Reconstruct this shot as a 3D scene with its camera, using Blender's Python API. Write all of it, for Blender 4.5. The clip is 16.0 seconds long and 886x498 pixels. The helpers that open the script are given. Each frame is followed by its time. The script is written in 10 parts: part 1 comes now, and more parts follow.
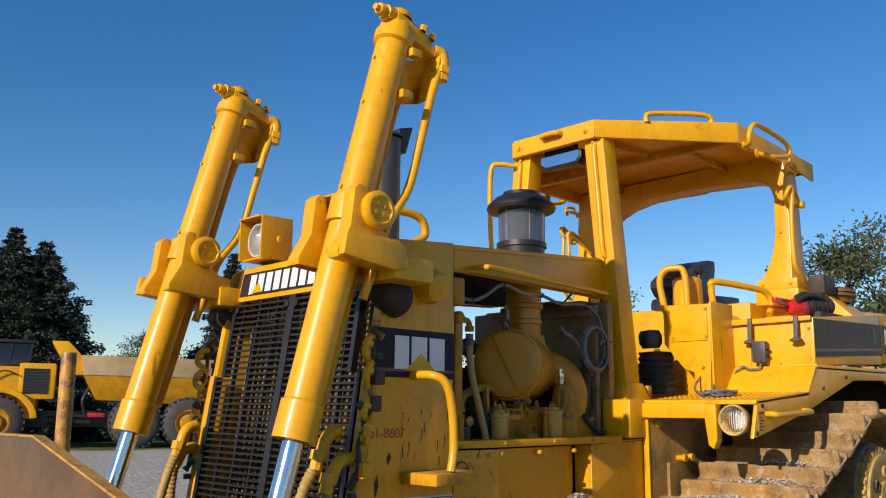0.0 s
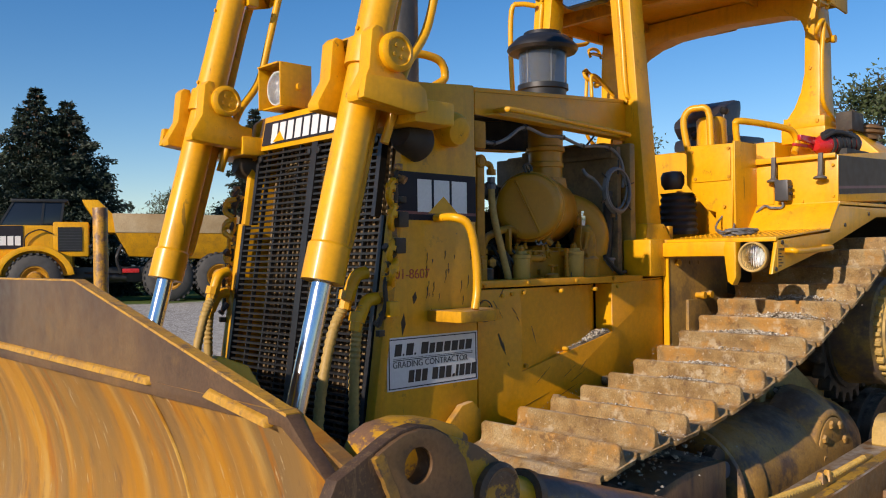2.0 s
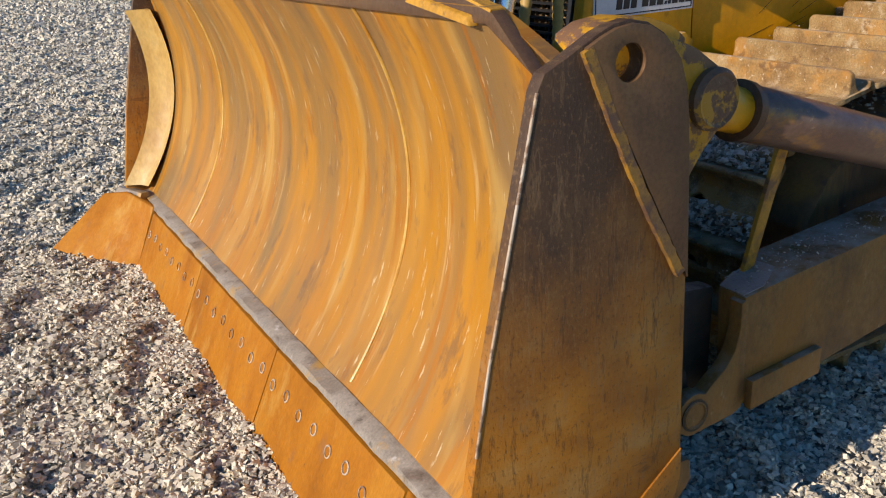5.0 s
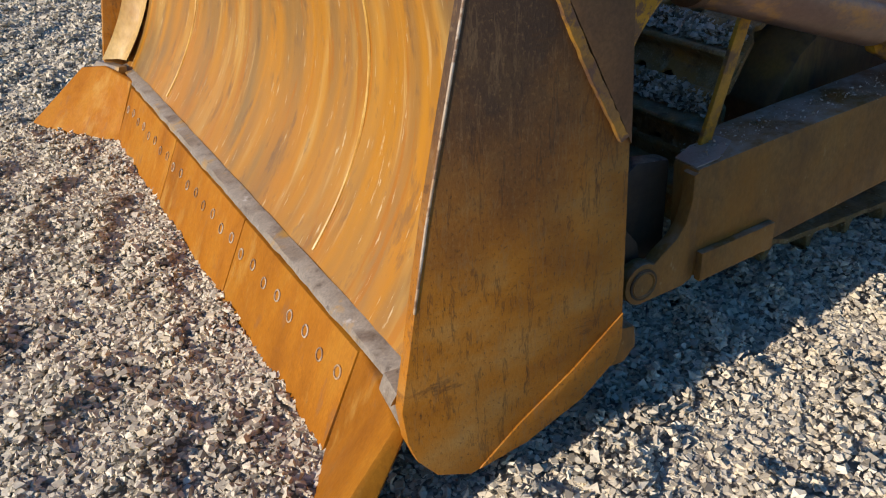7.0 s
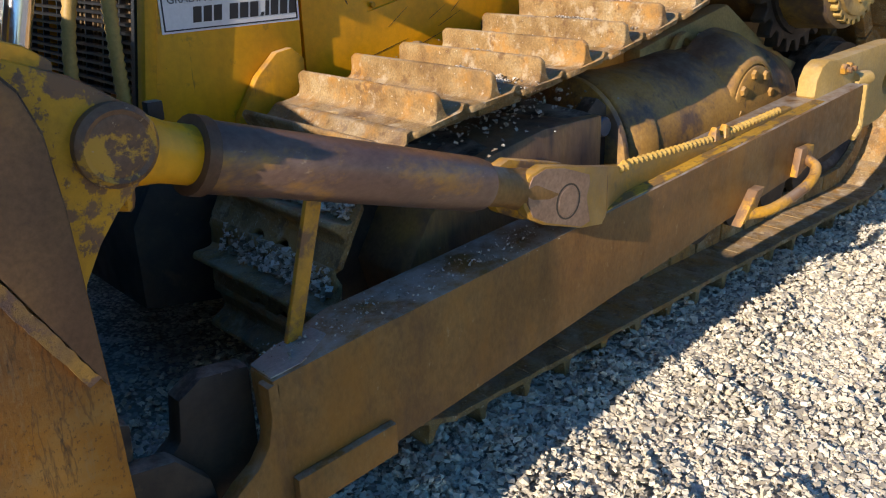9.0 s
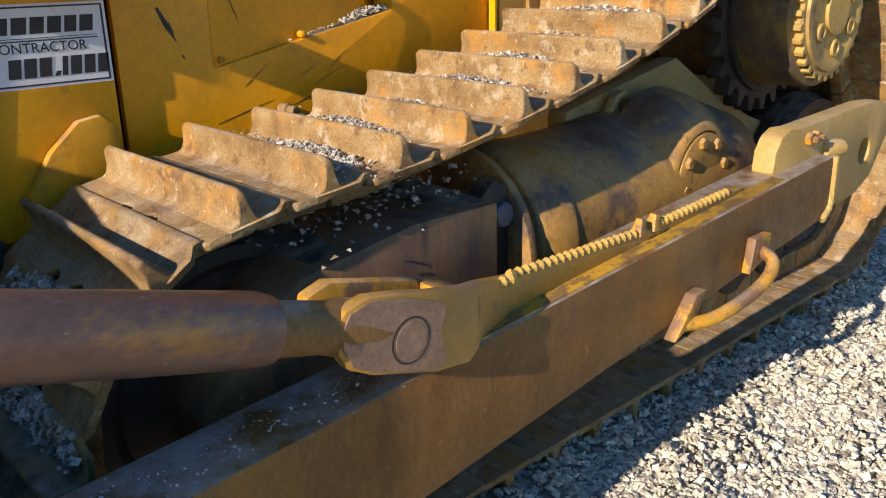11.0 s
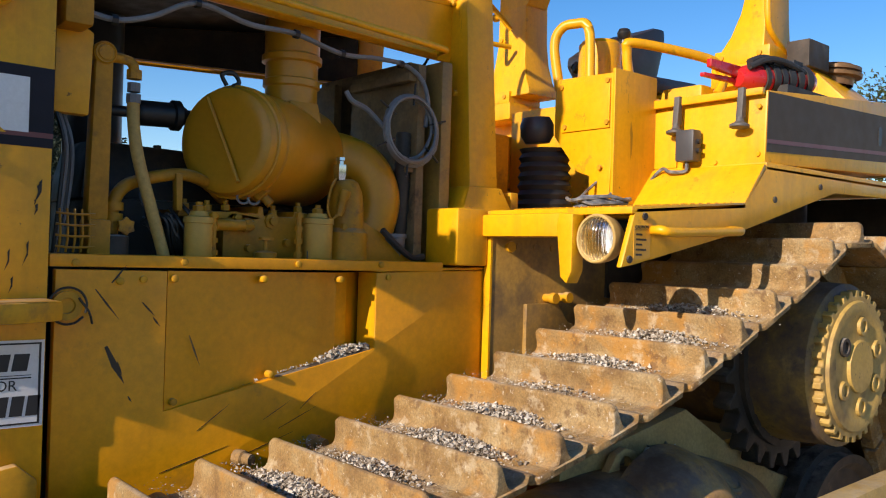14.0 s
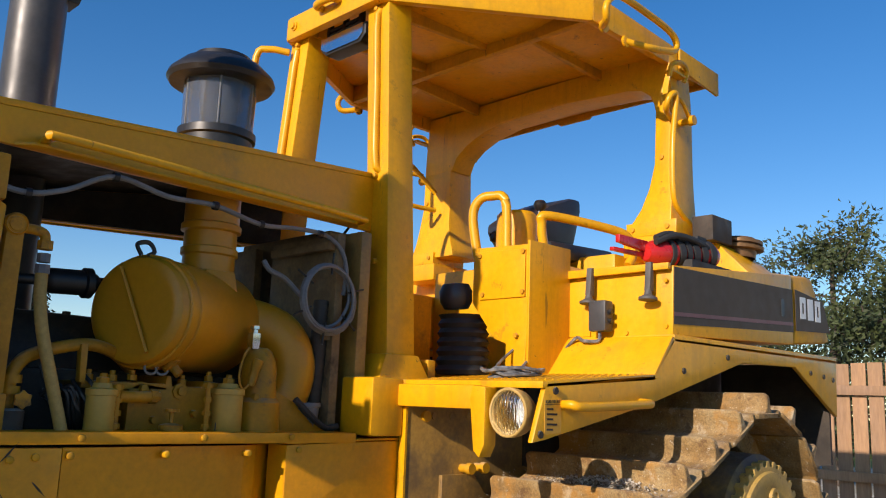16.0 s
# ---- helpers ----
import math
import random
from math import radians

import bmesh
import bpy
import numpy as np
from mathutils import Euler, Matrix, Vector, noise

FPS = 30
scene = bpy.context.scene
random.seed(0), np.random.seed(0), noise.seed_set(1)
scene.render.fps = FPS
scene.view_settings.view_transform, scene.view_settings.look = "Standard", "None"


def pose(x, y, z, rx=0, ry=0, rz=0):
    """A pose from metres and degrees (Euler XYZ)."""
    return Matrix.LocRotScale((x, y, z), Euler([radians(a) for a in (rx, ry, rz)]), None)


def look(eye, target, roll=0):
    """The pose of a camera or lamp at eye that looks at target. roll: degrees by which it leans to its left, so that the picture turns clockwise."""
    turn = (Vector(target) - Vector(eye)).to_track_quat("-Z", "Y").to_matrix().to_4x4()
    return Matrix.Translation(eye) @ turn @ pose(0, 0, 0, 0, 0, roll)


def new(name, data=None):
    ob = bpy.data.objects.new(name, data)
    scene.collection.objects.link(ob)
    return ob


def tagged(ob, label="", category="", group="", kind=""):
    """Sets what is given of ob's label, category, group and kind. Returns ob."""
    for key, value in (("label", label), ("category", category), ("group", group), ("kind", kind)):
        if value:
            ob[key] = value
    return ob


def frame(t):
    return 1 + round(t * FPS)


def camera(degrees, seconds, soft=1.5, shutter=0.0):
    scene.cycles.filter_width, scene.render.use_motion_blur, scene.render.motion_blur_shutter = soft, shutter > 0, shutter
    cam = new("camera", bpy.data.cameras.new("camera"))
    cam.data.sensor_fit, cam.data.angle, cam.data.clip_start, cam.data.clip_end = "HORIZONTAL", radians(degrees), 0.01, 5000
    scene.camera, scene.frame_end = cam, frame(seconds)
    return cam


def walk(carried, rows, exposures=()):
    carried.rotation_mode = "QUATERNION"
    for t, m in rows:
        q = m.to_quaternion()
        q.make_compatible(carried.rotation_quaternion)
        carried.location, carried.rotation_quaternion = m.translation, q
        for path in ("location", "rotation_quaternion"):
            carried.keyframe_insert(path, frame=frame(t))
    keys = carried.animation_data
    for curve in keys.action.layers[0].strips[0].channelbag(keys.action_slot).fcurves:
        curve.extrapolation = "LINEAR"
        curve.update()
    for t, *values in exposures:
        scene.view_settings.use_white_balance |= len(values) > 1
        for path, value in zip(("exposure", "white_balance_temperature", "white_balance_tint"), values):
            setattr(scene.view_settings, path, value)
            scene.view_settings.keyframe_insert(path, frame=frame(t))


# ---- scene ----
cam = camera(55.1, 16.0, 1.1)
PATH = [
    (0, (-1.633, -3.079, 1.801), (-0.250, -1.683, 2.172), 0.43),
    (0.5, (-1.643, -3.095, 1.793), (-0.249, -1.683, 2.042), 0.14),
    (1, (-1.644, -3.105, 1.787), (-0.258, -1.674, 1.967), -0.16),
    (1.5, (-1.646, -3.109, 1.778), (-0.269, -1.663, 1.888), -0.44),
    (2, (-1.644, -3.098, 1.763), (-0.276, -1.639, 1.789), -0.68),
    (2.5, (-1.644, -3.089, 1.741), (-0.296, -1.614, 1.660), -1.02),
    (3, (-1.643, -3.084, 1.713), (-0.345, -1.577, 1.504), -1.11),
    (3.5, (-1.636, -3.075, 1.676), (-0.401, -1.550, 1.291), -1.32),
    (4, (-1.628, -3.056, 1.653), (-0.469, -1.501, 1.166), -1.83),
    (4.5, (-1.630, -3.042, 1.639), (-0.605, -1.419, 1.077), -2.70),
    (5, (-1.628, -3.047, 1.614), (-0.720, -1.414, 0.900), -3.24),
    (5.2, (-1.633, -3.057, 1.602), (-0.765, -1.430, 0.826), -3.33),
    (7.3, (-1.492, -3.181, 1.532), (-0.652, -1.630, 0.590), -2.58),
    (7.5, (-1.446, -3.196, 1.514), (-0.564, -1.604, 0.685), -2.65),
    (8, (-1.245, -3.134, 1.548), (-0.120, -1.655, 0.808), -0.67),
    (8.5, (-1.024, -3.059, 1.539), (0.230, -1.669, 0.835), -1.49),
    (9, (-0.743, -3.075, 1.540), (0.515, -1.692, 0.831), -1.80),
    (9.2, (-0.624, -3.074, 1.536), (0.641, -1.697, 0.827), -1.71),
    (11.3, (0.092, -2.834, 1.545), (1.380, -1.426, 0.945), -0.98),
    (11.5, (0.169, -2.824, 1.556), (1.467, -1.400, 1.020), -0.82),
    (12, (0.276, -2.803, 1.577), (1.567, -1.327, 1.185), -0.30),
    (12.5, (0.287, -2.777, 1.604), (1.579, -1.269, 1.359), 0.63),
    (13, (0.295, -2.756, 1.639), (1.592, -1.241, 1.492), 1.15),
    (13.5, (0.298, -2.749, 1.658), (1.597, -1.229, 1.606), 1.35),
    (14, (0.300, -2.743, 1.693), (1.598, -1.223, 1.710), 1.72),
    (14.5, (0.304, -2.745, 1.708), (1.629, -1.251, 1.811), 1.92),
    (15, (0.316, -2.795, 1.747), (1.645, -1.310, 1.913), 2.17),
    (15.5, (0.320, -2.795, 1.765), (1.683, -1.353, 2.020), 2.15),
    (16, (0.324, -2.808, 1.779), (1.704, -1.406, 2.137), 2.19),
]
walk(cam, [(t, look(eye, target, roll)) for t, eye, target, roll in PATH],
     exposures=[(t, stops, 6800, 18) for t, stops in ((0, 0.05), (3.5, 0.06), (5, 0.17), (7.5, -0.02), (8, 0.28), (8.5, 0.5), (9, 0.56), (11.5, 0.62), (12, 0.72), (12.5, 0.72), (13.5, 0.46), (14.5, 0.4), (16, 0.2))])

# ---- world, sun, exposure ----
SUN = Vector((-0.915, -0.105, 0.390)).normalized()
world = bpy.data.worlds.new("world")
scene.world = world
world.use_nodes = True
wn, wl = world.node_tree.nodes, world.node_tree.links
sky = wn.new("ShaderNodeTexSky")
sky.sky_type, sky.sun_disc = "NISHITA", False
sky.sun_elevation = math.asin(SUN.z)
sky.sun_rotation = math.atan2(SUN.x, SUN.y)
sky.air_density, sky.dust_density, sky.ozone_density = 1.0, 0.15, 3.0
tint = wn.new("ShaderNodeHueSaturation")
tint.inputs["Saturation"].default_value = 1.34
tint.inputs["Hue"].default_value = 0.504
wl.new(sky.outputs[0], tint.inputs["Color"])
wl.new(tint.outputs[0], wn["Background"].inputs[0])
wn["Background"].inputs[1].default_value = 0.125
sun = new("sun", bpy.data.lights.new("sun", "SUN"))
sun.data.energy, sun.data.angle, sun.data.color = 5.0, radians(0.53), (1.0, 0.905, 0.76)
sun.matrix_world = look(SUN * 30, (0, 0, 0))
scene.view_settings.exposure = 0.0


# ---- materials ----
def ramp(nt, stops, src, interp="LINEAR"):
    r = nt.nodes.new("ShaderNodeValToRGB")
    r.color_ramp.interpolation = interp
    e = r.color_ramp.elements
    while len(e) < len(stops):
        e.new(0.5)
    for k, (p, c) in enumerate(stops):
        e[k].position = p
        e[k].color = (*c, 1) if isinstance(c, tuple) else (c, c, c, 1)
    nt.links.new(src, r.inputs[0])
    return r.outputs[0]


def noise_tex(nt, vec, scale, detail=4.0, rough=0.55, dist=0.0):
    n = nt.nodes.new("ShaderNodeTexNoise")
    n.inputs["Scale"].default_value, n.inputs["Detail"].default_value = scale, detail
    n.inputs["Roughness"].default_value, n.inputs["Distortion"].default_value = rough, dist
    nt.links.new(vec, n.inputs["Vector"])
    return n.outputs["Fac"]


def mixc(nt, fac, a, b, mode="MIX"):
    m = nt.nodes.new("ShaderNodeMix")
    m.data_type, m.blend_type = "RGBA", mode
    for sock, v in ((m.inputs[0], fac), (m.inputs[6], a), (m.inputs[7], b)):
        if isinstance(v, (int, float)):
            sock.default_value = v
        elif isinstance(v, tuple):
            sock.default_value = (*v, 1)
        else:
            nt.links.new(v, sock)
    return m.outputs[2]


def surf(name, tones, scale=3.0, grain=60.0, grain_amt=0.25, rough=(0.4, 0.6), metal=0.0, bump=0.15, bump_scale=None,
         spots=(), stretch=(1, 1, 1), vary=0.0, dust=0.0, coat=0.0, island=False, spec=0.5, streak=None):
    """A weathered surface: tones over a broad noise, a fine grain, spots of other colours, dust on what faces up."""
    m = bpy.data.materials.new(name)
    m.use_nodes = True
    nt = m.node_tree
    bs = nt.nodes["Principled BSDF"]
    tc = nt.nodes.new("ShaderNodeTexCoord")
    mp = nt.nodes.new("ShaderNodeMapping")
    mp.inputs["Scale"].default_value = stretch
    nt.links.new(tc.outputs["Object"], mp.inputs["Vector"])
    vec, raw = mp.outputs[0], tc.outputs["Object"]
    if vary:
        oi = nt.nodes.new("ShaderNodeObjectInfo")
        sh = nt.nodes.new("ShaderNodeVectorMath")
        sh.operation = "ADD"
        cx = nt.nodes.new("ShaderNodeCombineXYZ")
        mu = nt.nodes.new("ShaderNodeMath")
        mu.operation = "MULTIPLY"
        mu.inputs[1].default_value = 37.0
        nt.links.new(oi.outputs["Random"], mu.inputs[0])
        for k in range(3):
            nt.links.new(mu.outputs[0], cx.inputs[k])
        nt.links.new(vec, sh.inputs[0])
        nt.links.new(cx.outputs[0], sh.inputs[1])
        vec = sh.outputs[0]
    big = noise_tex(nt, vec, scale, 6.0, 0.6)
    n = len(tones)
    col = ramp(nt, [(0.3 + 0.4 * k / max(1, n - 1), c) for k, c in enumerate(tones)], big)
    fine = noise_tex(nt, vec, grain, 5.0, 0.65)
    g = ramp(nt, [(0.3, 1 - grain_amt), (0.7, 1 + 0.0 * grain_amt)], fine)
    col = mixc(nt, 1.0, col, g, "MULTIPLY")
    for c, s, lo, hi, amt in spots:
        f = ramp(nt, [(lo, 0.0), (hi, amt)], noise_tex(nt, vec, s, 7.0, 0.68))
        col = mixc(nt, f, col, c)
    if streak:
        st = nt.nodes.new("ShaderNodeMapping")
        st.inputs["Scale"].default_value = (1, 1, 0.09)
        nt.links.new(raw, st.inputs["Vector"])
        sf = ramp(nt, [(0.50, 0.0), (0.72, streak[1])], noise_tex(nt, st.outputs[0], 16.0, 6.0, 0.65))
        col = mixc(nt, sf, col, streak[0])
        scr = nt.nodes.new("ShaderNodeMapping")
        scr.inputs["Rotation"].default_value = (0.2, 0.55, 0.3)
        scr.inputs["Scale"].default_value = (1, 1, 0.12)
        nt.links.new(raw, scr.inputs["Vector"])
        cf = ramp(nt, [(0.675, 0.0), (0.70, 0.7)], noise_tex(nt, scr.outputs[0], 26.0, 5.0, 0.6))
        col = mixc(nt, cf, col, (0.20, 0.11, 0.02))
    if vary:
        v = ramp(nt, [(0.0, 1 - vary), (1.0, 1.0)], oi.outputs["Random"])
        col = mixc(nt, 1.0, col, v, "MULTIPLY")
    if island:
        ge = nt.nodes.new("ShaderNodeNewGeometry")
        iv = ramp(nt, island, ge.outputs["Random Per Island"])
        col = mixc(nt, 1.0, col, iv, "MULTIPLY")
    if dust:
        ge2 = nt.nodes.new("ShaderNodeNewGeometry")
        sx = nt.nodes.new("ShaderNodeSeparateXYZ")
        nt.links.new(ge2.outputs["Normal"], sx.inputs[0])
        up = ramp(nt, [(0.45, 0.0), (0.95, 1.0)], sx.outputs[2])
        dn = ramp(nt, [(0.4, 0.0), (0.62, dust)], noise_tex(nt, raw, 9.0, 6.0, 0.7))
        f = mixc(nt, 1.0, up, dn, "MULTIPLY")
        col = mixc(nt, f, col, (0.42, 0.38, 0.32))
    nt.links.new(col, bs.inputs["Base Color"])
    r = ramp(nt, [(0.3, rough[0]), (0.7, rough[1])], noise_tex(nt, raw, grain * 0.25, 4.0))
    nt.links.new(r, bs.inputs["Roughness"])
    bs.inputs["Metallic"].default_value = metal
    bs.inputs["Coat Weight"].default_value = coat
    bs.inputs["Coat Roughness"].default_value = 0.15
    bs.inputs["Specular IOR Level"].default_value = spec
    if bump:
        b = nt.nodes.new("ShaderNodeBump")
        b.inputs["Strength"].default_value, b.inputs["Distance"].default_value = bump, 0.004
        h = noise_tex(nt, raw, bump_scale or grain, 6.0, 0.7)
        nt.links.new(h, b.inputs["Height"])
        nt.links.new(b.outputs[0], bs.inputs["Normal"])
    return m


YEL = (0.78, 0.372, 0.004)
paint = surf("yellow_paint", [(0.64, 0.300, 0.008), YEL, (0.80, 0.405, 0.008)], 1.6, 45, 0.14, (0.30, 0.46), 0, 0.05,
             spots=[((0.40, 0.20, 0.03), 3.2, 0.57, 0.74, 0.5), ((0.10, 0.055, 0.02), 22.0, 0.67, 0.71, 0.75), ((0.05, 0.035, 0.02), 60.0, 0.69, 0.72, 0.7), ((0.26, 0.14, 0.02), 9.0, 0.63, 0.67, 0.45)], coat=0.08, spec=0.35, streak=((0.40, 0.20, 0.015), 0.4))
paint_dirty = surf("yellow_paint_dirty", [(0.48, 0.228, 0.014), (0.64, 0.310, 0.008), (0.72, 0.355, 0.008)], 2.2, 50, 0.2, (0.38, 0.6), 0, 0.06,
                   spots=[((0.16, 0.085, 0.03), 6.0, 0.56, 0.70, 0.7), ((0.05, 0.035, 0.025), 16.0, 0.66, 0.70, 0.85)], dust=0.5, spec=0.3, streak=((0.30, 0.15, 0.02), 0.5))
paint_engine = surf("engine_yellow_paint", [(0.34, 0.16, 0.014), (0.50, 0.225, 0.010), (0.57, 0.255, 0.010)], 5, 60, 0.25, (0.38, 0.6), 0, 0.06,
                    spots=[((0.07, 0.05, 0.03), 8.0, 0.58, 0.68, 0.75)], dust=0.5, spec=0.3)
paint_worn = surf("worn_yellow_over_steel", [(0.50, 0.25, 0.02), (0.60, 0.30, 0.02), (0.34, 0.18, 0.03)], 5, 70, 0.3, (0.4, 0.65), 0, 0.2,
                  spots=[((0.13, 0.07, 0.045), 8.0, 0.47, 0.55, 0.85), ((0.30, 0.15, 0.05), 24.0, 0.58, 0.64, 0.7)], dust=0.3)
brown = surf("brown_rubbed_steel", [(0.10, 0.057, 0.036), (0.155, 0.088, 0.047), (0.235, 0.13, 0.054)], 2.5, 90, 0.35, (0.34, 0.52), 0.25, 0.12,
             spots=[((0.30, 0.16, 0.04), 4.0, 0.58, 0.75, 0.6), ((0.05, 0.035, 0.03), 30, 0.62, 0.7, 0.5)], spec=0.32)
steel_arm = surf("push_arm_steel", [(0.15, 0.068, 0.018), (0.235, 0.118, 0.034), (0.30, 0.165, 0.052)], 2.2, 110, 0.35, (0.38, 0.58), 0.0, 0.15,
                 spots=[((0.33, 0.135, 0.014), 2.4, 0.50, 0.68, 0.75), ((0.085, 0.048, 0.030), 3.6, 0.54, 0.68, 0.75), ((0.40, 0.30, 0.17), 30, 0.64, 0.70, 0.5)], stretch=(1.0, 1, 0.5), dust=0.75, spec=0.28)
rust = surf("rusty_track_steel", [(0.23, 0.125, 0.04), (0.38, 0.235, 0.085), (0.48, 0.35, 0.17)], 9, 150, 0.5, (0.6, 0.85), 0.05, 1.0, 60,
            spots=[((0.44, 0.205, 0.03), 5.0, 0.52, 0.62, 0.65), ((0.54, 0.45, 0.30), 12.0, 0.56, 0.66, 0.6), ((0.13, 0.065, 0.025), 16, 0.57, 0.63, 0.7), ((0.60, 0.53, 0.40), 60, 0.62, 0.66, 0.65)], vary=0.15, dust=0.35)
orange_edge = surf("orange_cutting_edge", [(0.33, 0.115, 0.006), (0.45, 0.165, 0.008), (0.50, 0.215, 0.018)], 3.5, 90, 0.28, (0.55, 0.75), 0.05, 0.25,
                   spots=[((0.52, 0.30, 0.07), 5.0, 0.55, 0.68, 0.6), ((0.26, 0.12, 0.04), 9.0, 0.58, 0.68, 0.7), ((0.10, 0.06, 0.03), 40.0, 0.66, 0.70, 0.8)], stretch=(1, 1.6, 0.5), vary=0.12, spec=0.2)
grey_lip = surf("scraped_grey_steel", [(0.26, 0.22, 0.17), (0.37, 0.32, 0.255), (0.17, 0.13, 0.095)], 9, 120, 0.4, (0.4, 0.6), 0.1, 0.35,
                spots=[((0.46, 0.26, 0.04), 6.0, 0.56, 0.66, 0.8), ((0.10, 0.08, 0.06), 18.0, 0.62, 0.67, 0.8), ((0.55, 0.52, 0.48), 14, 0.62, 0.7, 0.7)])
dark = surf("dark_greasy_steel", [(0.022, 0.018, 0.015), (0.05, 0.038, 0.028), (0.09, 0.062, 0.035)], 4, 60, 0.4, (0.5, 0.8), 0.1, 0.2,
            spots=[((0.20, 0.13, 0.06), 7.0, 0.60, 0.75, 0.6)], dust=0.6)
frame_mat = surf("dusty_frame_steel", [(0.16, 0.10, 0.04), (0.32, 0.20, 0.05), (0.42, 0.26, 0.06)], 2.2, 70, 0.35, (0.5, 0.75), 0.1, 0.25,
                 spots=[((0.075, 0.055, 0.055), 4.0, 0.42, 0.60, 0.88), ((0.42, 0.27, 0.08), 6, 0.62, 0.72, 0.6), ((0.05, 0.035, 0.02), 18, 0.60, 0.68, 0.6)], dust=0.35)
black = surf("black_paint", [(0.012, 0.012, 0.013), (0.02, 0.02, 0.021)], 5, 80, 0.2, (0.35, 0.5), 0, 0.05)
rubber = surf("black_rubber", [(0.018, 0.018, 0.018), (0.03, 0.03, 0.03)], 6, 80, 0.2, (0.55, 0.75), 0, 0.1)
plastic_grey = surf("dark_grey_plastic", [(0.045, 0.047, 0.052), (0.06, 0.062, 0.068)], 6, 80, 0.1, (0.35, 0.5), 0, 0.03)
vinyl = surf("black_vinyl", [(0.02, 0.021, 0.026), (0.035, 0.036, 0.042)], 4, 140, 0.15, (0.35, 0.5), 0, 0.08)
chrome = surf("chromed_rod", [(0.62, 0.64, 0.68), (0.70, 0.72, 0.75)], 3, 80, 0.05, (0.10, 0.2), 1.0, 0.0)
strip_dark = surf("dark_brown_stripe_film", [(0.07, 0.052, 0.036), (0.095, 0.07, 0.048)], 2, 60, 0.15, (0.5, 0.65), 0, 0.02, spec=0.2)
strip_red = surf("dull_red_stripe_film", [(0.16, 0.045, 0.04), (0.19, 0.055, 0.05)], 3, 60, 0.1, (0.4, 0.5), 0, 0)
decal_black = surf("black_decal_film", [(0.016, 0.015, 0.02), (0.024, 0.022, 0.03)], 3, 60, 0.1, (0.55, 0.7), 0, 0.02, spec=0.2)
white = surf("white_film", [(0.68, 0.68, 0.66), (0.76, 0.76, 0.75)], 6, 80, 0.12, (0.4, 0.5), 0, 0, spots=[((0.25, 0.25, 0.25), 30, 0.68, 0.72, 0.8)])
ink = surf("black_ink", [(0.01, 0.01, 0.012), (0.018, 0.018, 0.02)], 9, 80, 0.1, (0.45, 0.6), 0, 0)
red_ink = surf("faded_red_stencil", [(0.42, 0.06, 0.02), (0.5, 0.09, 0.03)], 9, 80, 0.2, (0.5, 0.6), 0, 0, spots=[((0.55, 0.28, 0.02), 60, 0.55, 0.62, 0.9)])
red = surf("red_enamel", [(0.45, 0.012, 0.012), (0.55, 0.02, 0.018)], 4, 60, 0.1, (0.2, 0.35), 0, 0.02, coat=0.3)
scuff = surf("black_scuff", [(0.02, 0.013, 0.01), (0.05, 0.03, 0.015)], 12, 90, 0.2, (0.5, 0.7), 0, 0)
hose_tan = surf("tan_hose", [(0.42, 0.27, 0.07), (0.52, 0.34, 0.09)], 9, 90, 0.3, (0.5, 0.7), 0, 0.2)
hose_grey = surf("grey_cable_sheath", [(0.13, 0.13, 0.135), (0.20, 0.20, 0.20)], 9, 90, 0.2, (0.45, 0.6), 0, 0.1)
radiator = surf("dusty_radiator_core", [(0.03, 0.024, 0.018), (0.16, 0.105, 0.05), (0.38, 0.27, 0.13)], 14, 120, 0.5, (0.6, 0.85), 0.1, 0.3, stretch=(1, 2.5, 1))
tyre = surf("tyre_rubber", [(0.045, 0.044, 0.043), (0.075, 0.072, 0.068)], 3, 30, 0.3, (0.7, 0.9), 0, 0.2)
bark = surf("bark", [(0.06, 0.042, 0.03), (0.11, 0.08, 0.06)], 6, 30, 0.4, (0.8, 0.95), 0, 0.5)
needles = surf("spruce_needles", [(0.012, 0.026, 0.016), (0.022, 0.042, 0.024), (0.036, 0.058, 0.028)], 1.0, 6, 0.3, (0.6, 0.8), 0, 0,
               island=[(0.0, 0.55), (1.0, 1.25)], spots=[((0.10, 0.06, 0.035), 0.8, 0.62, 0.75, 0.5)])
leaves = surf("oak_leaves", [(0.028, 0.048, 0.012), (0.052, 0.075, 0.019), (0.105, 0.112, 0.026)], 0.7, 5, 0.3, (0.55, 0.75), 0, 0,
              island=[(0.0, 0.5), (1.0, 1.3)])
fence_wood = surf("cedar_boards", [(0.36, 0.19, 0.085), (0.48, 0.27, 0.13), (0.40, 0.24, 0.14)], 2, 40, 0.35, (0.6, 0.8), 0, 0.3, stretch=(1, 1, 0.15), vary=0.25,
                  spots=[((0.20, 0.12, 0.07), 3, 0.6, 0.75, 0.5)])
wall_grey = surf("grey_metal_siding", [(0.36, 0.37, 0.37), (0.44, 0.45, 0.45)], 0.4, 20, 0.1, (0.5, 0.7), 0, 0.05)
grass_mat = surf("grass", [(0.05, 0.10, 0.018), (0.09, 0.15, 0.03), (0.14, 0.15, 0.05)], 0.6, 9, 0.4, (0.7, 0.9), 0, 0.4)
stone_mat = surf("crushed_limestone", [(0.72, 0.685, 0.57), (0.82, 0.785, 0.665)], 8, 120, 0.2, (0.7, 0.9), 0, 0.2, 200,
                 island=[(0.0, (0.30, 0.29, 0.28)), (0.22, (0.62, 0.60, 0.57)), (0.55, (0.98, 0.955, 0.90)), (0.8, (0.90, 0.83, 0.72)), (1.0, (1.2, 1.18, 1.12))])
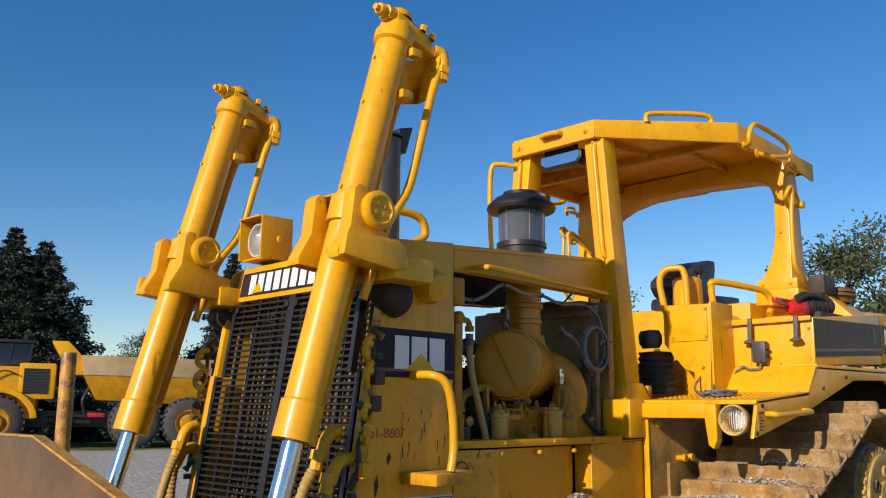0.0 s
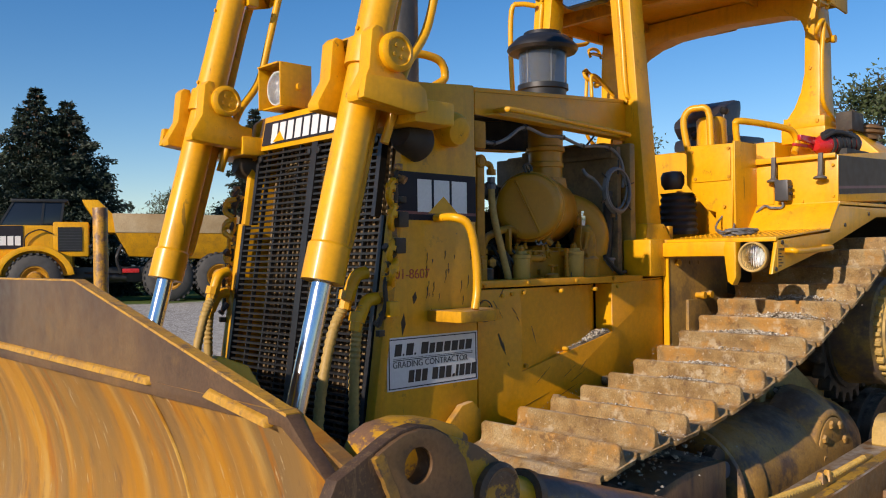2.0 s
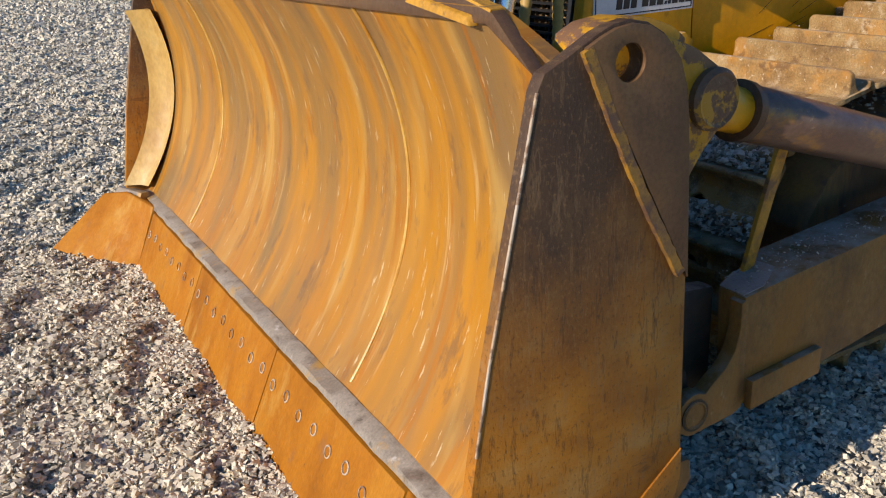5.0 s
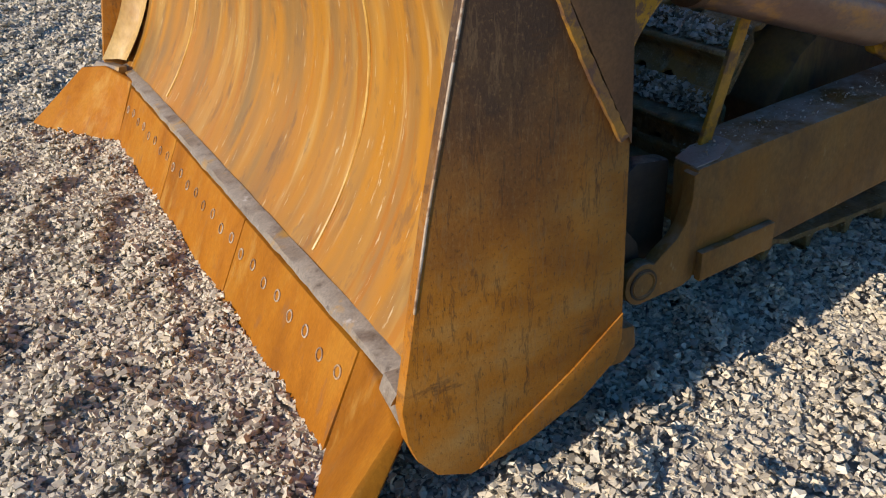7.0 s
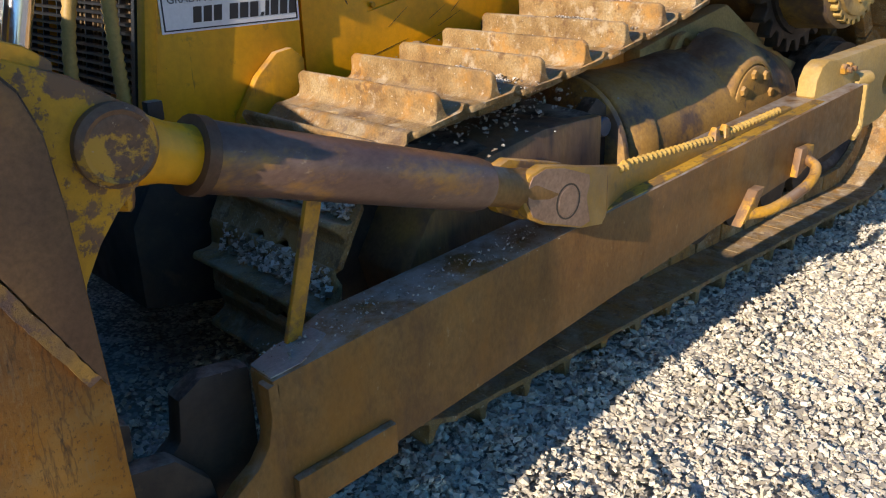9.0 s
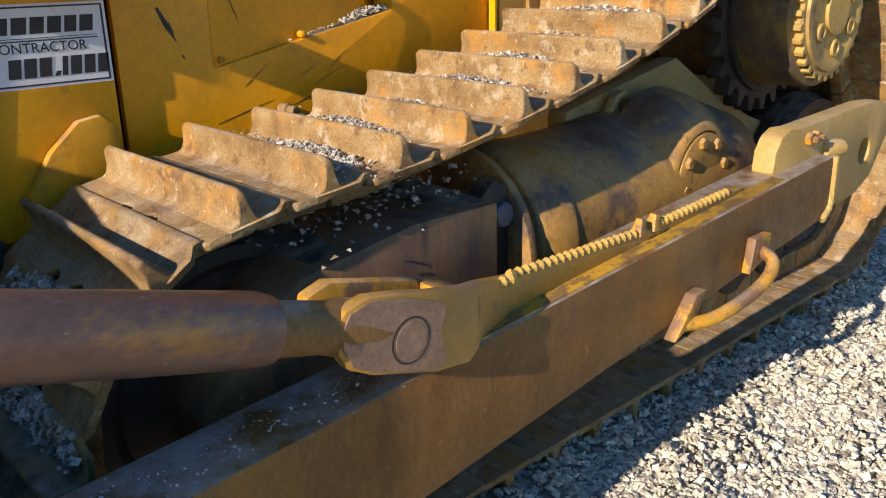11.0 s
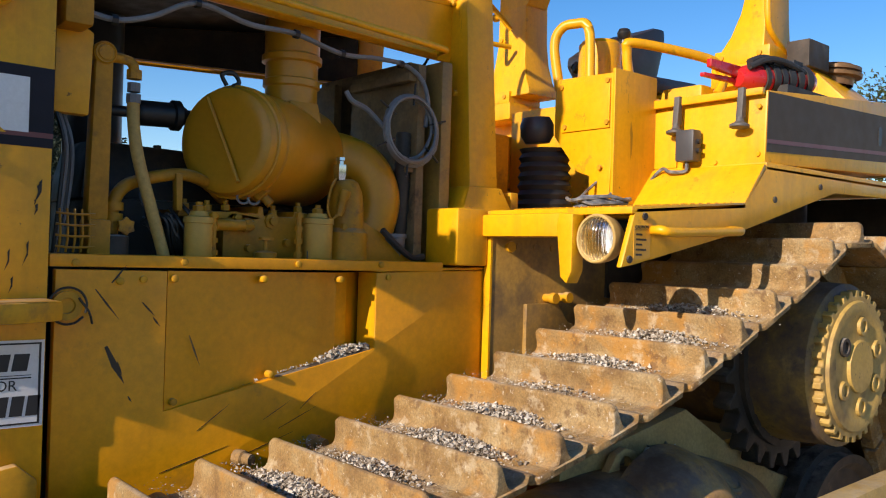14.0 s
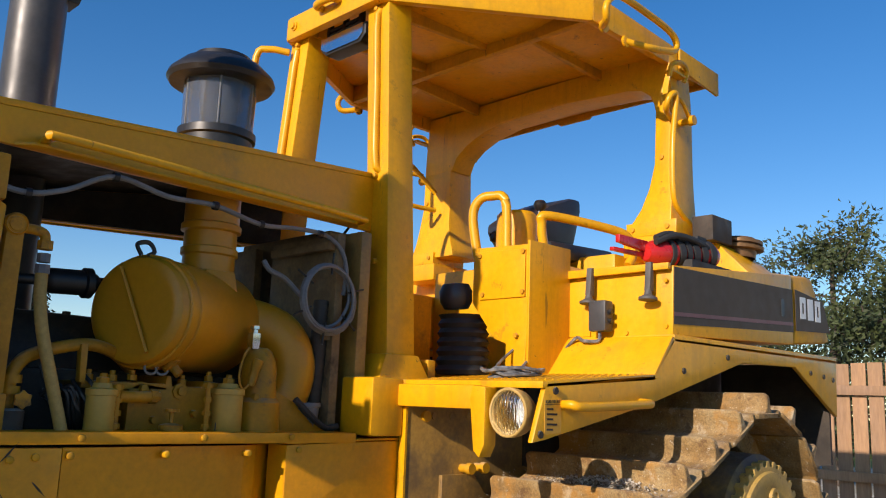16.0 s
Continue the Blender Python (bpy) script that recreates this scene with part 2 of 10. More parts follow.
grit_mat = surf("dust_and_grit", [(0.46, 0.44, 0.40), (0.58, 0.56, 0.52)], 8, 120, 0.3, (0.8, 0.95), 0, 0.2, 200,
                island=[(0.0, (0.24, 0.19, 0.14)), (0.3, (0.62, 0.53, 0.42)), (0.6, (1.02, 0.95, 0.84)), (1.0, (1.32, 1.27, 1.18))])
bead_mat = surf("bright_scraped_weld", [(0.42, 0.18, 0.012), (0.60, 0.38, 0.09), (0.40, 0.17, 0.012)], 5, 60, 0.15, (0.35, 0.5), 0, 0.2)
edge_mat = surf("bare_plate_edge", [(0.40, 0.20, 0.05), (0.46, 0.36, 0.25), (0.52, 0.46, 0.38)], 5, 60, 0.3, (0.45, 0.6), 0.0, 0.3,
                spots=[((0.16, 0.085, 0.04), 16.0, 0.50, 0.56, 0.85)])


def glass_like(name, colour, rough=0.05, trans=1.0, ior=1.45):
    m = bpy.data.materials.new(name)
    m.use_nodes = True
    b = m.node_tree.nodes["Principled BSDF"]
    b.inputs["Base Color"].default_value = (*colour, 1)
    b.inputs["Roughness"].default_value = rough
    b.inputs["Transmission Weight"].default_value = trans
    b.inputs["IOR"].default_value = ior
    return m


lens_glass = glass_like("lens_glass", (0.95, 0.96, 0.97), 0.12)
rib = lens_glass.node_tree.nodes.new("ShaderNodeTexWave")
rib.inputs["Scale"].default_value, rib.inputs["Distortion"].default_value = 28.0, 0.0
rib.bands_direction = "Y"
rib_at = lens_glass.node_tree.nodes.new("ShaderNodeTexCoord")
rib_bump = lens_glass.node_tree.nodes.new("ShaderNodeBump")
rib_bump.inputs["Strength"].default_value, rib_bump.inputs["Distance"].default_value = 0.6, 0.003
lens_glass.node_tree.links.new(rib_at.outputs["Object"], rib.inputs["Vector"])
lens_glass.node_tree.links.new(rib.outputs["Color"], rib_bump.inputs["Height"])
lens_glass.node_tree.links.new(rib_bump.outputs[0], lens_glass.node_tree.nodes["Principled BSDF"].inputs["Normal"])
bowl_glass = glass_like("smoked_bowl", (0.30, 0.34, 0.40), 0.08, 0.8)
cab_glass = glass_like("dark_window_glass", (0.015, 0.02, 0.028), 0.05, 0.0)
reflector = surf("lamp_reflector", [(0.74, 0.74, 0.72), (0.82, 0.82, 0.80)], 4, 60, 0.05, (0.35, 0.45), 0.55, 0)


def moldboard_material():
    """Scoured steel: long vertical streaks of orange rust film, ochre and bare metal."""
    m = bpy.data.materials.new("scoured_moldboard")
    m.use_nodes = True
    nt = m.node_tree
    bs = nt.nodes["Principled BSDF"]
    tc = nt.nodes.new("ShaderNodeTexCoord")
    def mapped(s):
        mp = nt.nodes.new("ShaderNodeMapping")
        mp.inputs["Scale"].default_value = s
        nt.links.new(tc.outputs["Object"], mp.inputs["Vector"])
        return mp.outputs[0]
    a = noise_tex(nt, mapped((0.2, 2.2, 0.22)), 1.7, 2, 0.45, 0.35)
    col = ramp(nt, [(0.30, (0.20, 0.12, 0.042)), (0.41, (0.28, 0.15, 0.036)), (0.49, (0.44, 0.19, 0.011)), (0.55, (0.32, 0.16, 0.032)), (0.63, (0.23, 0.135, 0.048)), (0.72, (0.44, 0.19, 0.011))], a)
    b = noise_tex(nt, mapped((0.4, 6.0, 0.45)), 1.5, 3, 0.5, 0.3)
    col = mixc(nt, ramp(nt, [(0.48, 0.0), (0.66, 0.45)], b), col, (0.24, 0.145, 0.06))
    col = mixc(nt, ramp(nt, [(0.53, 0.0), (0.63, 0.8)], noise_tex(nt, mapped((0.4, 2.6, 0.3)), 1.4, 2, 0.45, 0.3)), col, (0.56, 0.255, 0.013))
    col = mixc(nt, ramp(nt, [(0.55, 0.0), (0.66, 0.6)], noise_tex(nt, mapped((0.5, 3.0, 0.5)), 2.3, 3, 0.5, 0.5)), col, (0.50, 0.31, 0.085))
    col = mixc(nt, ramp(nt, [(0.63, 0.0), (0.70, 0.45)], noise_tex(nt, mapped((0.8, 16, 1.0)), 1.5, 4, 0.6, 0.3)), col, (0.60, 0.42, 0.18))
    col = mixc(nt, ramp(nt, [(0.57, 0.0), (0.63, 0.7)], noise_tex(nt, mapped((0.6, 7.0, 0.9)), 1.6, 5, 0.6, 0.8)), col, (0.36, 0.125, 0.006))
    sep = nt.nodes.new("ShaderNodeSeparateXYZ")
    nt.links.new(tc.outputs["Object"], sep.inputs[0])
    low = ramp(nt, [(0.35, 0.85), (0.92, 0.0)], sep.outputs[2])
    lown = ramp(nt, [(0.38, 0.0), (0.60, 1.0)], noise_tex(nt, mapped((0.8, 1.6, 0.6)), 2.0, 5, 0.6))
    col = mixc(nt, mixc(nt, 1.0, low, lown, "MULTIPLY"), col, (0.46, 0.18, 0.008))
    col = mixc(nt, ramp(nt, [(0.625, 0.0), (0.66, 0.75)], noise_tex(nt, mapped((3, 30, 4.0)), 1.8, 6, 0.7)), col, (0.62, 0.50, 0.30))
    col = mixc(nt, ramp(nt, [(0.56, 0.0), (0.66, 0.6)], noise_tex(nt, mapped((1, 2.5, 1)), 5.0, 7, 0.7)), col, (0.15, 0.085, 0.04))
    nt.links.new(col, bs.inputs["Base Color"])
    nt.links.new(ramp(nt, [(0.3, 0.30), (0.7, 0.46)], b), bs.inputs["Roughness"])
    bs.inputs["Metallic"].default_value = 0.12
    bp = nt.nodes.new("ShaderNodeBump")
    bp.inputs["Strength"].default_value, bp.inputs["Distance"].default_value = 0.25, 0.004
    nt.links.new(noise_tex(nt, mapped((2, 12, 1.2)), 2.0, 7, 0.7), bp.inputs["Height"])
    nt.links.new(bp.outputs[0], bs.inputs["Normal"])
    return m


mold = moldboard_material()


def end_plate_material():
    """Rubbed plate: purple-brown above, an orange rust film over its lower half, fine upright scratches."""
    m = bpy.data.materials.new("rust_filmed_end_plate")
    m.use_nodes = True
    nt = m.node_tree
    bs = nt.nodes["Principled BSDF"]
    tc = nt.nodes.new("ShaderNodeTexCoord")
    def mapped(s):
        mp = nt.nodes.new("ShaderNodeMapping")
        mp.inputs["Scale"].default_value = s
        nt.links.new(tc.outputs["Object"], mp.inputs["Vector"])
        return mp.outputs[0]
    raw = tc.outputs["Object"]
    col = ramp(nt, [(0.3, (0.05, 0.032, 0.022)), (0.5, (0.075, 0.045, 0.027)), (0.7, (0.125, 0.072, 0.03))], noise_tex(nt, raw, 3.0, 6, 0.65))
    sep = nt.nodes.new("ShaderNodeSeparateXYZ")
    nt.links.new(raw, sep.inputs[0])
    wob = nt.nodes.new("ShaderNodeMath")
    wob.operation = "MULTIPLY_ADD"
    wob.inputs[1].default_value = 0.9
    nt.links.new(noise_tex(nt, mapped((1.5, 1, 0.8)), 3.0, 6, 0.65), wob.inputs[0])
    nt.links.new(sep.outputs[2], wob.inputs[2])
    film2 = nt.nodes.new("ShaderNodeMapRange")
    film2.inputs["From Min"].default_value, film2.inputs["From Max"].default_value = 1.62, 1.0
    nt.links.new(wob.outputs[0], film2.inputs["Value"])
    rustc = ramp(nt, [(0.3, (0.30, 0.105, 0.008)), (0.5, (0.42, 0.165, 0.014)), (0.7, (0.44, 0.24, 0.065))], noise_tex(nt, mapped((1, 1, 1.8)), 4.0, 6, 0.6))
    col = mixc(nt, film2.outputs[0], col, rustc)
    fine = noise_tex(nt, mapped((1, 1, 0.75)), 110.0, 5, 0.7)
    col = mixc(nt, ramp(nt, [(0.54, 0.0), (0.68, 0.4)], fine), col, (0.32, 0.20, 0.085))
    col = mixc(nt, ramp(nt, [(0.36, 0.6), (0.44, 0.0)], fine), col, (0.06, 0.035, 0.02))
    for spin, gap in ((28, 9.0), (-40, 7.0)):
        turn = nt.nodes.new("ShaderNodeMapping")
        turn.inputs["Rotation"].default_value = (0, radians(spin), 0)
        turn.inputs["Scale"].default_value = (5.0, 1, 0.9)
        nt.links.new(raw, turn.inputs["Vector"])
        cut = noise_tex(nt, turn.outputs[0], gap, 4, 0.6)
        col = mixc(nt, ramp(nt, [(0.60, 0.0), (0.635, 0.30), (0.67, 0.0)], cut), col, (0.26, 0.17, 0.085))
        col = mixc(nt, ramp(nt, [(0.31, 0.0), (0.35, 0.5), (0.39, 0.0)], cut), col, (0.05, 0.03, 0.02))
    line = noise_tex(nt, mapped((0.6, 1, 2.6)), 3.3, 7, 0.7)
    col = mixc(nt, ramp(nt, [(0.60, 0.0), (0.64, 0.6), (0.70, 0.0)], line), col, (0.10, 0.05, 0.02))
    nt.links.new(col, bs.inputs["Base Color"])
    nt.links.new(ramp(nt, [(0.3, 0.40), (0.7, 0.6)], fine), bs.inputs["Roughness"])
    bs.inputs["Metallic"].default_value = 0.05
    bs.inputs["Specular IOR Level"].default_value = 0.28
    bp = nt.nodes.new("ShaderNodeBump")
    bp.inputs["Strength"].default_value, bp.inputs["Distance"].default_value = 0.4, 0.003
    nt.links.new(fine, bp.inputs["Height"])
    nt.links.new(bp.outputs[0], bs.inputs["Normal"])
    return m


brown_plate = end_plate_material()


def ground_material():
    """Crushed stone near by, dusty and smooth further off, turf past the yard's edge."""
    m = bpy.data.materials.new("gravel_ground")
    m.use_nodes = True
    nt = m.node_tree
    bs = nt.nodes["Principled BSDF"]
    tc = nt.nodes.new("ShaderNodeTexCoord")
    vec = tc.outputs["Object"]
    vo = nt.nodes.new("ShaderNodeTexVoronoi")
    vo.inputs["Scale"].default_value = 55.0
    nt.links.new(vec, vo.inputs["Vector"])
    col = ramp(nt, [(0.0, (0.20, 0.19, 0.175)), (0.35, (0.52, 0.485, 0.42)), (0.7, (0.76, 0.71, 0.62)), (1.0, (0.56, 0.47, 0.37))], vo.outputs["Color"])
    # shade in the gaps between stones, painted into the colour
    col = mixc(nt, ramp(nt, [(0.42, 0.0), (0.62, 0.85)], vo.outputs["Distance"]), col, (0.13, 0.12, 0.105))
    coarse = nt.nodes.new("ShaderNodeTexVoronoi")
    coarse.inputs["Scale"].default_value = 17.0
    nt.links.new(vec, coarse.inputs["Vector"])
    col = mixc(nt, ramp(nt, [(0.15, 0.8), (0.38, 0.0)], coarse.outputs["Color"]), col, (0.20, 0.185, 0.16))
    col = mixc(nt, ramp(nt, [(0.62, 0.0), (0.85, 0.6)], coarse.outputs["Color"]), col, (0.80, 0.76, 0.67))
    col = mixc(nt, ramp(nt, [(0.50, 0.0), (0.66, 0.55)], noise_tex(nt, vec, 6.0, 5, 0.7)), col, (0.27, 0.24, 0.20))
    col = mixc(nt, ramp(nt, [(0.35, 0.0), (0.65, 0.4)], noise_tex(nt, vec, 0.9, 6)), col, (0.44, 0.405, 0.34))
    ln = nt.nodes.new("ShaderNodeVectorMath")
    ln.operation = "LENGTH"
    nt.links.new(vec, ln.inputs[0])
    ad = nt.nodes.new("ShaderNodeMath")
    ad.operation = "MULTIPLY_ADD"
    ad.inputs[1].default_value, ad.inputs[2].default_value = 6.0, -3.0
    nt.links.new(noise_tex(nt, vec, 0.35, 5), ad.inputs[0])
    su = nt.nodes.new("ShaderNodeMath")
    su.operation = "ADD"
    nt.links.new(ln.outputs["Value"], su.inputs[0])
    nt.links.new(ad.outputs[0], su.inputs[1])
    mr = nt.nodes.new("ShaderNodeMapRange")
    mr.inputs["From Min"].default_value, mr.inputs["From Max"].default_value = 28.5, 30.0
    nt.links.new(su.outputs[0], mr.inputs["Value"])
    turf = ramp(nt, [(0.3, (0.05, 0.095, 0.018)), (0.6, (0.11, 0.15, 0.035)), (0.8, (0.20, 0.18, 0.07))], noise_tex(nt, vec, 2.5, 6, 0.7))
    col = mixc(nt, mr.outputs[0], col, turf)
    nt.links.new(col, bs.inputs["Base Color"])
    bs.inputs["Roughness"].default_value = 0.95
    bs.inputs["Specular IOR Level"].default_value = 0.1
    bp = nt.nodes.new("ShaderNodeBump")
    bp.inputs["Strength"].default_value, bp.inputs["Distance"].default_value = 0.7, 0.012
    nt.links.new(vo.outputs["Distance"], bp.inputs["Height"])
    bp.invert = True
    nt.links.new(bp.outputs[0], bs.inputs["Normal"])
    return m


# ---- mesh helpers ----
def part(name, bm, material, parent=None, label="", bevel=0.0, sharp=38.0, seg=2):
    """Links a bmesh as one mesh object under a thing or a part."""
    bmesh.ops.remove_doubles(bm, verts=bm.verts, dist=1e-5)
    bmesh.ops.recalc_face_normals(bm, faces=bm.faces)
    if bevel:
        es = [e for e in bm.edges if len(e.link_faces) == 2 and e.calc_face_angle(0) > radians(32)]
        if es:
            bmesh.ops.bevel(bm, geom=es, offset=bevel, segments=seg, profile=0.6, affect="EDGES", clamp_overlap=True)
    me = bpy.data.meshes.new(name)
    for f in bm.faces:
        f.smooth = True
    bm.to_mesh(me)
    bm.free()
    me.set_sharp_from_angle(angle=radians(sharp))
    me.materials.append(material)
    ob = new(name, me)
    if parent:
        ob.parent = parent
    if label:
        tagged(ob, label)
    return ob


def share(ob, name, m, parent):
    """Another object on the mesh of ob."""
    o = new(name, ob.data)
    o.parent = parent
    o.matrix_local = m
    return o


def empty(name, label, category, **kw):
    return tagged(new(name), label, category, **kw)


def box(bm, a, b, m=None):
    vs = [bm.verts.new((x, y, z)) for x in (a[0], b[0]) for y in (a[1], b[1]) for z in (a[2], b[2])]
    for f in ((0, 1, 3, 2), (4, 6, 7, 5), (0, 4, 5, 1), (2, 3, 7, 6), (0, 2, 6, 4), (1, 5, 7, 3)):
        bm.faces.new([vs[k] for k in f])
    if m is not None:
        bmesh.ops.transform(bm, matrix=m, verts=vs)
    return vs


def hull8(bm, bottom, top):
    """A solid between two quads with the same order of corners."""
    a, b = [bm.verts.new(p) for p in bottom], [bm.verts.new(p) for p in top]
    n = len(a)
    bm.faces.new(a[::-1]), bm.faces.new(b)
    for k in range(n):
        bm.faces.new((a[k], a[(k + 1) % n], b[(k + 1) % n], b[k]))
    return a + b


def circle(c, r, n=20):
    return [(c[0] + r * math.cos(2 * math.pi * k / n), c[1] + r * math.sin(2 * math.pi * k / n)) for k in range(n)]


def slab(bm, outer, a, b, axis="y", holes=()):
    """A plate: an outline in the plane across the axis, with holes, from a to b along the axis."""
    def at(u, v, w):
        return {"y": (u, w, v), "x": (w, u, v), "z": (u, v, w)}[axis]
    edges = []
    for loop in (outer, *holes):
        vs = [bm.verts.new(at(u, v, a)) for u, v in loop]
        edges += [bm.edges.new((vs[k], vs[(k + 1) % len(vs)])) for k in range(len(vs))]
    if holes:
        faces = [f for f in bmesh.ops.triangle_fill(bm, edges=edges, use_beauty=True)["geom"] if isinstance(f, bmesh.types.BMFace)]
    else:
        faces = [bm.faces.new(vs)]
    ex = bmesh.ops.extrude_face_region(bm, geom=faces)["geom"]
    d = Vector(at(0, 0, b - a))
    bmesh.ops.translate(bm, vec=d, verts=[v for v in ex if isinstance(v, bmesh.types.BMVert)])


def basis(p, q):
    d = (Vector(q) - Vector(p)).normalized()
    u = d.orthogonal().normalized()
    return d, u, d.cross(u)


def rod(bm, p, q, r, r2=None, n=20, caps=True):
    d, u, v = basis(p, q)
    rings = []
    for c, rr in ((Vector(p), r), (Vector(q), r if r2 is None else r2)):
        rings.append([bm.verts.new(c + rr * (math.cos(2 * math.pi * k / n) * u + math.sin(2 * math.pi * k / n) * v)) for k in range(n)])
    for k in range(n):
        bm.faces.new((rings[0][k], rings[0][(k + 1) % n], rings[1][(k + 1) % n], rings[1][k]))
    if caps:
        bm.faces.new(rings[0][::-1]), bm.faces.new(rings[1])


def lathe(bm, p, q, profile, n=28):
    """Turns (along, radius) pairs round the line from p towards q."""
    d, u, v = basis(p, q)
    prev = None
    for s, r in profile:
        c = Vector(p) + d * s
        if r < 1e-6:
            ring = [bm.verts.new(c)]
        else:
            ring = [bm.verts.new(c + r * (math.cos(2 * math.pi * k / n) * u + math.sin(2 * math.pi * k / n) * v)) for k in range(n)]
        if prev:
            for k in range(n):
                f = [prev[k % len(prev)], prev[(k + 1) % len(prev)], ring[(k + 1) % len(ring)], ring[k % len(ring)]]
                f = [x for i, x in enumerate(f) if x not in f[:i]]
                if len(f) > 2:
                    bm.faces.new(f)
        prev = ring


def bend(pts, steps=6):
    """A smooth curve through the points."""
    out = []
    P = [Vector(p) for p in pts]
    P = [2 * P[0] - P[1]] + P + [2 * P[-1] - P[-2]]
    for k in range(1, len(P) - 2):
        for i in range(steps):
            t = i / steps
            a, b, c, d = P[k - 1:k + 3]
            out.append(0.5 * ((2 * b) + (c - a) * t + (2 * a - 5 * b + 4 * c - d) * t * t + (3 * b - a - 3 * c + d) * t ** 3))
    return out + [P[-2]]


def tube(bm, pts, r, n=10, steps=6, smooth=True, ribs=0.0):
    line = bend(pts, steps) if smooth else [Vector(p) for p in pts]
    rings = []
    up = Vector((0.13, 0.31, 0.94))
    for k, c in enumerate(line):
        d = (line[min(k + 1, len(line) - 1)] - line[max(k - 1, 0)]).normalized()
        u = d.cross(up)
        u = (u if u.length > 0.05 else d.orthogonal()).normalized()
        v = d.cross(u)
        rr = r * (1 + (ribs if k % 2 else 0))
        rings.append([bm.verts.new(c + rr * (math.cos(2 * math.pi * i / n) * u + math.sin(2 * math.pi * i / n) * v)) for i in range(n)])
    for a, b in zip(rings, rings[1:]):
        for i in range(n):
            bm.faces.new((a[i], a[(i + 1) % n], b[(i + 1) % n], b[i]))
    bm.faces.new(rings[0][::-1]), bm.faces.new(rings[-1])


def B():
    return bmesh.new()


def mirror(bm):
    """Adds the mirrored half across y = 0."""
    g = bmesh.ops.duplicate(bm, geom=bm.verts[:] + bm.edges[:] + bm.faces[:])["geom"]
    bmesh.ops.scale(bm, vec=(1, -1, 1), verts=[v for v in g if isinstance(v, bmesh.types.BMVert)])


def flip(bm):
    bmesh.ops.scale(bm, vec=(1, -1, 1), verts=bm.verts)
    return bm


def text_mesh(name, body, size, m, material, parent, extrude=0.0008):
    cu = bpy.data.curves.new(name, "FONT")
    cu.body, cu.size, cu.extrude = body, size, extrude
    tmp = bpy.data.objects.new(name, cu)
    me = bpy.data.meshes.new_from_object(tmp)
    bpy.data.objects.remove(tmp)
    me.materials.append(material)
    ob = new(name, me)
    ob.matrix_local = m
    ob.parent = parent
    return ob


def stones(name, centres, sizes, material, seed, flat=0.75):
    """Many small broken stones in one mesh: skewed blocks with chipped corners."""
    rng = np.random.default_rng(seed)
    v = np.array([(x, y, z) for x in (-1, 1) for y in (-1, 1) for z in (-1, 1)]) * 0.62
    f = np.array([(0, 1, 3, 2), (4, 6, 7, 5), (0, 4, 5, 1), (2, 3, 7, 6), (0, 2, 6, 4), (1, 5, 7, 3)])
    n = len(centres)
    p = v[None] * rng.uniform(0.45, 1.3, (n, 8, 1)) + rng.normal(0, 0.16, (n, 8, 3))
    p *= rng.uniform(0.6, 1.35, (n, 1, 3))
    ax = rng.normal(0, 1, (n, 3))
    ax /= np.linalg.norm(ax, axis=1)[:, None]
    a = rng.uniform(0, 2 * np.pi, n)[:, None, None]
    k = ax[:, None, :]
    p = p * np.cos(a) + np.cross(np.broadcast_to(k, p.shape), p) * np.sin(a) + k * (p * k).sum(-1, keepdims=True) * (1 - np.cos(a))
    p[:, :, 2] *= flat
    pts = p * np.asarray(sizes)[:, None, None] + np.asarray(centres)[:, None]
    faces = (f[None] + 8 * np.arange(n)[:, None, None]).reshape(-1, 4)
    me = bpy.data.meshes.new(name)
    me.vertices.add(8 * n), me.loops.add(24 * n), me.polygons.add(6 * n)
    me.vertices.foreach_set("co", pts.reshape(-1).astype(np.float32))
    me.loops.foreach_set("vertex_index", faces.reshape(-1).astype(np.int32))
    me.polygons.foreach_set("loop_start", np.arange(0, 24 * n, 4, dtype=np.int32))
    me.polygons.foreach_set("use_smooth", np.zeros(6 * n, dtype=bool))
    me.update(calc_edges=True)
    me.materials.append(material)
    return new(name, me)


# ---- ground ----
def rise(x, y):
    r = math.hypot(x, y)
    s = min(1.0, max(0.0, (r - 11) / 13))
    return 0.30 * s * s * (3 - 2 * s)


def build_ground():
    bm = B()
    rings = [0.0, 3, 6, 9, 11, 12.5, 14, 15.5, 17, 18.5, 20, 22, 24, 27, 32, 45, 70, 120, 250, 600, 1500]
    n, prev = 96, None
    for r in rings:
        ring = [bm.verts.new((0, 0, 0))] if r == 0 else [bm.verts.new((r * math.cos(2 * math.pi * k / n), r * math.sin(2 * math.pi * k / n), rise(r, 0))) for k in range(n)]
        if prev:
            for k in range(n):
                if len(prev) == 1:
                    bm.faces.new((prev[0], ring[k], ring[(k + 1) % n]))
                else:
                    bm.faces.new((prev[k], ring[k], ring[(k + 1) % n], prev[(k + 1) % n]))
        prev = ring
    return tagged(part("ground", bm, ground_material()), "light grey crushed stone yard with turf beyond", "ground", kind="structure")


ground = build_ground()

# ---- the bulldozer ----
dozer = empty("bulldozer", "large yellow crawler bulldozer with a rust-streaked blade, parked on gravel", "bulldozer")


# blade
def mold_x(z):
    """Front face of the curved blade, through three heights."""
    pts = ((0.27, -0.85), (0.90, -0.55), (1.46, -0.70))
    return sum(x * math.prod((z - zj) / (zi - zj) for j, (zj, _) in enumerate(pts) if j != i) for i, (zi, x) in enumerate(pts))


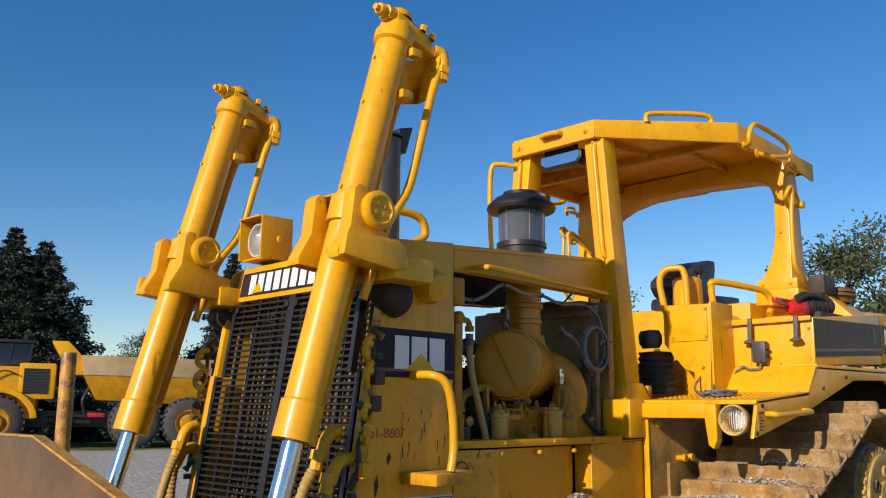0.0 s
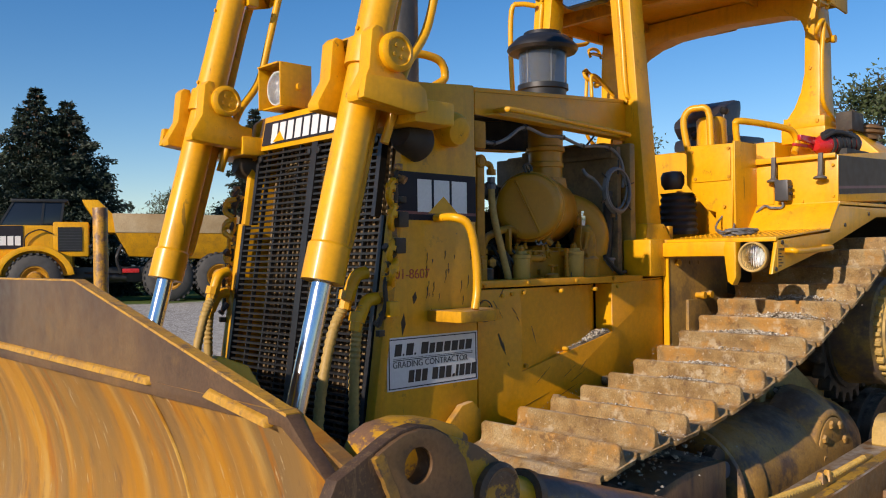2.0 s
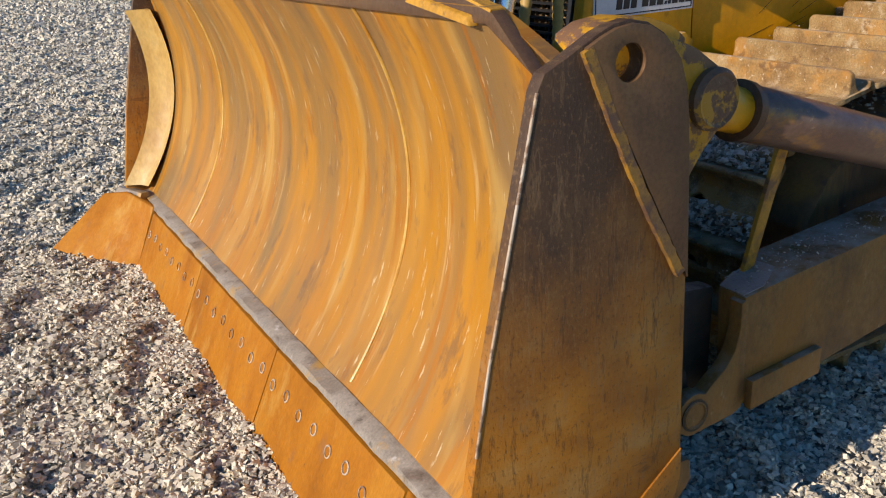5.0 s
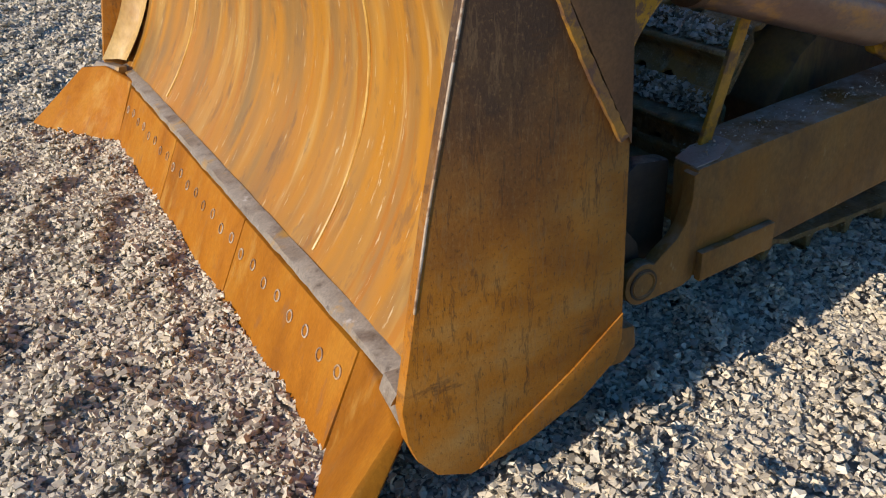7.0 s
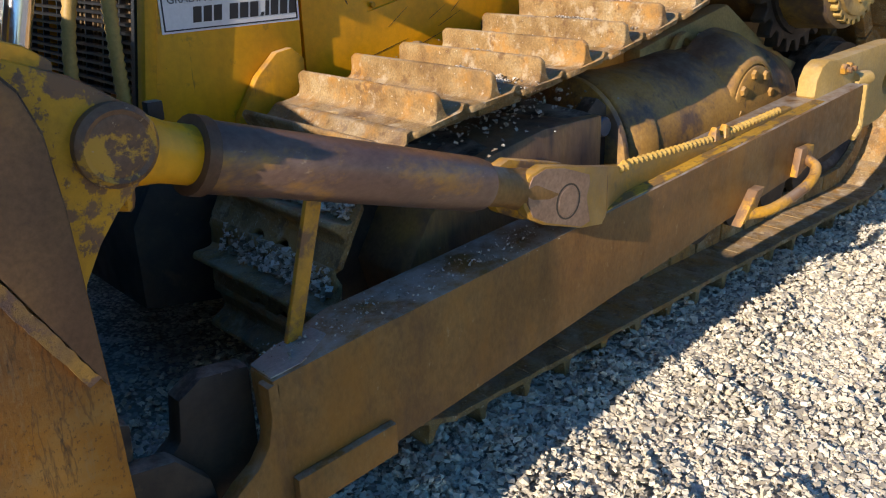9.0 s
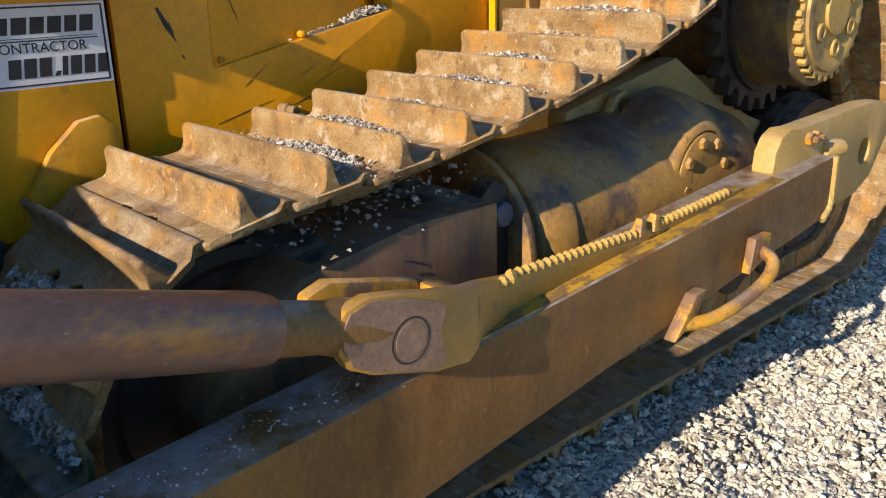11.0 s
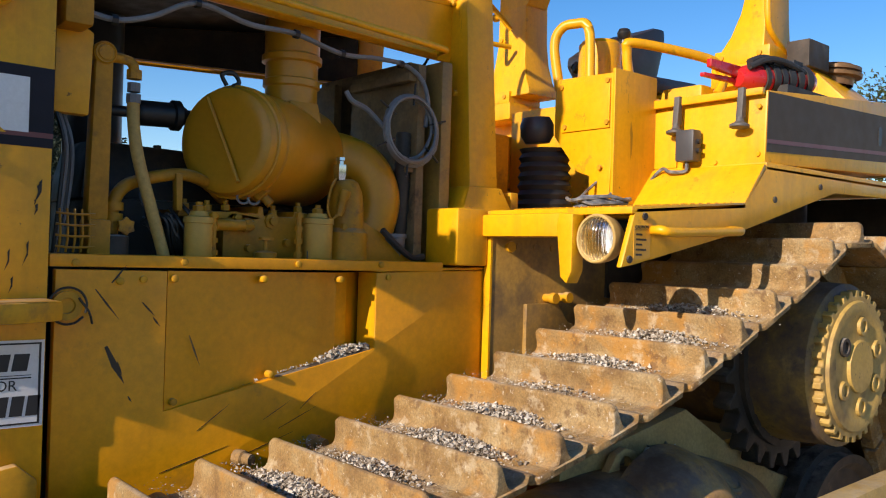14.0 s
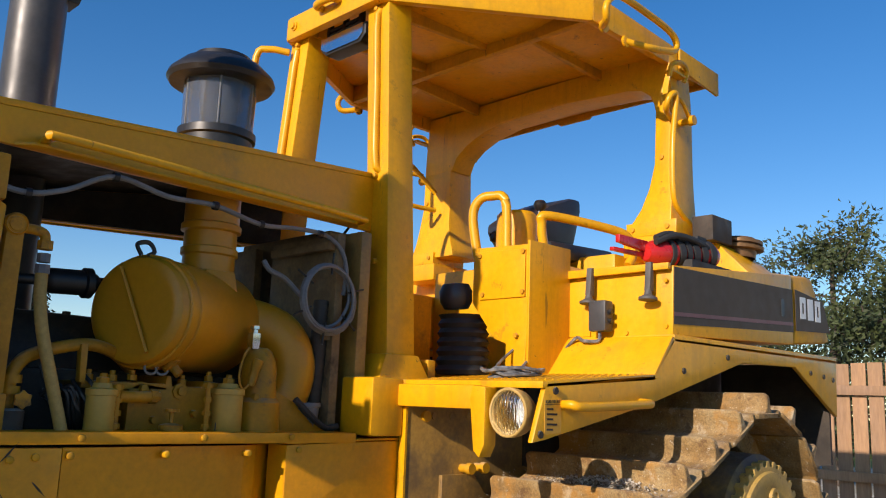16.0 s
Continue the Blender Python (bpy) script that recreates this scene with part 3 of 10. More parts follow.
bar_mat = surf("chipped_yellow_bar", [(0.46, 0.22, 0.02), (0.58, 0.30, 0.025), (0.38, 0.19, 0.035)], 8, 90, 0.35, (0.4, 0.6), 0, 0.35,
               spots=[((0.16, 0.09, 0.04), 30.0, 0.54, 0.62, 0.85)])
fillet_mat = surf("scoured_pale_fillet", [(0.36, 0.19, 0.035), (0.55, 0.36, 0.10), (0.62, 0.47, 0.20)], 3.5, 70, 0.25, (0.45, 0.65), 0.0, 0.2,
                  spots=[((0.30, 0.13, 0.02), 5, 0.58, 0.7, 0.7)], stretch=(1, 1, 0.5))
bracket_paint = surf("yellow_rubbed_to_brown", [(0.44, 0.22, 0.016), (0.56, 0.285, 0.014), (0.60, 0.31, 0.02)], 4, 70, 0.25, (0.4, 0.6), 0, 0.25,
                     spots=[((0.36, 0.19, 0.03), 4.0, 0.50, 0.66, 0.6), ((0.15, 0.08, 0.05), 6.5, 0.53, 0.56, 0.9), ((0.13, 0.072, 0.045), 24.0, 0.57, 0.60, 0.85), ((0.40, 0.27, 0.15), 55.0, 0.66, 0.68, 0.7)], spec=0.3)
boss_mat = surf("scuffed_brown_boss", [(0.10, 0.055, 0.04), (0.17, 0.095, 0.055), (0.22, 0.13, 0.07)], 5, 80, 0.3, (0.35, 0.55), 0.1, 0.3,
                spots=[((0.50, 0.27, 0.03), 13.0, 0.53, 0.57, 0.85), ((0.42, 0.29, 0.17), 48.0, 0.63, 0.66, 0.7)], spec=0.3)
weld_paint = surf("yellow_over_rubbed_weld", [(0.44, 0.23, 0.02), (0.30, 0.16, 0.03), (0.12, 0.07, 0.04)], 9, 80, 0.3, (0.4, 0.6), 0, 0.6,
                  spots=[((0.10, 0.055, 0.04), 14.0, 0.50, 0.55, 0.9), ((0.52, 0.36, 0.16), 60.0, 0.66, 0.69, 0.7)])


def build_blade():
    bm = B()
    zs = [0.27 + (1.46 - 0.27) * k / 22 for k in range(23)]
    ys = [-1.765, -1.72, -1.66, -1.60] + [-1.5 + 3.0 * k / 24 for k in range(25)] + [1.60, 1.66, 1.72, 1.765]
    def wing(y, z):
        w = max(0.0, abs(y) - 0.98) / 0.8
        return -0.055 * w * (1 - ((z - 0.87) / 0.6) ** 2)
    def trim(y, z):
        top = 1.46 - 0.115 * max(0.0, abs(y) - 1.60) / 0.165
        return 0.27 + (z - 0.27) * (top - 0.27) / 1.19
    grid = [[[bm.verts.new((mold_x(trim(y, z)) + wing(y, z) + back, y, trim(y, z))) for z in zs] for y in ys] for back in (0.0, 0.04)]
    for s, g in enumerate(grid):
        for i in range(len(ys) - 1):
            for k in range(len(zs) - 1):
                q = (g[i][k], g[i + 1][k], g[i + 1][k + 1], g[i][k + 1])
                bm.faces.new(q if s == 0 else q[::-1])
    for i in range(len(ys) - 1):
        for k in (0, len(zs) - 1):
            bm.faces.new((grid[0][i][k], grid[0][i + 1][k], grid[1][i + 1][k], grid[1][i][k]))
    blade = part("blade", bm, mold, dozer, "curved blade of scoured steel with orange rust streaks")
    # spill guard over the top edge
    top = [(-1.762, 1.338), (-1.62, 1.452), (-0.45, 1.715), (0.45, 1.715), (1.62, 1.452), (1.762, 1.338), (1.60, 1.425), (-1.60, 1.425)]
    bm = B()
    hull8(bm, [(-0.70, y, z) for y, z in top], [(-0.665, y, z) for y, z in top])
    part("spill_guard", bm, brown, blade, "dark brown rubbed steel guard", bevel=0.004)
    # bars along the top of the curve and the wing corners
    for y0, y1, z0, z1 in ((-0.99, 0.80, 1.462, 1.478), (-1.56, -1.29, 1.43, 1.465)):
        bm = B()
        hull8(bm, [(-0.716, y0, z0 - 0.010), (-0.716, y1, z1 - 0.010), (-0.69, y1, z1 - 0.012), (-0.69, y0, z0 - 0.012)], [(-0.710, y0 + 0.02, z0 + 0.008), (-0.710, y1 - 0.02, z1 + 0.008), (-0.69, y1, z1 + 0.014), (-0.69, y0, z0 + 0.014)])
        part("wear_bar", bm, bar_mat, blade, "chipped yellow weld-on bar", bevel=0.004)
    for (ya, za), (yb, zb) in (((-1.62, 1.452), (-0.45, 1.715)), ((-0.45, 1.715), (0.45, 1.715)), ((0.45, 1.715), (1.62, 1.452))):
        bm = B()
        hull8(bm, [(-0.701, ya, za - 0.003), (-0.701, yb, zb - 0.003), (-0.664, yb, zb - 0.003), (-0.664, ya, za - 0.003)], [(-0.699, ya, za + 0.0025), (-0.699, yb, zb + 0.0025), (-0.666, yb, zb + 0.0025), (-0.666, ya, za + 0.0025)])
        part("guard_rim", bm, bar_mat, blade, "worn yellow rim")
    for s in (-1, 1):
        outline = [(-0.90, 0.205), (-0.922, 0.27), (-0.931, 0.36), (-0.885, 0.60), (-0.845, 0.80), (-0.80, 0.99), (-0.748, 1.21), (-0.722, 1.32), (-0.705, 1.352),
                   (-0.658, 1.373), (-0.579, 1.412), (-0.545, 1.424), (-0.504, 1.429), (-0.46, 1.420), (-0.417, 1.396), (-0.375, 1.345), (-0.352, 1.28),
                   (-0.34, 1.16), (-0.325, 0.84), (-0.31, 0.33), (-0.325, 0.27), (-0.43, 0.19), (-0.60, 0.125), (-0.76, 0.10), (-0.85, 0.14)]
        hole = [circle((-0.512, 1.350), 0.037, 22)]
        bm = B()
        slab(bm, outline, s * 1.765, s * 1.80, "y", hole)
        ep = part("end_plate", bm, brown_plate, blade, "brown rust-filmed steel end plate with a lifting eye", bevel=0.003)
        bm = B()
        slab(bm, [(-0.617, 1.388), (-0.579, 1.406), (-0.545, 1.418), (-0.504, 1.423), (-0.46, 1.414), (-0.422, 1.391), (-0.38, 1.342), (-0.358, 1.278), (-0.346, 1.16), (-0.331, 0.86)],
             s * 1.80, s * 1.813, "y", hole)
        part("doubler_plate", bm, brown, ep, bevel=0.003)
        bm = B()
        jag = random.Random(23)
        mid = [Vector((-0.614, 1.386)).lerp(Vector((-0.352, 0.876)), k / 34) for k in range(35)]
        side = Vector((0.889, 0.457))
        bow = lambda k: 0.010 * math.sin(math.pi * k / 34)
        near_edge = [p - side * (0.009 + bow(k) + jag.uniform(0, 0.0035)) for k, p in enumerate(mid)]
        far_edge = [p + side * (0.010 - bow(k) + jag.uniform(0, 0.004)) for k, p in enumerate(mid)]
        slab(bm, [tuple(p) for p in near_edge + far_edge[::-1]], s * 1.80, s * 1.8134, "y")
        part("weld_seam", bm, weld_paint, ep, "worn yellow painted weld")
        bm = B()
        slab(bm, [(-0.314, 0.41), (-0.313, 0.335), (-0.328, 0.275), (-0.432, 0.195), (-0.60, 0.13), (-0.74, 0.108), (-0.62, 0.20), (-0.46, 0.30)], s * 1.80, s * 1.806, "y")
        part("wear_strip", bm, brown_plate, ep, "orange worn strip along the lower edge", bevel=0.003)
        # bare front edge of the plate
        bm = B()
        fr = outline[3:8]
        slab(bm, [(x - 0.002, z) for x, z in fr] + [(x + 0.004, z) for x, z in fr[::-1]], s * 1.794, s * 1.801, "y")
        part("worn_edge", bm, edge_mat, ep, "scraped bare edge", bevel=0.003)
        # inner wing strip
        bm = B()
        prev = None
        for k in range(17):
            z = 0.36 + (0.92 if s > 0 else 0.72) * k / 16
            x = mold_x(z) - 0.055
            ring = [bm.verts.new(c) for c in ((x, s * 1.66, z), (x - 0.03, s * 1.72, z), (x - 0.11, s * 1.763, z), (x + 0.01, s * 1.763, z))]
            if prev:
                for i in range(4):
                    bm.faces.new((prev[i], prev[(i + 1) % 4], ring[(i + 1) % 4], ring[i]))
            else:
                bm.faces.new(ring)
            prev = ring
        bm.faces.new(prev[::-1])
        part("wing_fillet", bm, fillet_mat if s > 0 else mold, blade, "scoured pale yellow fillet")
        # brace eye and cup behind the end plate
        bm = B()
        slab(bm, [(-0.50, 0.60), (-0.44, 1.22), (-0.43, 1.405), (-0.383, 1.388), (-0.286, 1.348), (-0.225, 1.308), (-0.190, 1.268), (-0.187, 1.215), (-0.207, 1.165), (-0.25, 1.125), (-0.285, 1.08), (-0.318, 1.02), (-0.332, 0.93), (-0.335, 0.60)], s * 1.60, s * 1.765, "y")
        br = part("brace_bracket", bm, bracket_paint, blade, "chipped yellow bracket with rubbed brown patches", bevel=0.012)
        bm = B()
        slab(bm, [(-0.592, 1.345), (-0.587, 1.375), (-0.566, 1.404), (-0.531, 1.420), (-0.469, 1.427), (-0.396, 1.418), (-0.338, 1.397), (-0.30, 1.37), (-0.33, 1.20), (-0.56, 1.20)], s * 1.655, s * 1.745, "y")
        part("backing_plate", bm, bracket_paint, br, "chipped yellow plate behind the lifting eye", bevel=0.010)
        bm = B()
        hull8(bm, [(-0.575, s * 1.66, 1.26), (-0.44, s * 1.757, 1.26), (-0.41, s * 1.757, 1.26), (-0.555, s * 1.64, 1.26)],
              [(-0.575, s * 1.66, 1.40), (-0.44, s * 1.757, 1.40), (-0.41, s * 1.757, 1.40), (-0.555, s * 1.64, 1.40)])
        part("gusset", bm, bracket_paint, br, "yellow gusset behind the lifting eye", bevel=0.004)
        bm = B()
        lathe(bm, (-0.240, s * 1.765, 1.236), (-0.238, s * 1.85, 1.236), [(-0.03, 0.070), (0.014, 0.068), (0.024, 0.058), (0.020, 0.050), (0.024, 0.036), (0.020, 0.022), (0.022, 0.0)], 32)
        part("socket_cap", bm, boss_mat, br, "rubbed round boss")
        bm = B()
        lathe(bm, (-0.225, s * 1.70, 1.132), (-0.195, s * 1.72, 1.128), [(-0.03, 0.02), (0.0, 0.026), (0.02, 0.026), (0.026, 0.018), (0.026, 0)], 6)
        part("clamp_nut", bm, bracket_paint, br)
        # stiffening tube along the blade's upper back
        bm = B()
        rod(bm, (-0.33, s * 1.60, 1.300), (-0.33, s * 1.47, 1.302), 0.07, n=20)
        part("back_tube", bm, bracket_paint, br)
        # end bit: a pointed forged wedge
        bm = B()
        if s > 0:
            hull8(bm, [(-1.0, s * 1.425, 0.0), (-1.22, s * 1.70, 0.0), (-1.36, s * 1.91, 0.045), (-1.18, s * 1.905, 0.0), (-0.93, s * 1.62, 0.0), (-0.93, s * 1.425, 0.0)],
                  [(-0.868, s * 1.425, 0.305), (-0.945, s * 1.70, 0.335), (-1.04, s * 1.86, 0.315), (-1.0, s * 1.875, 0.30), (-0.85, s * 1.72, 0.315), (-0.83, s * 1.425, 0.30)])
        else:
            hull8(bm, [(-1.0, s * 1.424, 0.0), (-1.15, s * 1.66, 0.0), (-1.28, s * 1.86, 0.03), (-1.16, s * 1.87, 0.0), (-0.93, s * 1.62, 0.0), (-0.93, s * 1.424, 0.0)],
                  [(-0.868, s * 1.424, 0.288), (-0.905, s * 1.66, 0.29), (-0.935, s * 1.755, 0.285), (-0.90, s * 1.764, 0.285), (-0.85, s * 1.72, 0.29), (-0.83, s * 1.424, 0.288)])
        bit = part("end_bit", bm, orange_edge, blade, "orange forged end bit worn to a point", bevel=0.008)
        bm = B()
        if s > 0:
            hull8(bm, [(-0.90, s * 1.60, 0.31), (-1.0, s * 1.84, 0.30), (-0.93, s * 1.86, 0.26), (-0.84, s * 1.62, 0.27)],
                  [(-0.885, s * 1.60, 0.345), (-0.965, s * 1.83, 0.345), (-0.90, s * 1.845, 0.33), (-0.84, s * 1.62, 0.34)])
        else:
            hull8(bm, [(-0.90, s * 1.60, 0.286), (-0.922, s * 1.762, 0.284), (-0.86, s * 1.763, 0.27), (-0.84, s * 1.62, 0.27)],
                  [(-0.882, s * 1.60, 0.330), (-0.905, s * 1.762, 0.336), (-0.84, s * 1.763, 0.34), (-0.82, s * 1.62, 0.34)])
        part("worn_corner", bm, grey_lip, bit, "battered grey corner", bevel=0.006)
    for y in (-0.93, 0.93):
        bm = B()
        tube(bm, [(mold_x(z) - 0.001, y, z) for z in [0.34 + 1.09 * k / 24 for k in range(25)]], 0.0065, 8, 2)
        part("seam_weld", bm, bead_mat, blade, "bright scraped weld seam")
    # base edge and cutting edge segments
    bm = B()
    ys = [-1.76 + 3.52 * k / 60 for k in range(61)]
    rng = random.Random(3)
    prof = lambda y: [(mold_x(0.322) - 0.004, 0.322 + rng.uniform(-.002, .002)), (-0.858 + rng.uniform(-.003, .003), 0.311), (-0.868 + rng.uniform(-.003, .003), 0.292 + rng.uniform(-.003, .003)), (-0.83, 0.285)]
    prev = None
    for y in ys:
        ring = [bm.verts.new((x, y, z)) for x, z in prof(y)]
        if prev:
            for k in range(4):
                bm.faces.new((prev[k], prev[(k + 1) % 4], ring[(k + 1) % 4], ring[k]))
        else:
            bm.faces.new(ring)
        prev = ring
    bm.faces.new(prev[::-1])
    part("base_edge", bm, grey_lip, blade, "scraped bare steel base edge", sharp=50)
    cuts = (-1.42, -0.47, 0.48, 1.42)
    d = Vector((-0.14, 0, -0.30)).normalized()
    nrm = Vector((-0.30, 0, 0.14)).normalized()
    for y0, y1 in zip(cuts, cuts[1:]):
        bm = B()
        a, e = Vector((-0.872, 0, 0.277)), Vector((-1.005, 0, 0.0))
        hull8(bm, [(*(a.xz[:1]), y0 + 0.003, a.z), (a.x, y1 - 0.003, a.z), (e.x, y1 - 0.003, e.z), (e.x, y0 + 0.003, e.z)],
              [(a.x + 0.035, y0 + 0.003, a.z), (a.x + 0.035, y1 - 0.003, a.z), (e.x + 0.035, y1 - 0.003, e.z), (e.x + 0.035, y0 + 0.003, e.z)])
        seg_ob = part("cutting_edge", bm, orange_edge, blade, "orange rust-filmed cutting edge", bevel=0.005)
        n = 8
        for k in range(n):
            y = y0 + (k + 0.5) * (y1 - y0) / n
            c = Vector((-0.868, y, 0.288)) + d * (0.105 + 0.012 * (k % 2))
            bm = B()
            lathe(bm, c, c + nrm, [(-0.01, 0.021), (0.003, 0.021), (0.004, 0.016), (-0.002, 0.015), (-0.002, 0)], 14)
            part("plough_bolt", bm, edge_mat, seg_ob)
    # back of the blade: stiffening box and lift lugs
    # boxes made deep and dark: the gap's black shade is in shape and colour
    bm = B()
    slab(bm, [(-0.74, 0.26), (-0.40, 0.17), (-0.24, 0.24), (-0.22, 0.62), (-0.50, 0.74)], -1.55, 1.55, "y")
    part("stiffener_box", bm, dark, blade, bevel=0.01)
    bm = B()
    slab(bm, [(-0.52, 1.10), (-0.36, 1.02), (-0.34, 1.28), (-0.60, 1.38)], -1.55, 1.55, "y")
    part("stiffener_box", bm, dark, blade, bevel=0.01)
    for y in (-1.1, -0.35, 0.35, 1.1):
        bm = B()
        slab(bm, [(-0.52, 0.60), (-0.30, 0.60), (-0.36, 1.10), (-0.52, 1.15)], y - 0.012, y + 0.012, "y")
        part("rib", bm, dark, blade, bevel=0.004)
    for s in (-1, 1):
        bm = B()
        slab(bm, [(-0.46, 1.30), (-0.43, 1.42), (-0.33, 1.47), (-0.23, 1.43), (-0.12, 1.25), (-0.12, 0.98), (-0.45, 0.95)], s * 0.55 - 0.11, s * 0.55 - 0.07, "y")
        slab(bm, [(-0.46, 1.30), (-0.43, 1.42), (-0.33, 1.47), (-0.23, 1.43), (-0.12, 1.25), (-0.12, 0.98), (-0.45, 0.95)], s * 0.69 + 0.02, s * 0.69 + 0.06, "y")
        part("lift_lug", bm, paint, blade, "yellow lift lug", bevel=0.006)
    return blade


build_blade()


# push arms with hooks and braces
bracket_mat = surf("bracket_steel_and_yellow", [(0.48, 0.255, 0.025), (0.42, 0.23, 0.04), (0.30, 0.19, 0.09)], 4.5, 80, 0.25, (0.35, 0.55), 0.05, 0.1,
                   spots=[((0.52, 0.27, 0.02), 5.0, 0.54, 0.60, 0.85), ((0.13, 0.08, 0.05), 8.0, 0.60, 0.68, 0.7)], dust=0.4)
ear_mat = surf("pale_dusty_yellow", [(0.44, 0.275, 0.07), (0.54, 0.35, 0.10), (0.58, 0.41, 0.16)], 4, 80, 0.28, (0.5, 0.7), 0, 0.15, spots=[((0.28, 0.18, 0.07), 6, 0.58, 0.7, 0.6)], dust=0.4)
bare_mat = surf("rubbed_pinkish_steel", [(0.26, 0.15, 0.09), (0.36, 0.225, 0.145), (0.42, 0.275, 0.17)], 5, 80, 0.35, (0.32, 0.48), 0.2, 0.12, spots=[((0.42, 0.24, 0.07), 9, 0.66, 0.74, 0.5)])
strip_paint = surf("chipped_yellow_strip", [(0.46, 0.24, 0.02), (0.60, 0.33, 0.03), (0.40, 0.22, 0.04)], 9, 90, 0.3, (0.4, 0.6), 0, 0.3,
                   spots=[((0.17, 0.10, 0.045), 14.0, 0.52, 0.56, 0.85), ((0.14, 0.08, 0.04), 40.0, 0.58, 0.61, 0.8)], stretch=(0.5, 1, 1))
weld_bright = surf("painted_weld_rope", [(0.56, 0.32, 0.05), (0.66, 0.42, 0.10), (0.45, 0.27, 0.07)], 12, 80, 0.25, (0.35, 0.5), 0, 0.2)
bare_top = surf("pale_grey_scraped_top", [(0.34, 0.31, 0.27), (0.46, 0.43, 0.39)], 9, 120, 0.3, (0.35, 0.55), 0.2, 0.2, spots=[((0.20, 0.12, 0.06), 14, 0.58, 0.64, 0.8)])


def arm_top(x):
    return 0.655 + 0.0757 * x


def build_arm(s):
    bm = B()
    slab(bm, [(0.30, arm_top(0.30)), (0.045, 0.655), (0.06, 0.32), (0.36, 0.345), (1.3, 0.465), (2.40, 0.60), (2.88, 0.655), (2.945, 0.70), (2.95, 0.878)], s * 1.66, s * 1.47, "y")
    for v in bm.verts:
        if v.co.x < 0.1 and abs(v.co.y) < 1.5:
            v.co.y = s * 1.565
    arm = part("push_arm", bm, steel_arm, dozer, "long brown rubbed steel push arm with dust on top", bevel=0.012)
    bm = B()
    slab(bm, [(0.07, 0.315), (0.355, 0.34), (0.355, 0.425), (0.07, 0.405)], s * 1.66, s * 1.685, "y")
    part("wear_pad", bm, steel_arm, arm, bevel=0.005)
    bm = B()
    boss = [(-0.118 + 0.063 * math.cos(t), 0.355 + 0.063 * math.sin(t)) for t in [math.radians(55 + 21 * k) for k in range(12)]]
    slab(bm, [(0.066, 0.652), (0.034, 0.640), (0.036, 0.565), (0.022, 0.505), (-0.008, 0.462), (-0.055, 0.430)] + boss + [(0.03, 0.303), (0.066, 0.318)], s * 1.66, s * 1.615, "y")
    ck = part("clevis", bm, steel_arm, arm, "brown clevis cheek with a pin", bevel=0.006)
    # mud and shadow are both put into the inner cheek's dark colour
    bm = B()
    slab(bm, [(0.066, 0.64), (-0.05, 0.655), (-0.11, 0.62), (-0.12, 0.52), (-0.18, 0.475), (-0.20, 0.36), (-0.12, 0.30), (0.066, 0.31)], s * 1.535, s * 1.475, "y")
    part("inner_cheek", bm, dark, ck, "muddy inner cheek, darkened for shade", bevel=0.014)
    bm = B()
    lathe(bm, (-0.118, s * 1.44, 0.355), (-0.118, s * 1.72, 0.355), [(0, 0), (0, 0.04), (0.224, 0.04), (0.226, 0.037), (0.222, 0.033), (0.222, 0)], 28)
    part("pin", bm, steel_arm, ck)
    bm = B()
    slab(bm, circle((-0.118, 0.355), 0.047, 28), s * 1.6605, s * 1.6635, "y", [circle((-0.118, 0.355), 0.0405, 28)])
    part("pin_groove", bm, dark, ck)
    # this lug's dark colour likewise holds mud and shadow
    bm = B()
    slab(bm, [(-0.36, 0.28), (-0.16, 0.30), (-0.07, 0.36), (-0.09, 0.45), (-0.16, 0.53), (-0.36, 0.56)], s * 1.60, s * 1.54, "y")
    part("blade_lug", bm, dark, arm, "muddy lug, darkened for shade", bevel=0.014)
    bm = B()
    slab(bm, [(-0.36, 0.20), (-0.24, 0.19), (-0.20, 0.235), (-0.21, 0.30), (-0.36, 0.32)], s * 1.74, s * 1.67, "y")
    part("blade_lug", bm, steel_arm, arm, bevel=0.01)
    # rear trunnion ear with its eye
    bm = B()
    slab(bm, [(2.62, 0.86), (2.63, 0.93), (2.665, 0.975), (2.72, 0.995), (2.80, 0.99), (3.35, 1.008), (3.48, 1.0), (3.56, 0.955), (3.585, 0.88), (3.45, 0.71), (3.33, 0.66), (3.20, 0.645), (2.95, 0.66), (2.80, 0.72)], s * 1.60, s * 1.52, "y", [circle((3.36, 0.82), 0.05, 20)])
    ear = part("trunnion_ear", bm, ear_mat, arm, "pale dusty yellow trunnion ear", bevel=0.012)
    bm = B()
    lathe(bm, (2.98, s * 1.60, 0.885), (3.08, s * 1.63, 0.885), [(0, 0.0), (0, 0.03), (0.06, 0.035), (0.09, 0.03), (0.10, 0.015), (0.10, 0)], 14)
    part("weld_knob", bm, ear_mat, ear)
    for dx in (0.0, 0.045):
        bm = B()
        lathe(bm, (2.85 + dx, s * 1.59, 0.945), (2.85 + dx, s * 1.66, 0.945), [(0, 0.024), (0.03, 0.024), (0.032, 0.012), (0.05, 0.012), (0.05, 0)], 6)
        part("bolt", bm, paint_worn, ear)
    bm = B()
    tube(bm, [(2.952, s * 1.655, 0.875), (2.955, s * 1.655, 0.79), (2.95, s * 1.655, 0.70), (2.90, s * 1.655, 0.655)], 0.016, 8, 6, ribs=0.2)
    part("weld_bead", bm, ear_mat, ear)
    # tie-down eye
    bm = B()
    x0, x1 = 1.93, 2.47
    za, zb = 0.545, 0.64
    slab(bm, [(x0, za - 0.03), (x0 + 0.10, za + 0.01), (x0 + 0.15, za + 0.09), (x0 + 0.10, za + 0.085)], s * 1.66, s * 1.70, "y")
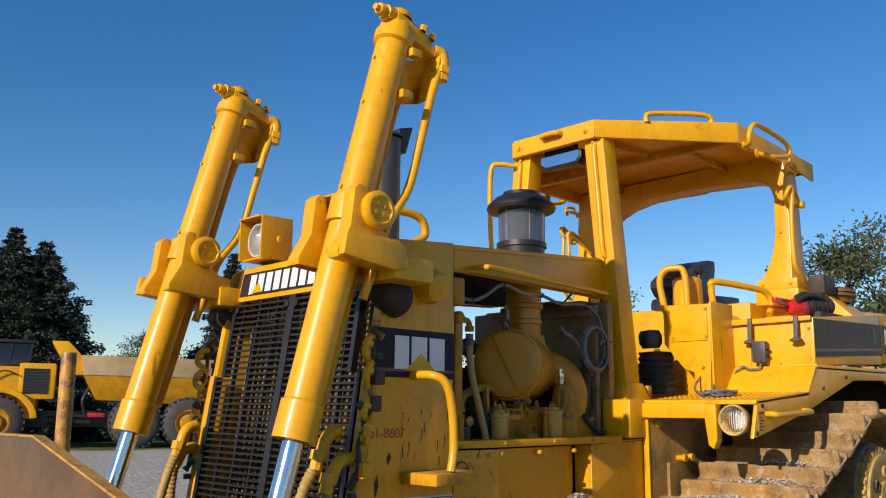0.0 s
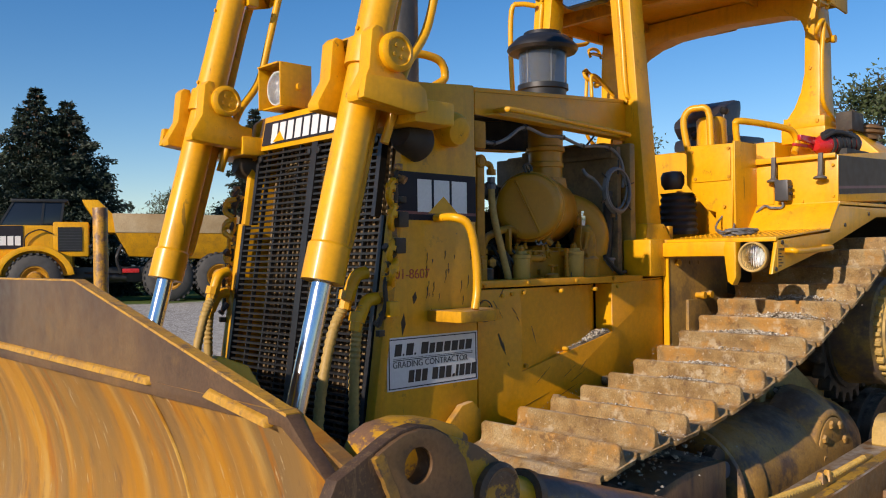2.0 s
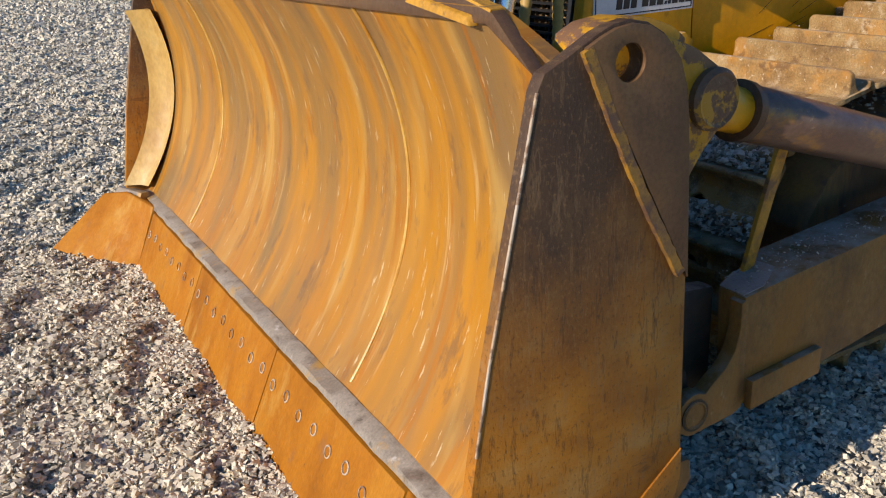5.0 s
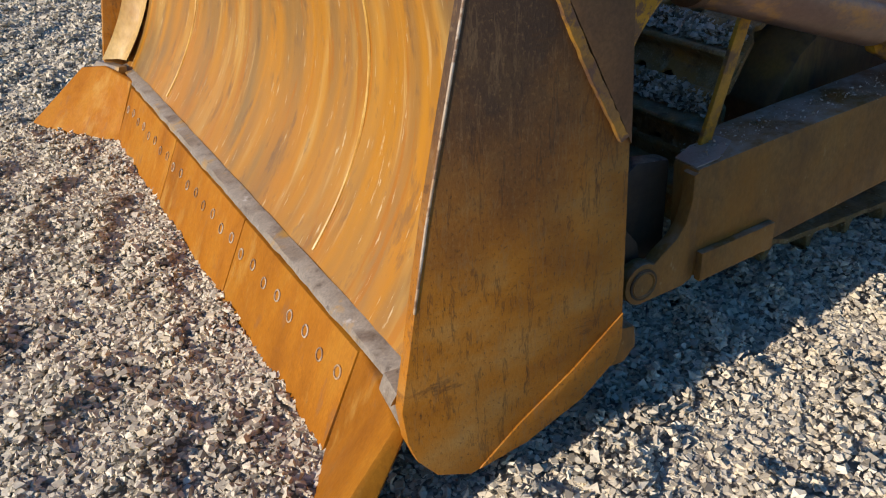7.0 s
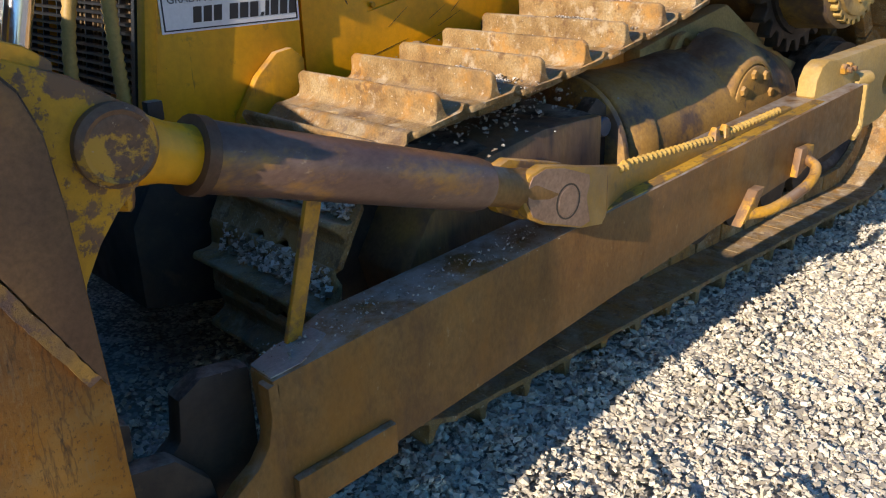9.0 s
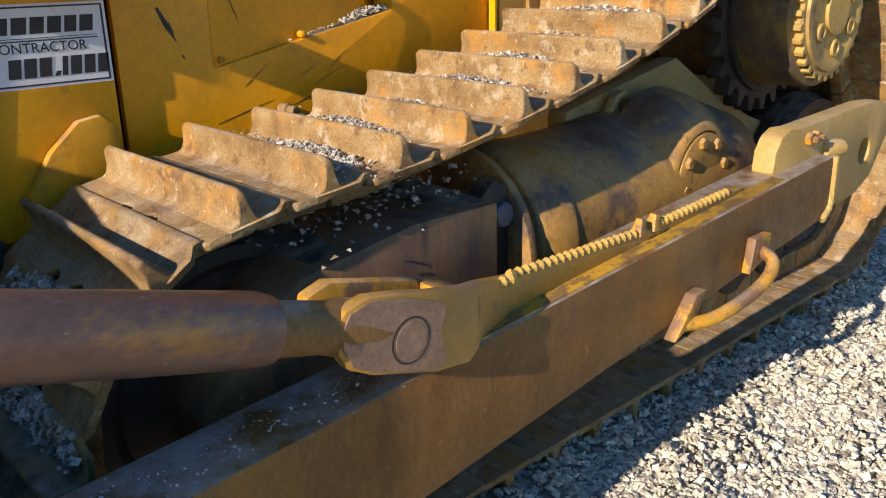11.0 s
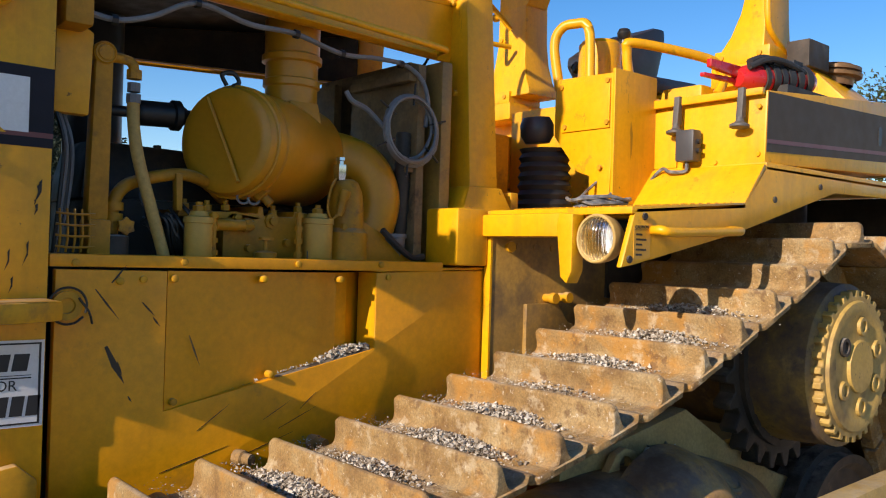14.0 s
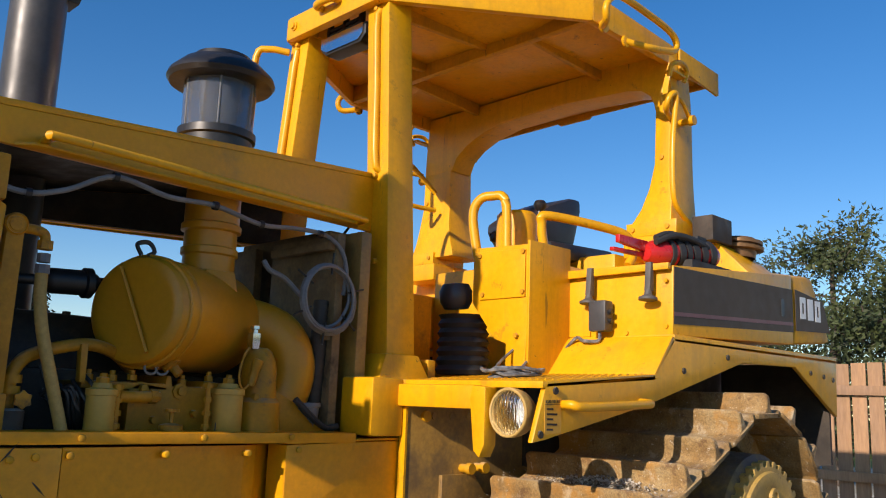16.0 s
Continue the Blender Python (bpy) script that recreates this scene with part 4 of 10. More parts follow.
    tube(bm, [(x0 + 0.06, s * 1.68, za), (x0 + 0.17, s * 1.73, za + 0.01), (x0 + 0.36, s * 1.755, za + 0.055), (x0 + 0.47, s * 1.735, za + 0.10), (x0 + 0.50, s * 1.665, za + 0.125)], 0.021, 10)
    slab(bm, [(x0 + 0.42, za + 0.06), (x0 + 0.53, za + 0.10), (x0 + 0.54, za + 0.17), (x0 + 0.44, za + 0.17)], s * 1.66, s * 1.69, "y")
    part("tie_down_eye", bm, paint_worn, arm, "chipped yellow tie-down eye", bevel=0.004)
    # brace bracket lying on the arm: a plate that swings out to the fork
    zb = lambda x: arm_top(x) - 0.012
    bm = B()
    prev = None
    for x, yo, zt, zl in ((0.795, 1.695, 0.925, 0.865), (0.815, 1.70, 0.948, 0.83), (0.87, 1.70, 0.960, 0.80), (0.95, 1.70, 0.945, 0.775), (1.03, 1.70, 0.925, 0.75), (1.14, 1.685, 0.90, 0), (1.22, 1.645, 0.877, 0), (1.35, 1.609, 0.845, 0), (1.9, 1.605, 0.832, 0), (2.42, 1.605, 0.858, 0)):
        zl = zl if x < 1.05 else zb(x)
        ring = [bm.verts.new((x, s * yo, zl)), bm.verts.new((x, s * (yo - 0.036), zl)), bm.verts.new((x, s * (yo - 0.036), zt)), bm.verts.new((x, s * yo, zt))]
        if prev:
            for q in range(4):
                bm.faces.new((prev[q], prev[(q + 1) % 4], ring[(q + 1) % 4], ring[q]))
        else:
            bm.faces.new(ring)
        prev = ring
    bm.faces.new(prev[::-1])
    bk = part("brace_bracket", bm, bracket_mat, arm, "worn yellow bracket plate, bare at the fork", bevel=0.006)
    bm = B()
    slab(bm, [(0.80, 0.86), (0.83, 0.815), (0.93, 0.77), (1.10, 0.74), (1.10, 0.90), (0.87, 0.957), (0.815, 0.94)], s * 1.535, s * 1.575, "y")
    slab(bm, [(1.10, 0.74), (1.20, 0.745), (1.20, 0.865), (1.10, 0.895)], s * 1.535, s * 1.66, "y")
    part("inner_cheek", bm, paint_worn, bk, bevel=0.01)
    bm = B()
    lathe(bm, (0.962, s * 1.53, 0.845), (0.962, s * 1.80, 0.845), [(0, 0), (0, 0.042), (0.171, 0.042), (0.1745, 0.038), (0.1745, 0)], 28)
    lathe(bm, (0.962, s * 1.699, 0.845), (0.962, s * 1.80, 0.845), [(0, 0.048), (0.002, 0.048), (0.002, 0.043), (0, 0.043)], 28)
    part("fork_pin", bm, bare_mat, bk)
    bm = B()
    slab(bm, circle((0.962, 0.845), 0.050, 28), s * 1.7005, s * 1.7042, "y", [circle((0.962, 0.845), 0.045, 28)])
    part("pin_groove", bm, dark, bk)
    bm = B()
    slab(bm, [(0.803, 0.875), (0.822, 0.835), (0.875, 0.806), (0.95, 0.782), (1.02, 0.758), (1.06, 0.765), (1.04, 0.84), (1.055, 0.875), (1.05, 0.90), (0.95, 0.938), (0.872, 0.953), (0.822, 0.942), (0.803, 0.915)], s * 1.69, s * 1.7035, "y")
    part("bare_face", bm, bare_mat, bk, "rubbed bare fork face")
    for x0, x1 in ((1.30, 1.86), (1.96, 2.34)):
        bm = B()
        n = int((x1 - x0) / 0.0125)
        pts = [(x0 + (x1 - x0) * k / n, s * (1.596 + (0.02 if x0 + (x1 - x0) * k / n < 1.36 else 0)), (0.846 - 0.026 * (x0 + (x1 - x0) * k / n - 1.35)) if x0 < 1.5 else 0.834 + 0.05 * (x0 + (x1 - x0) * k / n - 1.9)) for k in range(n)]
        tube(bm, pts, 0.0085, 8, 1, ribs=0.75)
        part("weld_bead", bm, weld_bright, bk, "ropy yellow weld bead")
    for x in (1.88, 1.945):
        bm = B()
        hull8(bm, [(x - 0.022, s * 1.615, 0.825), (x + 0.02, s * 1.615, 0.825), (x + 0.02, s * 1.575, 0.825), (x - 0.022, s * 1.575, 0.825)],
              [(x - 0.004, s * 1.605, 0.872), (x + 0.012, s * 1.605, 0.867), (x + 0.012, s * 1.585, 0.867), (x - 0.004, s * 1.585, 0.872)])
        part("hose_stop", bm, paint_worn, bk, bevel=0.004)
    bm = B()
    za, zb2 = arm_top(1.05), arm_top(2.62)
    hull8(bm, [(1.05, s * 1.606, za - 0.004), (1.05, s * 1.652, za - 0.004), (2.62, s * 1.648, zb2 - 0.004), (2.62, s * 1.606, zb2 - 0.004)],
          [(1.07, s * 1.606, za + 0.006), (1.07, s * 1.650, za + 0.004), (2.60, s * 1.646, zb2 + 0.004), (2.60, s * 1.606, zb2 + 0.006)])
    part("painted_strip", bm, strip_paint, bk, "chipped yellow strip along the arm")
    # grey scraped lip at the fore end and wear on the top edge
    bm = B()
    hull8(bm, [(0.05, s * 1.565, 0.655), (0.05, s * 1.65, 0.655), (0.13, s * 1.648, 0.661), (0.22, s * 1.60, 0.667), (0.30, s * 1.56, 0.672), (0.24, s * 1.53, 0.668), (0.13, s * 1.535, 0.661)], [(0.05, s * 1.565, 0.659), (0.05, s * 1.65, 0.659), (0.13, s * 1.648, 0.665), (0.22, s * 1.60, 0.671), (0.30, s * 1.56, 0.676), (0.24, s * 1.53, 0.672), (0.13, s * 1.535, 0.665)])
    part("bare_patch", bm, bare_top, arm, "bare scraped patch", bevel=0.002)
    return arm


def build_brace(s):
    a, e = Vector((-0.16, s * 1.70, 1.20)), Vector((0.95, s * 1.645, 0.862))
    d = (e - a).normalized()
    L = (e - a).length
    bm = B()
    lathe(bm, a, e, [(0.10, 0.0), (0.10, 0.064), (0.105, 0.067), (0.84, 0.067), (0.87, 0.062), (0.875, 0.0)], 28)
    br = part("tilt_brace", bm, surf("purple_brown_steel_%d" % (s + 1), [(0.15, 0.088, 0.066), (0.24, 0.15, 0.108), (0.32, 0.20, 0.11)], 2.5, 90, 0.3, (0.28, 0.45), 0.35, 0.1,
              spots=[((0.42, 0.21, 0.03), 3.5, 0.54, 0.62, 0.8), ((0.36, 0.26, 0.17), 30, 0.64, 0.68, 0.6)], stretch=(0.5, 1, 1)) if s < 0 else brown, dozer, "round brown steel tilt brace with yellow paint remnants")
    bm = B()
    lathe(bm, a, e, [(-0.10, 0.0), (-0.09, 0.05), (-0.04, 0.066), (0.0, 0.058), (0.02, 0.054), (0.10, 0.054)], 24)
    part("ball_end", bm, paint, br, "yellow ball end")
    bm = B()
    lathe(bm, a, e, [(0.075, 0.05), (0.075, 0.073), (0.10, 0.073), (0.10, 0.05)], 24)
    part("collar", bm, brown, br)
    bm = B()
    lathe(bm, a, e, [(0.86, 0.0), (0.86, 0.052), (0.99, 0.05), (1.03, 0.056), (L + 0.02, 0.058), (L + 0.05, 0.03), (L + 0.05, 0)], 22)
    part("threaded_end", bm, steel_arm, br)
    # strut hanging from the brace
    bm = B()
    hull8(bm, [(0.15, s * 1.555, 0.655), (0.19, s * 1.555, 0.655), (0.19, s * 1.54, 0.655), (0.15, s * 1.54, 0.655)],
          [(0.236, s * 1.575, 1.03), (0.276, s * 1.575, 1.02), (0.276, s * 1.56, 1.02), (0.236, s * 1.56, 1.03)])
    part("strut", bm, paint_worn, br, bevel=0.003)


for side in (-1, 1):
    build_arm(side)
    build_brace(side)


# tracks
IDF, IDR, SPR = (0.90, 0.555), (3.98, 0.535), (3.53, 1.33)


def track_line():
    """The closed line of the shoe plates, seen from the side, at even steps."""
    pts = []
    tip = 0.075
    R, RS = 0.535 - tip, 0.535 - tip
    top = [(0.86, 1.123), (1.067, 1.150), (1.279, 1.164), (1.484, 1.192), (1.693, 1.227), (1.90, 1.27), (2.116, 1.321), (2.329, 1.383), (2.53, 1.450), (2.739, 1.533), (2.951, 1.62), (3.16, 1.71)]
    a0 = math.radians(104)
    for k in range(41):
        a = a0 + (3 * math.pi / 2 - a0) * k / 40
        pts.append((IDF[0] + 0.48 * math.cos(a), IDF[1] + (0.495 if math.sin(a) > 0 else IDF[1] - tip) * math.sin(a)))
    for k in range(1, 60):
        pts.append((IDF[0] + (IDR[0] - IDF[0]) * k / 60, tip))
    for k in range(31):
        a = -math.pi / 2 + math.radians(115) * k / 30
        pts.append((IDR[0] + R * math.cos(a), IDR[1] + R * math.sin(a)))
    for k in range(31):
        a = math.radians(18) + math.radians(95) * k / 30
        pts.append((SPR[0] + RS * math.cos(a), SPR[1] + RS * math.sin(a)))
    for k, (x, z) in enumerate(top[::-1]):
        q = top[::-1]
        b, c = q[max(0, k - 1)], q[min(len(q) - 1, k + 1)]
        dx, dz = c[0] - b[0], c[1] - b[1]
        l = math.hypot(dx, dz)
        pts.append((x + tip * dz / l, z - tip * abs(dx) / l))
    line = [Vector((x, 0, z)) for x, z in pts]
    line.append(line[0])
    return line


def shoe_mesh():
    """One shoe: a plate with a curled rear lip, clipped corners and a tall bar across it; x runs back along the track, z outward."""
    bm = B()
    w = 0.337
    lip = [(-0.03, -w), (-0.108, -w), (-0.125, -w + 0.02)]
    for y in (-0.075, 0.055):
        lip += [(-0.125 + 0.034 * math.sin(t), y - 0.034 * math.cos(t)) for t in [math.pi * k / 6 for k in range(7)]]
    lip += [(-0.125, w - 0.02), (-0.108, w), (-0.03, w)]
    slab(bm, lip, -0.020, -0.001, "z")
    prof = [(-0.06, 0.0), (0.06, 0.0), (0.085, 0.012), (0.105, 0.006), (0.105, -0.012), (0.085, -0.006), (0.06, -0.018), (-0.06, -0.018)]
    slab(bm, prof, -w, w, "y")
    for v in bm.verts:
        if abs(v.co.y) > w - 0.001 and v.co.x > 0.07:
            v.co.y *= 0.965
    vs0 = len(bm.verts)
    bar = [(-0.052, -0.002), (-0.034, 0.008), (-0.026, 0.03), (-0.022, 0.070), (-0.016, 0.076), (-0.006, 0.076), (-0.001, 0.069), (0.004, 0.03), (0.010, 0.008), (0.024, -0.002)]
    rows = []
    for y, f in ((-w + 0.004, 0.86), (-w + 0.02, 1.0), (w - 0.02, 1.0), (w - 0.004, 0.86)):
        rows.append([bm.verts.new((x, y, max(z * f, -0.002))) for x, z in bar])
    for p, q in zip(rows, rows[1:]):
        for k in range(len(bar)):
            bm.faces.new((p[k], p[(k + 1) % len(bar)], q[(k + 1) % len(bar)], q[k]))
    bm.faces.new(rows[0]), bm.faces.new(rows[-1][::-1])
    for y in (-0.10, 0.10):
        box(bm, (-0.10, y - 0.028, -0.115), (0.10, y + 0.028, -0.018))
    return bm


def build_tracks():
    line = track_line()
    cum = [0.0]
    for a, b in zip(line, line[1:]):
        cum.append(cum[-1] + (b - a).length)
    total = cum[-1]
    n = round(total / 0.2155)
    pitch = total / n
    def at(s):
        s %= total
        k = next(i for i in range(len(cum) - 1) if cum[i + 1] >= s)
        return line[k].lerp(line[k + 1], (s - cum[k]) / (cum[k + 1] - cum[k]))
    # phase: a bar stands at x = 1.90 on the upper run
    best = min((k * 0.002 for k in range(int(total / 0.002))), key=lambda s: abs(at(s).x - 1.90) + 9 * (at(s).z < 1.0))
    first = None
    for s in (-1, 1):
        tr = new("track")
        tr.parent = dozer
        tagged(tr, "rusty crawler track with gravel lying on its shoes")
        for k in range(n):
            p = at(best + k * pitch)
            d = (at(best + k * pitch + 0.06) - at(best + k * pitch - 0.06)).normalized()
            back = -d
            out = Vector((-back.z, 0, back.x))
            m = Matrix((( back.x, 0, out.x, p.x), (0, 1, 0, s * 1.033), (back.z, 0, out.z, p.z), (0, 0, 0, 1)))
            if first is None:
                first = part("track_shoe", shoe_mesh(), rust, tr, bevel=0.003, seg=1)
                first.matrix_local = m
            else:
                share(first, "track_shoe", m, tr)
    return at, best, pitch


track_at, track_phase, track_pitch = build_tracks()


housing_mat = surf("dusty_yellow_housing", [(0.32, 0.17, 0.045), (0.45, 0.245, 0.055), (0.54, 0.32, 0.09)], 2.6, 70, 0.35, (0.45, 0.7), 0.05, 0.25,
                   spots=[((0.085, 0.058, 0.05), 3.2, 0.48, 0.58, 0.85), ((0.07, 0.05, 0.035), 16, 0.58, 0.66, 0.7), ((0.50, 0.36, 0.13), 9, 0.60, 0.70, 0.5)], dust=0.3)
streaked_frame = surf("rust_streaked_frame", [(0.15, 0.085, 0.06), (0.26, 0.145, 0.07), (0.38, 0.215, 0.06)], 3.5, 80, 0.35, (0.4, 0.65), 0.1, 0.2,
                      spots=[((0.05, 0.035, 0.035), 5.0, 0.54, 0.64, 0.8)], stretch=(1.6, 1, 0.35), dust=0.15)
casting_mat = surf("plastered_yellow_casting", [(0.40, 0.26, 0.08), (0.50, 0.34, 0.12), (0.55, 0.40, 0.17)], 5, 80, 0.3, (0.6, 0.85), 0, 0.35,
                   spots=[((0.20, 0.13, 0.06), 7, 0.57, 0.66, 0.7)], dust=0.3)


def build_undercarriage(s):
    bm = B()
    slab(bm, [(0.75, 0.42), (1.0, 0.36), (1.60, 0.36), (1.60, 0.924), (1.30, 0.928), (0.96, 0.875), (0.80, 0.76), (0.70, 0.60)], s * 0.80, s * 1.33, "y")
    fr = part("track_frame", bm, streaked_frame, dozer, "greasy track roller frame with rust-streaked sides", bevel=0.012)
    # muck lying on the frame's top
    bm = B()
    hull8(bm, [(1.0, s * 0.84, 0.878), (1.58, s * 0.84, 0.925), (1.58, s * 1.30, 0.925), (1.0, s * 1.30, 0.878)], [(1.04, s * 0.86, 0.900), (1.57, s * 0.86, 0.948), (1.57, s * 1.27, 0.934), (1.04, s * 1.27, 0.892)])
    part("muck", bm, dark, fr, "dark oily dirt")
    # yoke flange with its pin and web
    cy0, cz0 = 1.05, 0.72
    arc = [(s * (cy0 + 0.30 * math.cos(t)), cz0 + 0.30 * math.sin(t)) for t in [math.radians(-12 + 8.5 * k) for k in range(23)]]
    bm = B()
    slab(bm, [(s * 1.34, 0.38)] + arc + [(s * 0.75, 0.38)], 1.715, 1.745, "x")
    part("yoke_flange", bm, housing_mat, fr, bevel=0.006)
    bm = B()
    slab(bm, [(1.60, 0.40), (1.716, 0.40), (1.716, 0.93), (1.66, 0.965), (1.60, 0.92)], s * 1.20, s * 1.262, "y")
    part("yoke_web", bm, dark, fr, bevel=0.008)
    bm = B()
    lathe(bm, (1.675, s * 1.25, 0.862), (1.675, s * 1.33, 0.862), [(0, 0.036), (0.034, 0.036), (0.040, 0.031), (0.040, 0)], 22)
    part("yoke_pin", bm, surf("blue_grey_steel_%d" % (s + 1), [(0.13, 0.15, 0.19), (0.20, 0.22, 0.26)], 8, 60, 0.2, (0.3, 0.45), 0.5, 0.05), fr, "blue-grey pin end")
    bm = B()
    lathe(bm, (1.79, s * cy0, cz0), (3.4, s * cy0, cz0 + 0.02), [(0, 0), (0, 0.272), (0.012, 0.286), (0.16, 0.286), (0.165, 0.279), (0.45, 0.281), (0.62, 0.295), (1.05, 0.30), (1.20, 0.275), (1.40, 0.21), (1.52, 0.12), (1.53, 0)], 44)
    rh = part("recoil_housing", bm, housing_mat, fr, "dusty yellow round recoil housing with dark bare patches", sharp=50)
    # pivot boss with its bolted cover
    bm = B()
    lathe(bm, (2.66, s * 1.10, 0.80), (2.66, s * 1.40, 0.80), [(0, 0.30), (0.08, 0.285), (0.14, 0.255), (0.185, 0.215), (0.205, 0.195), (0.215, 0.19), (0.222, 0.17), (0.222, 0.165), (0.205, 0.16), (0.205, 0)], 40)
    part("pivot_boss", bm, housing_mat, rh, sharp=50)
    bm = B()
    lathe(bm, (2.66, s * 1.30, 0.80), (2.66, s * 1.40, 0.80), [(0, 0.158), (0.026, 0.157), (0.030, 0.150), (0.032, 0.06), (0.030, 0.0)], 36)
    pl = part("cover_plate", bm, housing_mat, fr, "bolted round cover plate")
    for k in range(8):
        a = 2 * math.pi * (k + 0.3) / 8
        bm = B()
        c = Vector((2.66 + 0.128 * math.cos(a), s * 1.328, 0.80 + 0.128 * math.sin(a)))
        lathe(bm, c, c + Vector((0, s, 0)), [(0, 0.023), (0.010, 0.023), (0.016, 0.018), (0.017, 0)], 6)
        part("bolt", bm, housing_mat, pl)
    bm = B()
    lathe(bm, (2.87, s * 1.15, 0.955), (2.885, s * 1.20, 1.10), [(0, 0.115), (0.03, 0.11), (0.036, 0.100), (0.033, 0.09), (0.036, 0.085), (0.037, 0)], 30)
    part("filler_cap", bm, housing_mat, fr)
    bm = B()
    slab(bm, [(2.40, 0.96), (2.44, 0.99), (2.50, 1.075), (2.55, 1.092), (2.60, 1.075), (2.66, 0.99), (2.70, 0.96)], s * 1.05, s * 1.02, "y", [circle((2.55, 1.035), 0.030, 14)])
    part("lifting_lug", bm, casting_mat, fr, bevel=0.005)
    for cx, cz in (IDF, IDR):
        bm = B()
        lathe(bm, (cx, s * 0.93, cz), (cx, s * 1.13, cz), [(0, 0), (0, 0.12), (0.03, 0.14), (0.03, 0.30), (0.0, 0.33), (0.0, 0.365), (0.06, 0.365), (0.07, 0.39), (0.13, 0.39), (0.14, 0.365), (0.2, 0.365), (0.2, 0.33), (0.17, 0.30), (0.17, 0.14), (0.2, 0.12), (0.2, 0)], 40)
        part("idler_wheel", bm, dark, fr, "dark steel idler wheel")
    for k in range(8):
        x = 1.20 + 0.335 * k
        bm = B()
        lathe(bm, (x, s * 0.88, 0.29), (x, s * 1.19, 0.29), [(0, 0), (0, 0.13), (0.04, 0.13), (0.05, 0.105), (0.26, 0.105), (0.27, 0.13), (0.31, 0.13), (0.31, 0)], 22)
        part("track_roller", bm, dark, fr)
    bm = B()
    slab(bm, [(1.0, 0.40), (3.9, 0.40), (3.9, 0.62), (1.0, 0.62)], s * 0.86, s * 1.24, "y")
    part("roller_guard", bm, dark, fr, bevel=0.02)
    bm = B()
    slab(bm, [(2.30, 0.95), (2.60, 0.80), (3.1, 0.72), (4.0, 0.60), (4.1, 0.70), (3.6, 0.86), (3.25, 1.02), (2.98, 1.17), (2.6, 1.10), (2.3, 1.04)], s * 0.90, s * 0.99, "y")
    part("frame_saddle", bm, casting_mat, fr, "plastered yellow frame casting", bevel=0.02)
    bm = B()
    slab(bm, [(2.7, 0.25), (4.2, 0.25), (4.25, 0.80), (3.2, 0.98), (2.7, 1.02)], s * 0.62, s * 0.86, "y")
    part("frame_web", bm, dark, fr, bevel=0.02)
    # sprocket and final drive
    cx, cz = SPR
    n = 25
    outer = []
    for k in range(n):
        for da, r in ((-0.32, 0.375), (-0.12, 0.432), (0.12, 0.432), (0.32, 0.375)):
            a = 2 * math.pi * (k + da) / n
            outer.append((cx + r * math.cos(a), cz + r * math.sin(a)))
    bm = B()
    slab(bm, outer, s * 1.0, s * 1.07, "y", [circle((cx, cz), 0.25, 40)])
    sp = part("sprocket", bm, dark, dozer, "dark toothed drive sprocket", bevel=0.004, seg=1)
    bm = B()
    ring = [circle((cx + 0.305 * math.cos(2 * math.pi * k / 25), cz + 0.305 * math.sin(2 * math.pi * k / 25)), 0.016, 8) for k in range(25)]
    slab(bm, circle((cx, cz), 0.345, 50), s * 1.07, s * 1.09, "y", ring)
    part("segment_ring", bm, dark, sp)
    bm = B()
    lathe(bm, (cx, s * 0.70, cz), (cx, s * 1.40, cz), [(0, 0.30), (0.30, 0.30), (0.38, 0.315), (0.60, 0.305), (0.61, 0.285), (0.61, 0)], 48)
    fd = part("final_drive", bm, frame_mat, dozer, "dusty dark final drive drum")
    bm = B()
    holes = [circle((cx + 0.13 * math.cos(a), cz + 0.13 * math.sin(a)), 0.034, 14) for a in (2.6, 3.6)]
    out = []
    for k in range(32):
        for da, r in ((-0.28, 0.262), (-0.2, 0.283), (0.2, 0.283), (0.28, 0.262)):
            a = 2 * math.pi * (k + da) / 32
            out.append((cx + r * math.cos(a), cz + r * math.sin(a)))
    slab(bm, out, s * 1.305, s * 1.345, "y")
    cov = part("hub_cover", bm, surf("hub_yellow_%d" % (s + 1), [(0.40, 0.255, 0.075), (0.50, 0.32, 0.08), (0.55, 0.35, 0.07)], 6, 80, 0.25, (0.5, 0.7), 0, 0.1,
               spots=[((0.14, 0.09, 0.04), 5, 0.54, 0.66, 0.65), ((0.07, 0.05, 0.03), 22, 0.62, 0.68, 0.7)]) if s < 0 else frame_mat, fd, "dull yellow bolted hub cover", bevel=0.003, seg=1)
    bm = B()
    lathe(bm, (cx, s * 1.345, cz), (cx, s * 1.40, cz), [(0, 0.245), (0.012, 0.24), (0.016, 0.20), (0.010, 0.19), (0.010, 0.10), (0.022, 0.095), (0.022, 0)], 40)
    part("hub_disc", bm, cov.data.materials[0], fd)
    for a in (0.4, 1.5, 2.6, 3.7, 4.8, 5.8):
        bm = B()
        c = Vector((cx + 0.15 * math.cos(a), s * 1.353, cz + 0.15 * math.sin(a)))
        lathe(bm, c, c + Vector((0, s, 0)), [(0, 0.036), (0.014, 0.034), (0.014, 0.022), (0.006, 0.02), (0.006, 0)], 16)
        part("plug", bm, cov.data.materials[0] if a != 2.6 else dark, fd)


for side in (-1, 1):
    build_undercarriage(side)


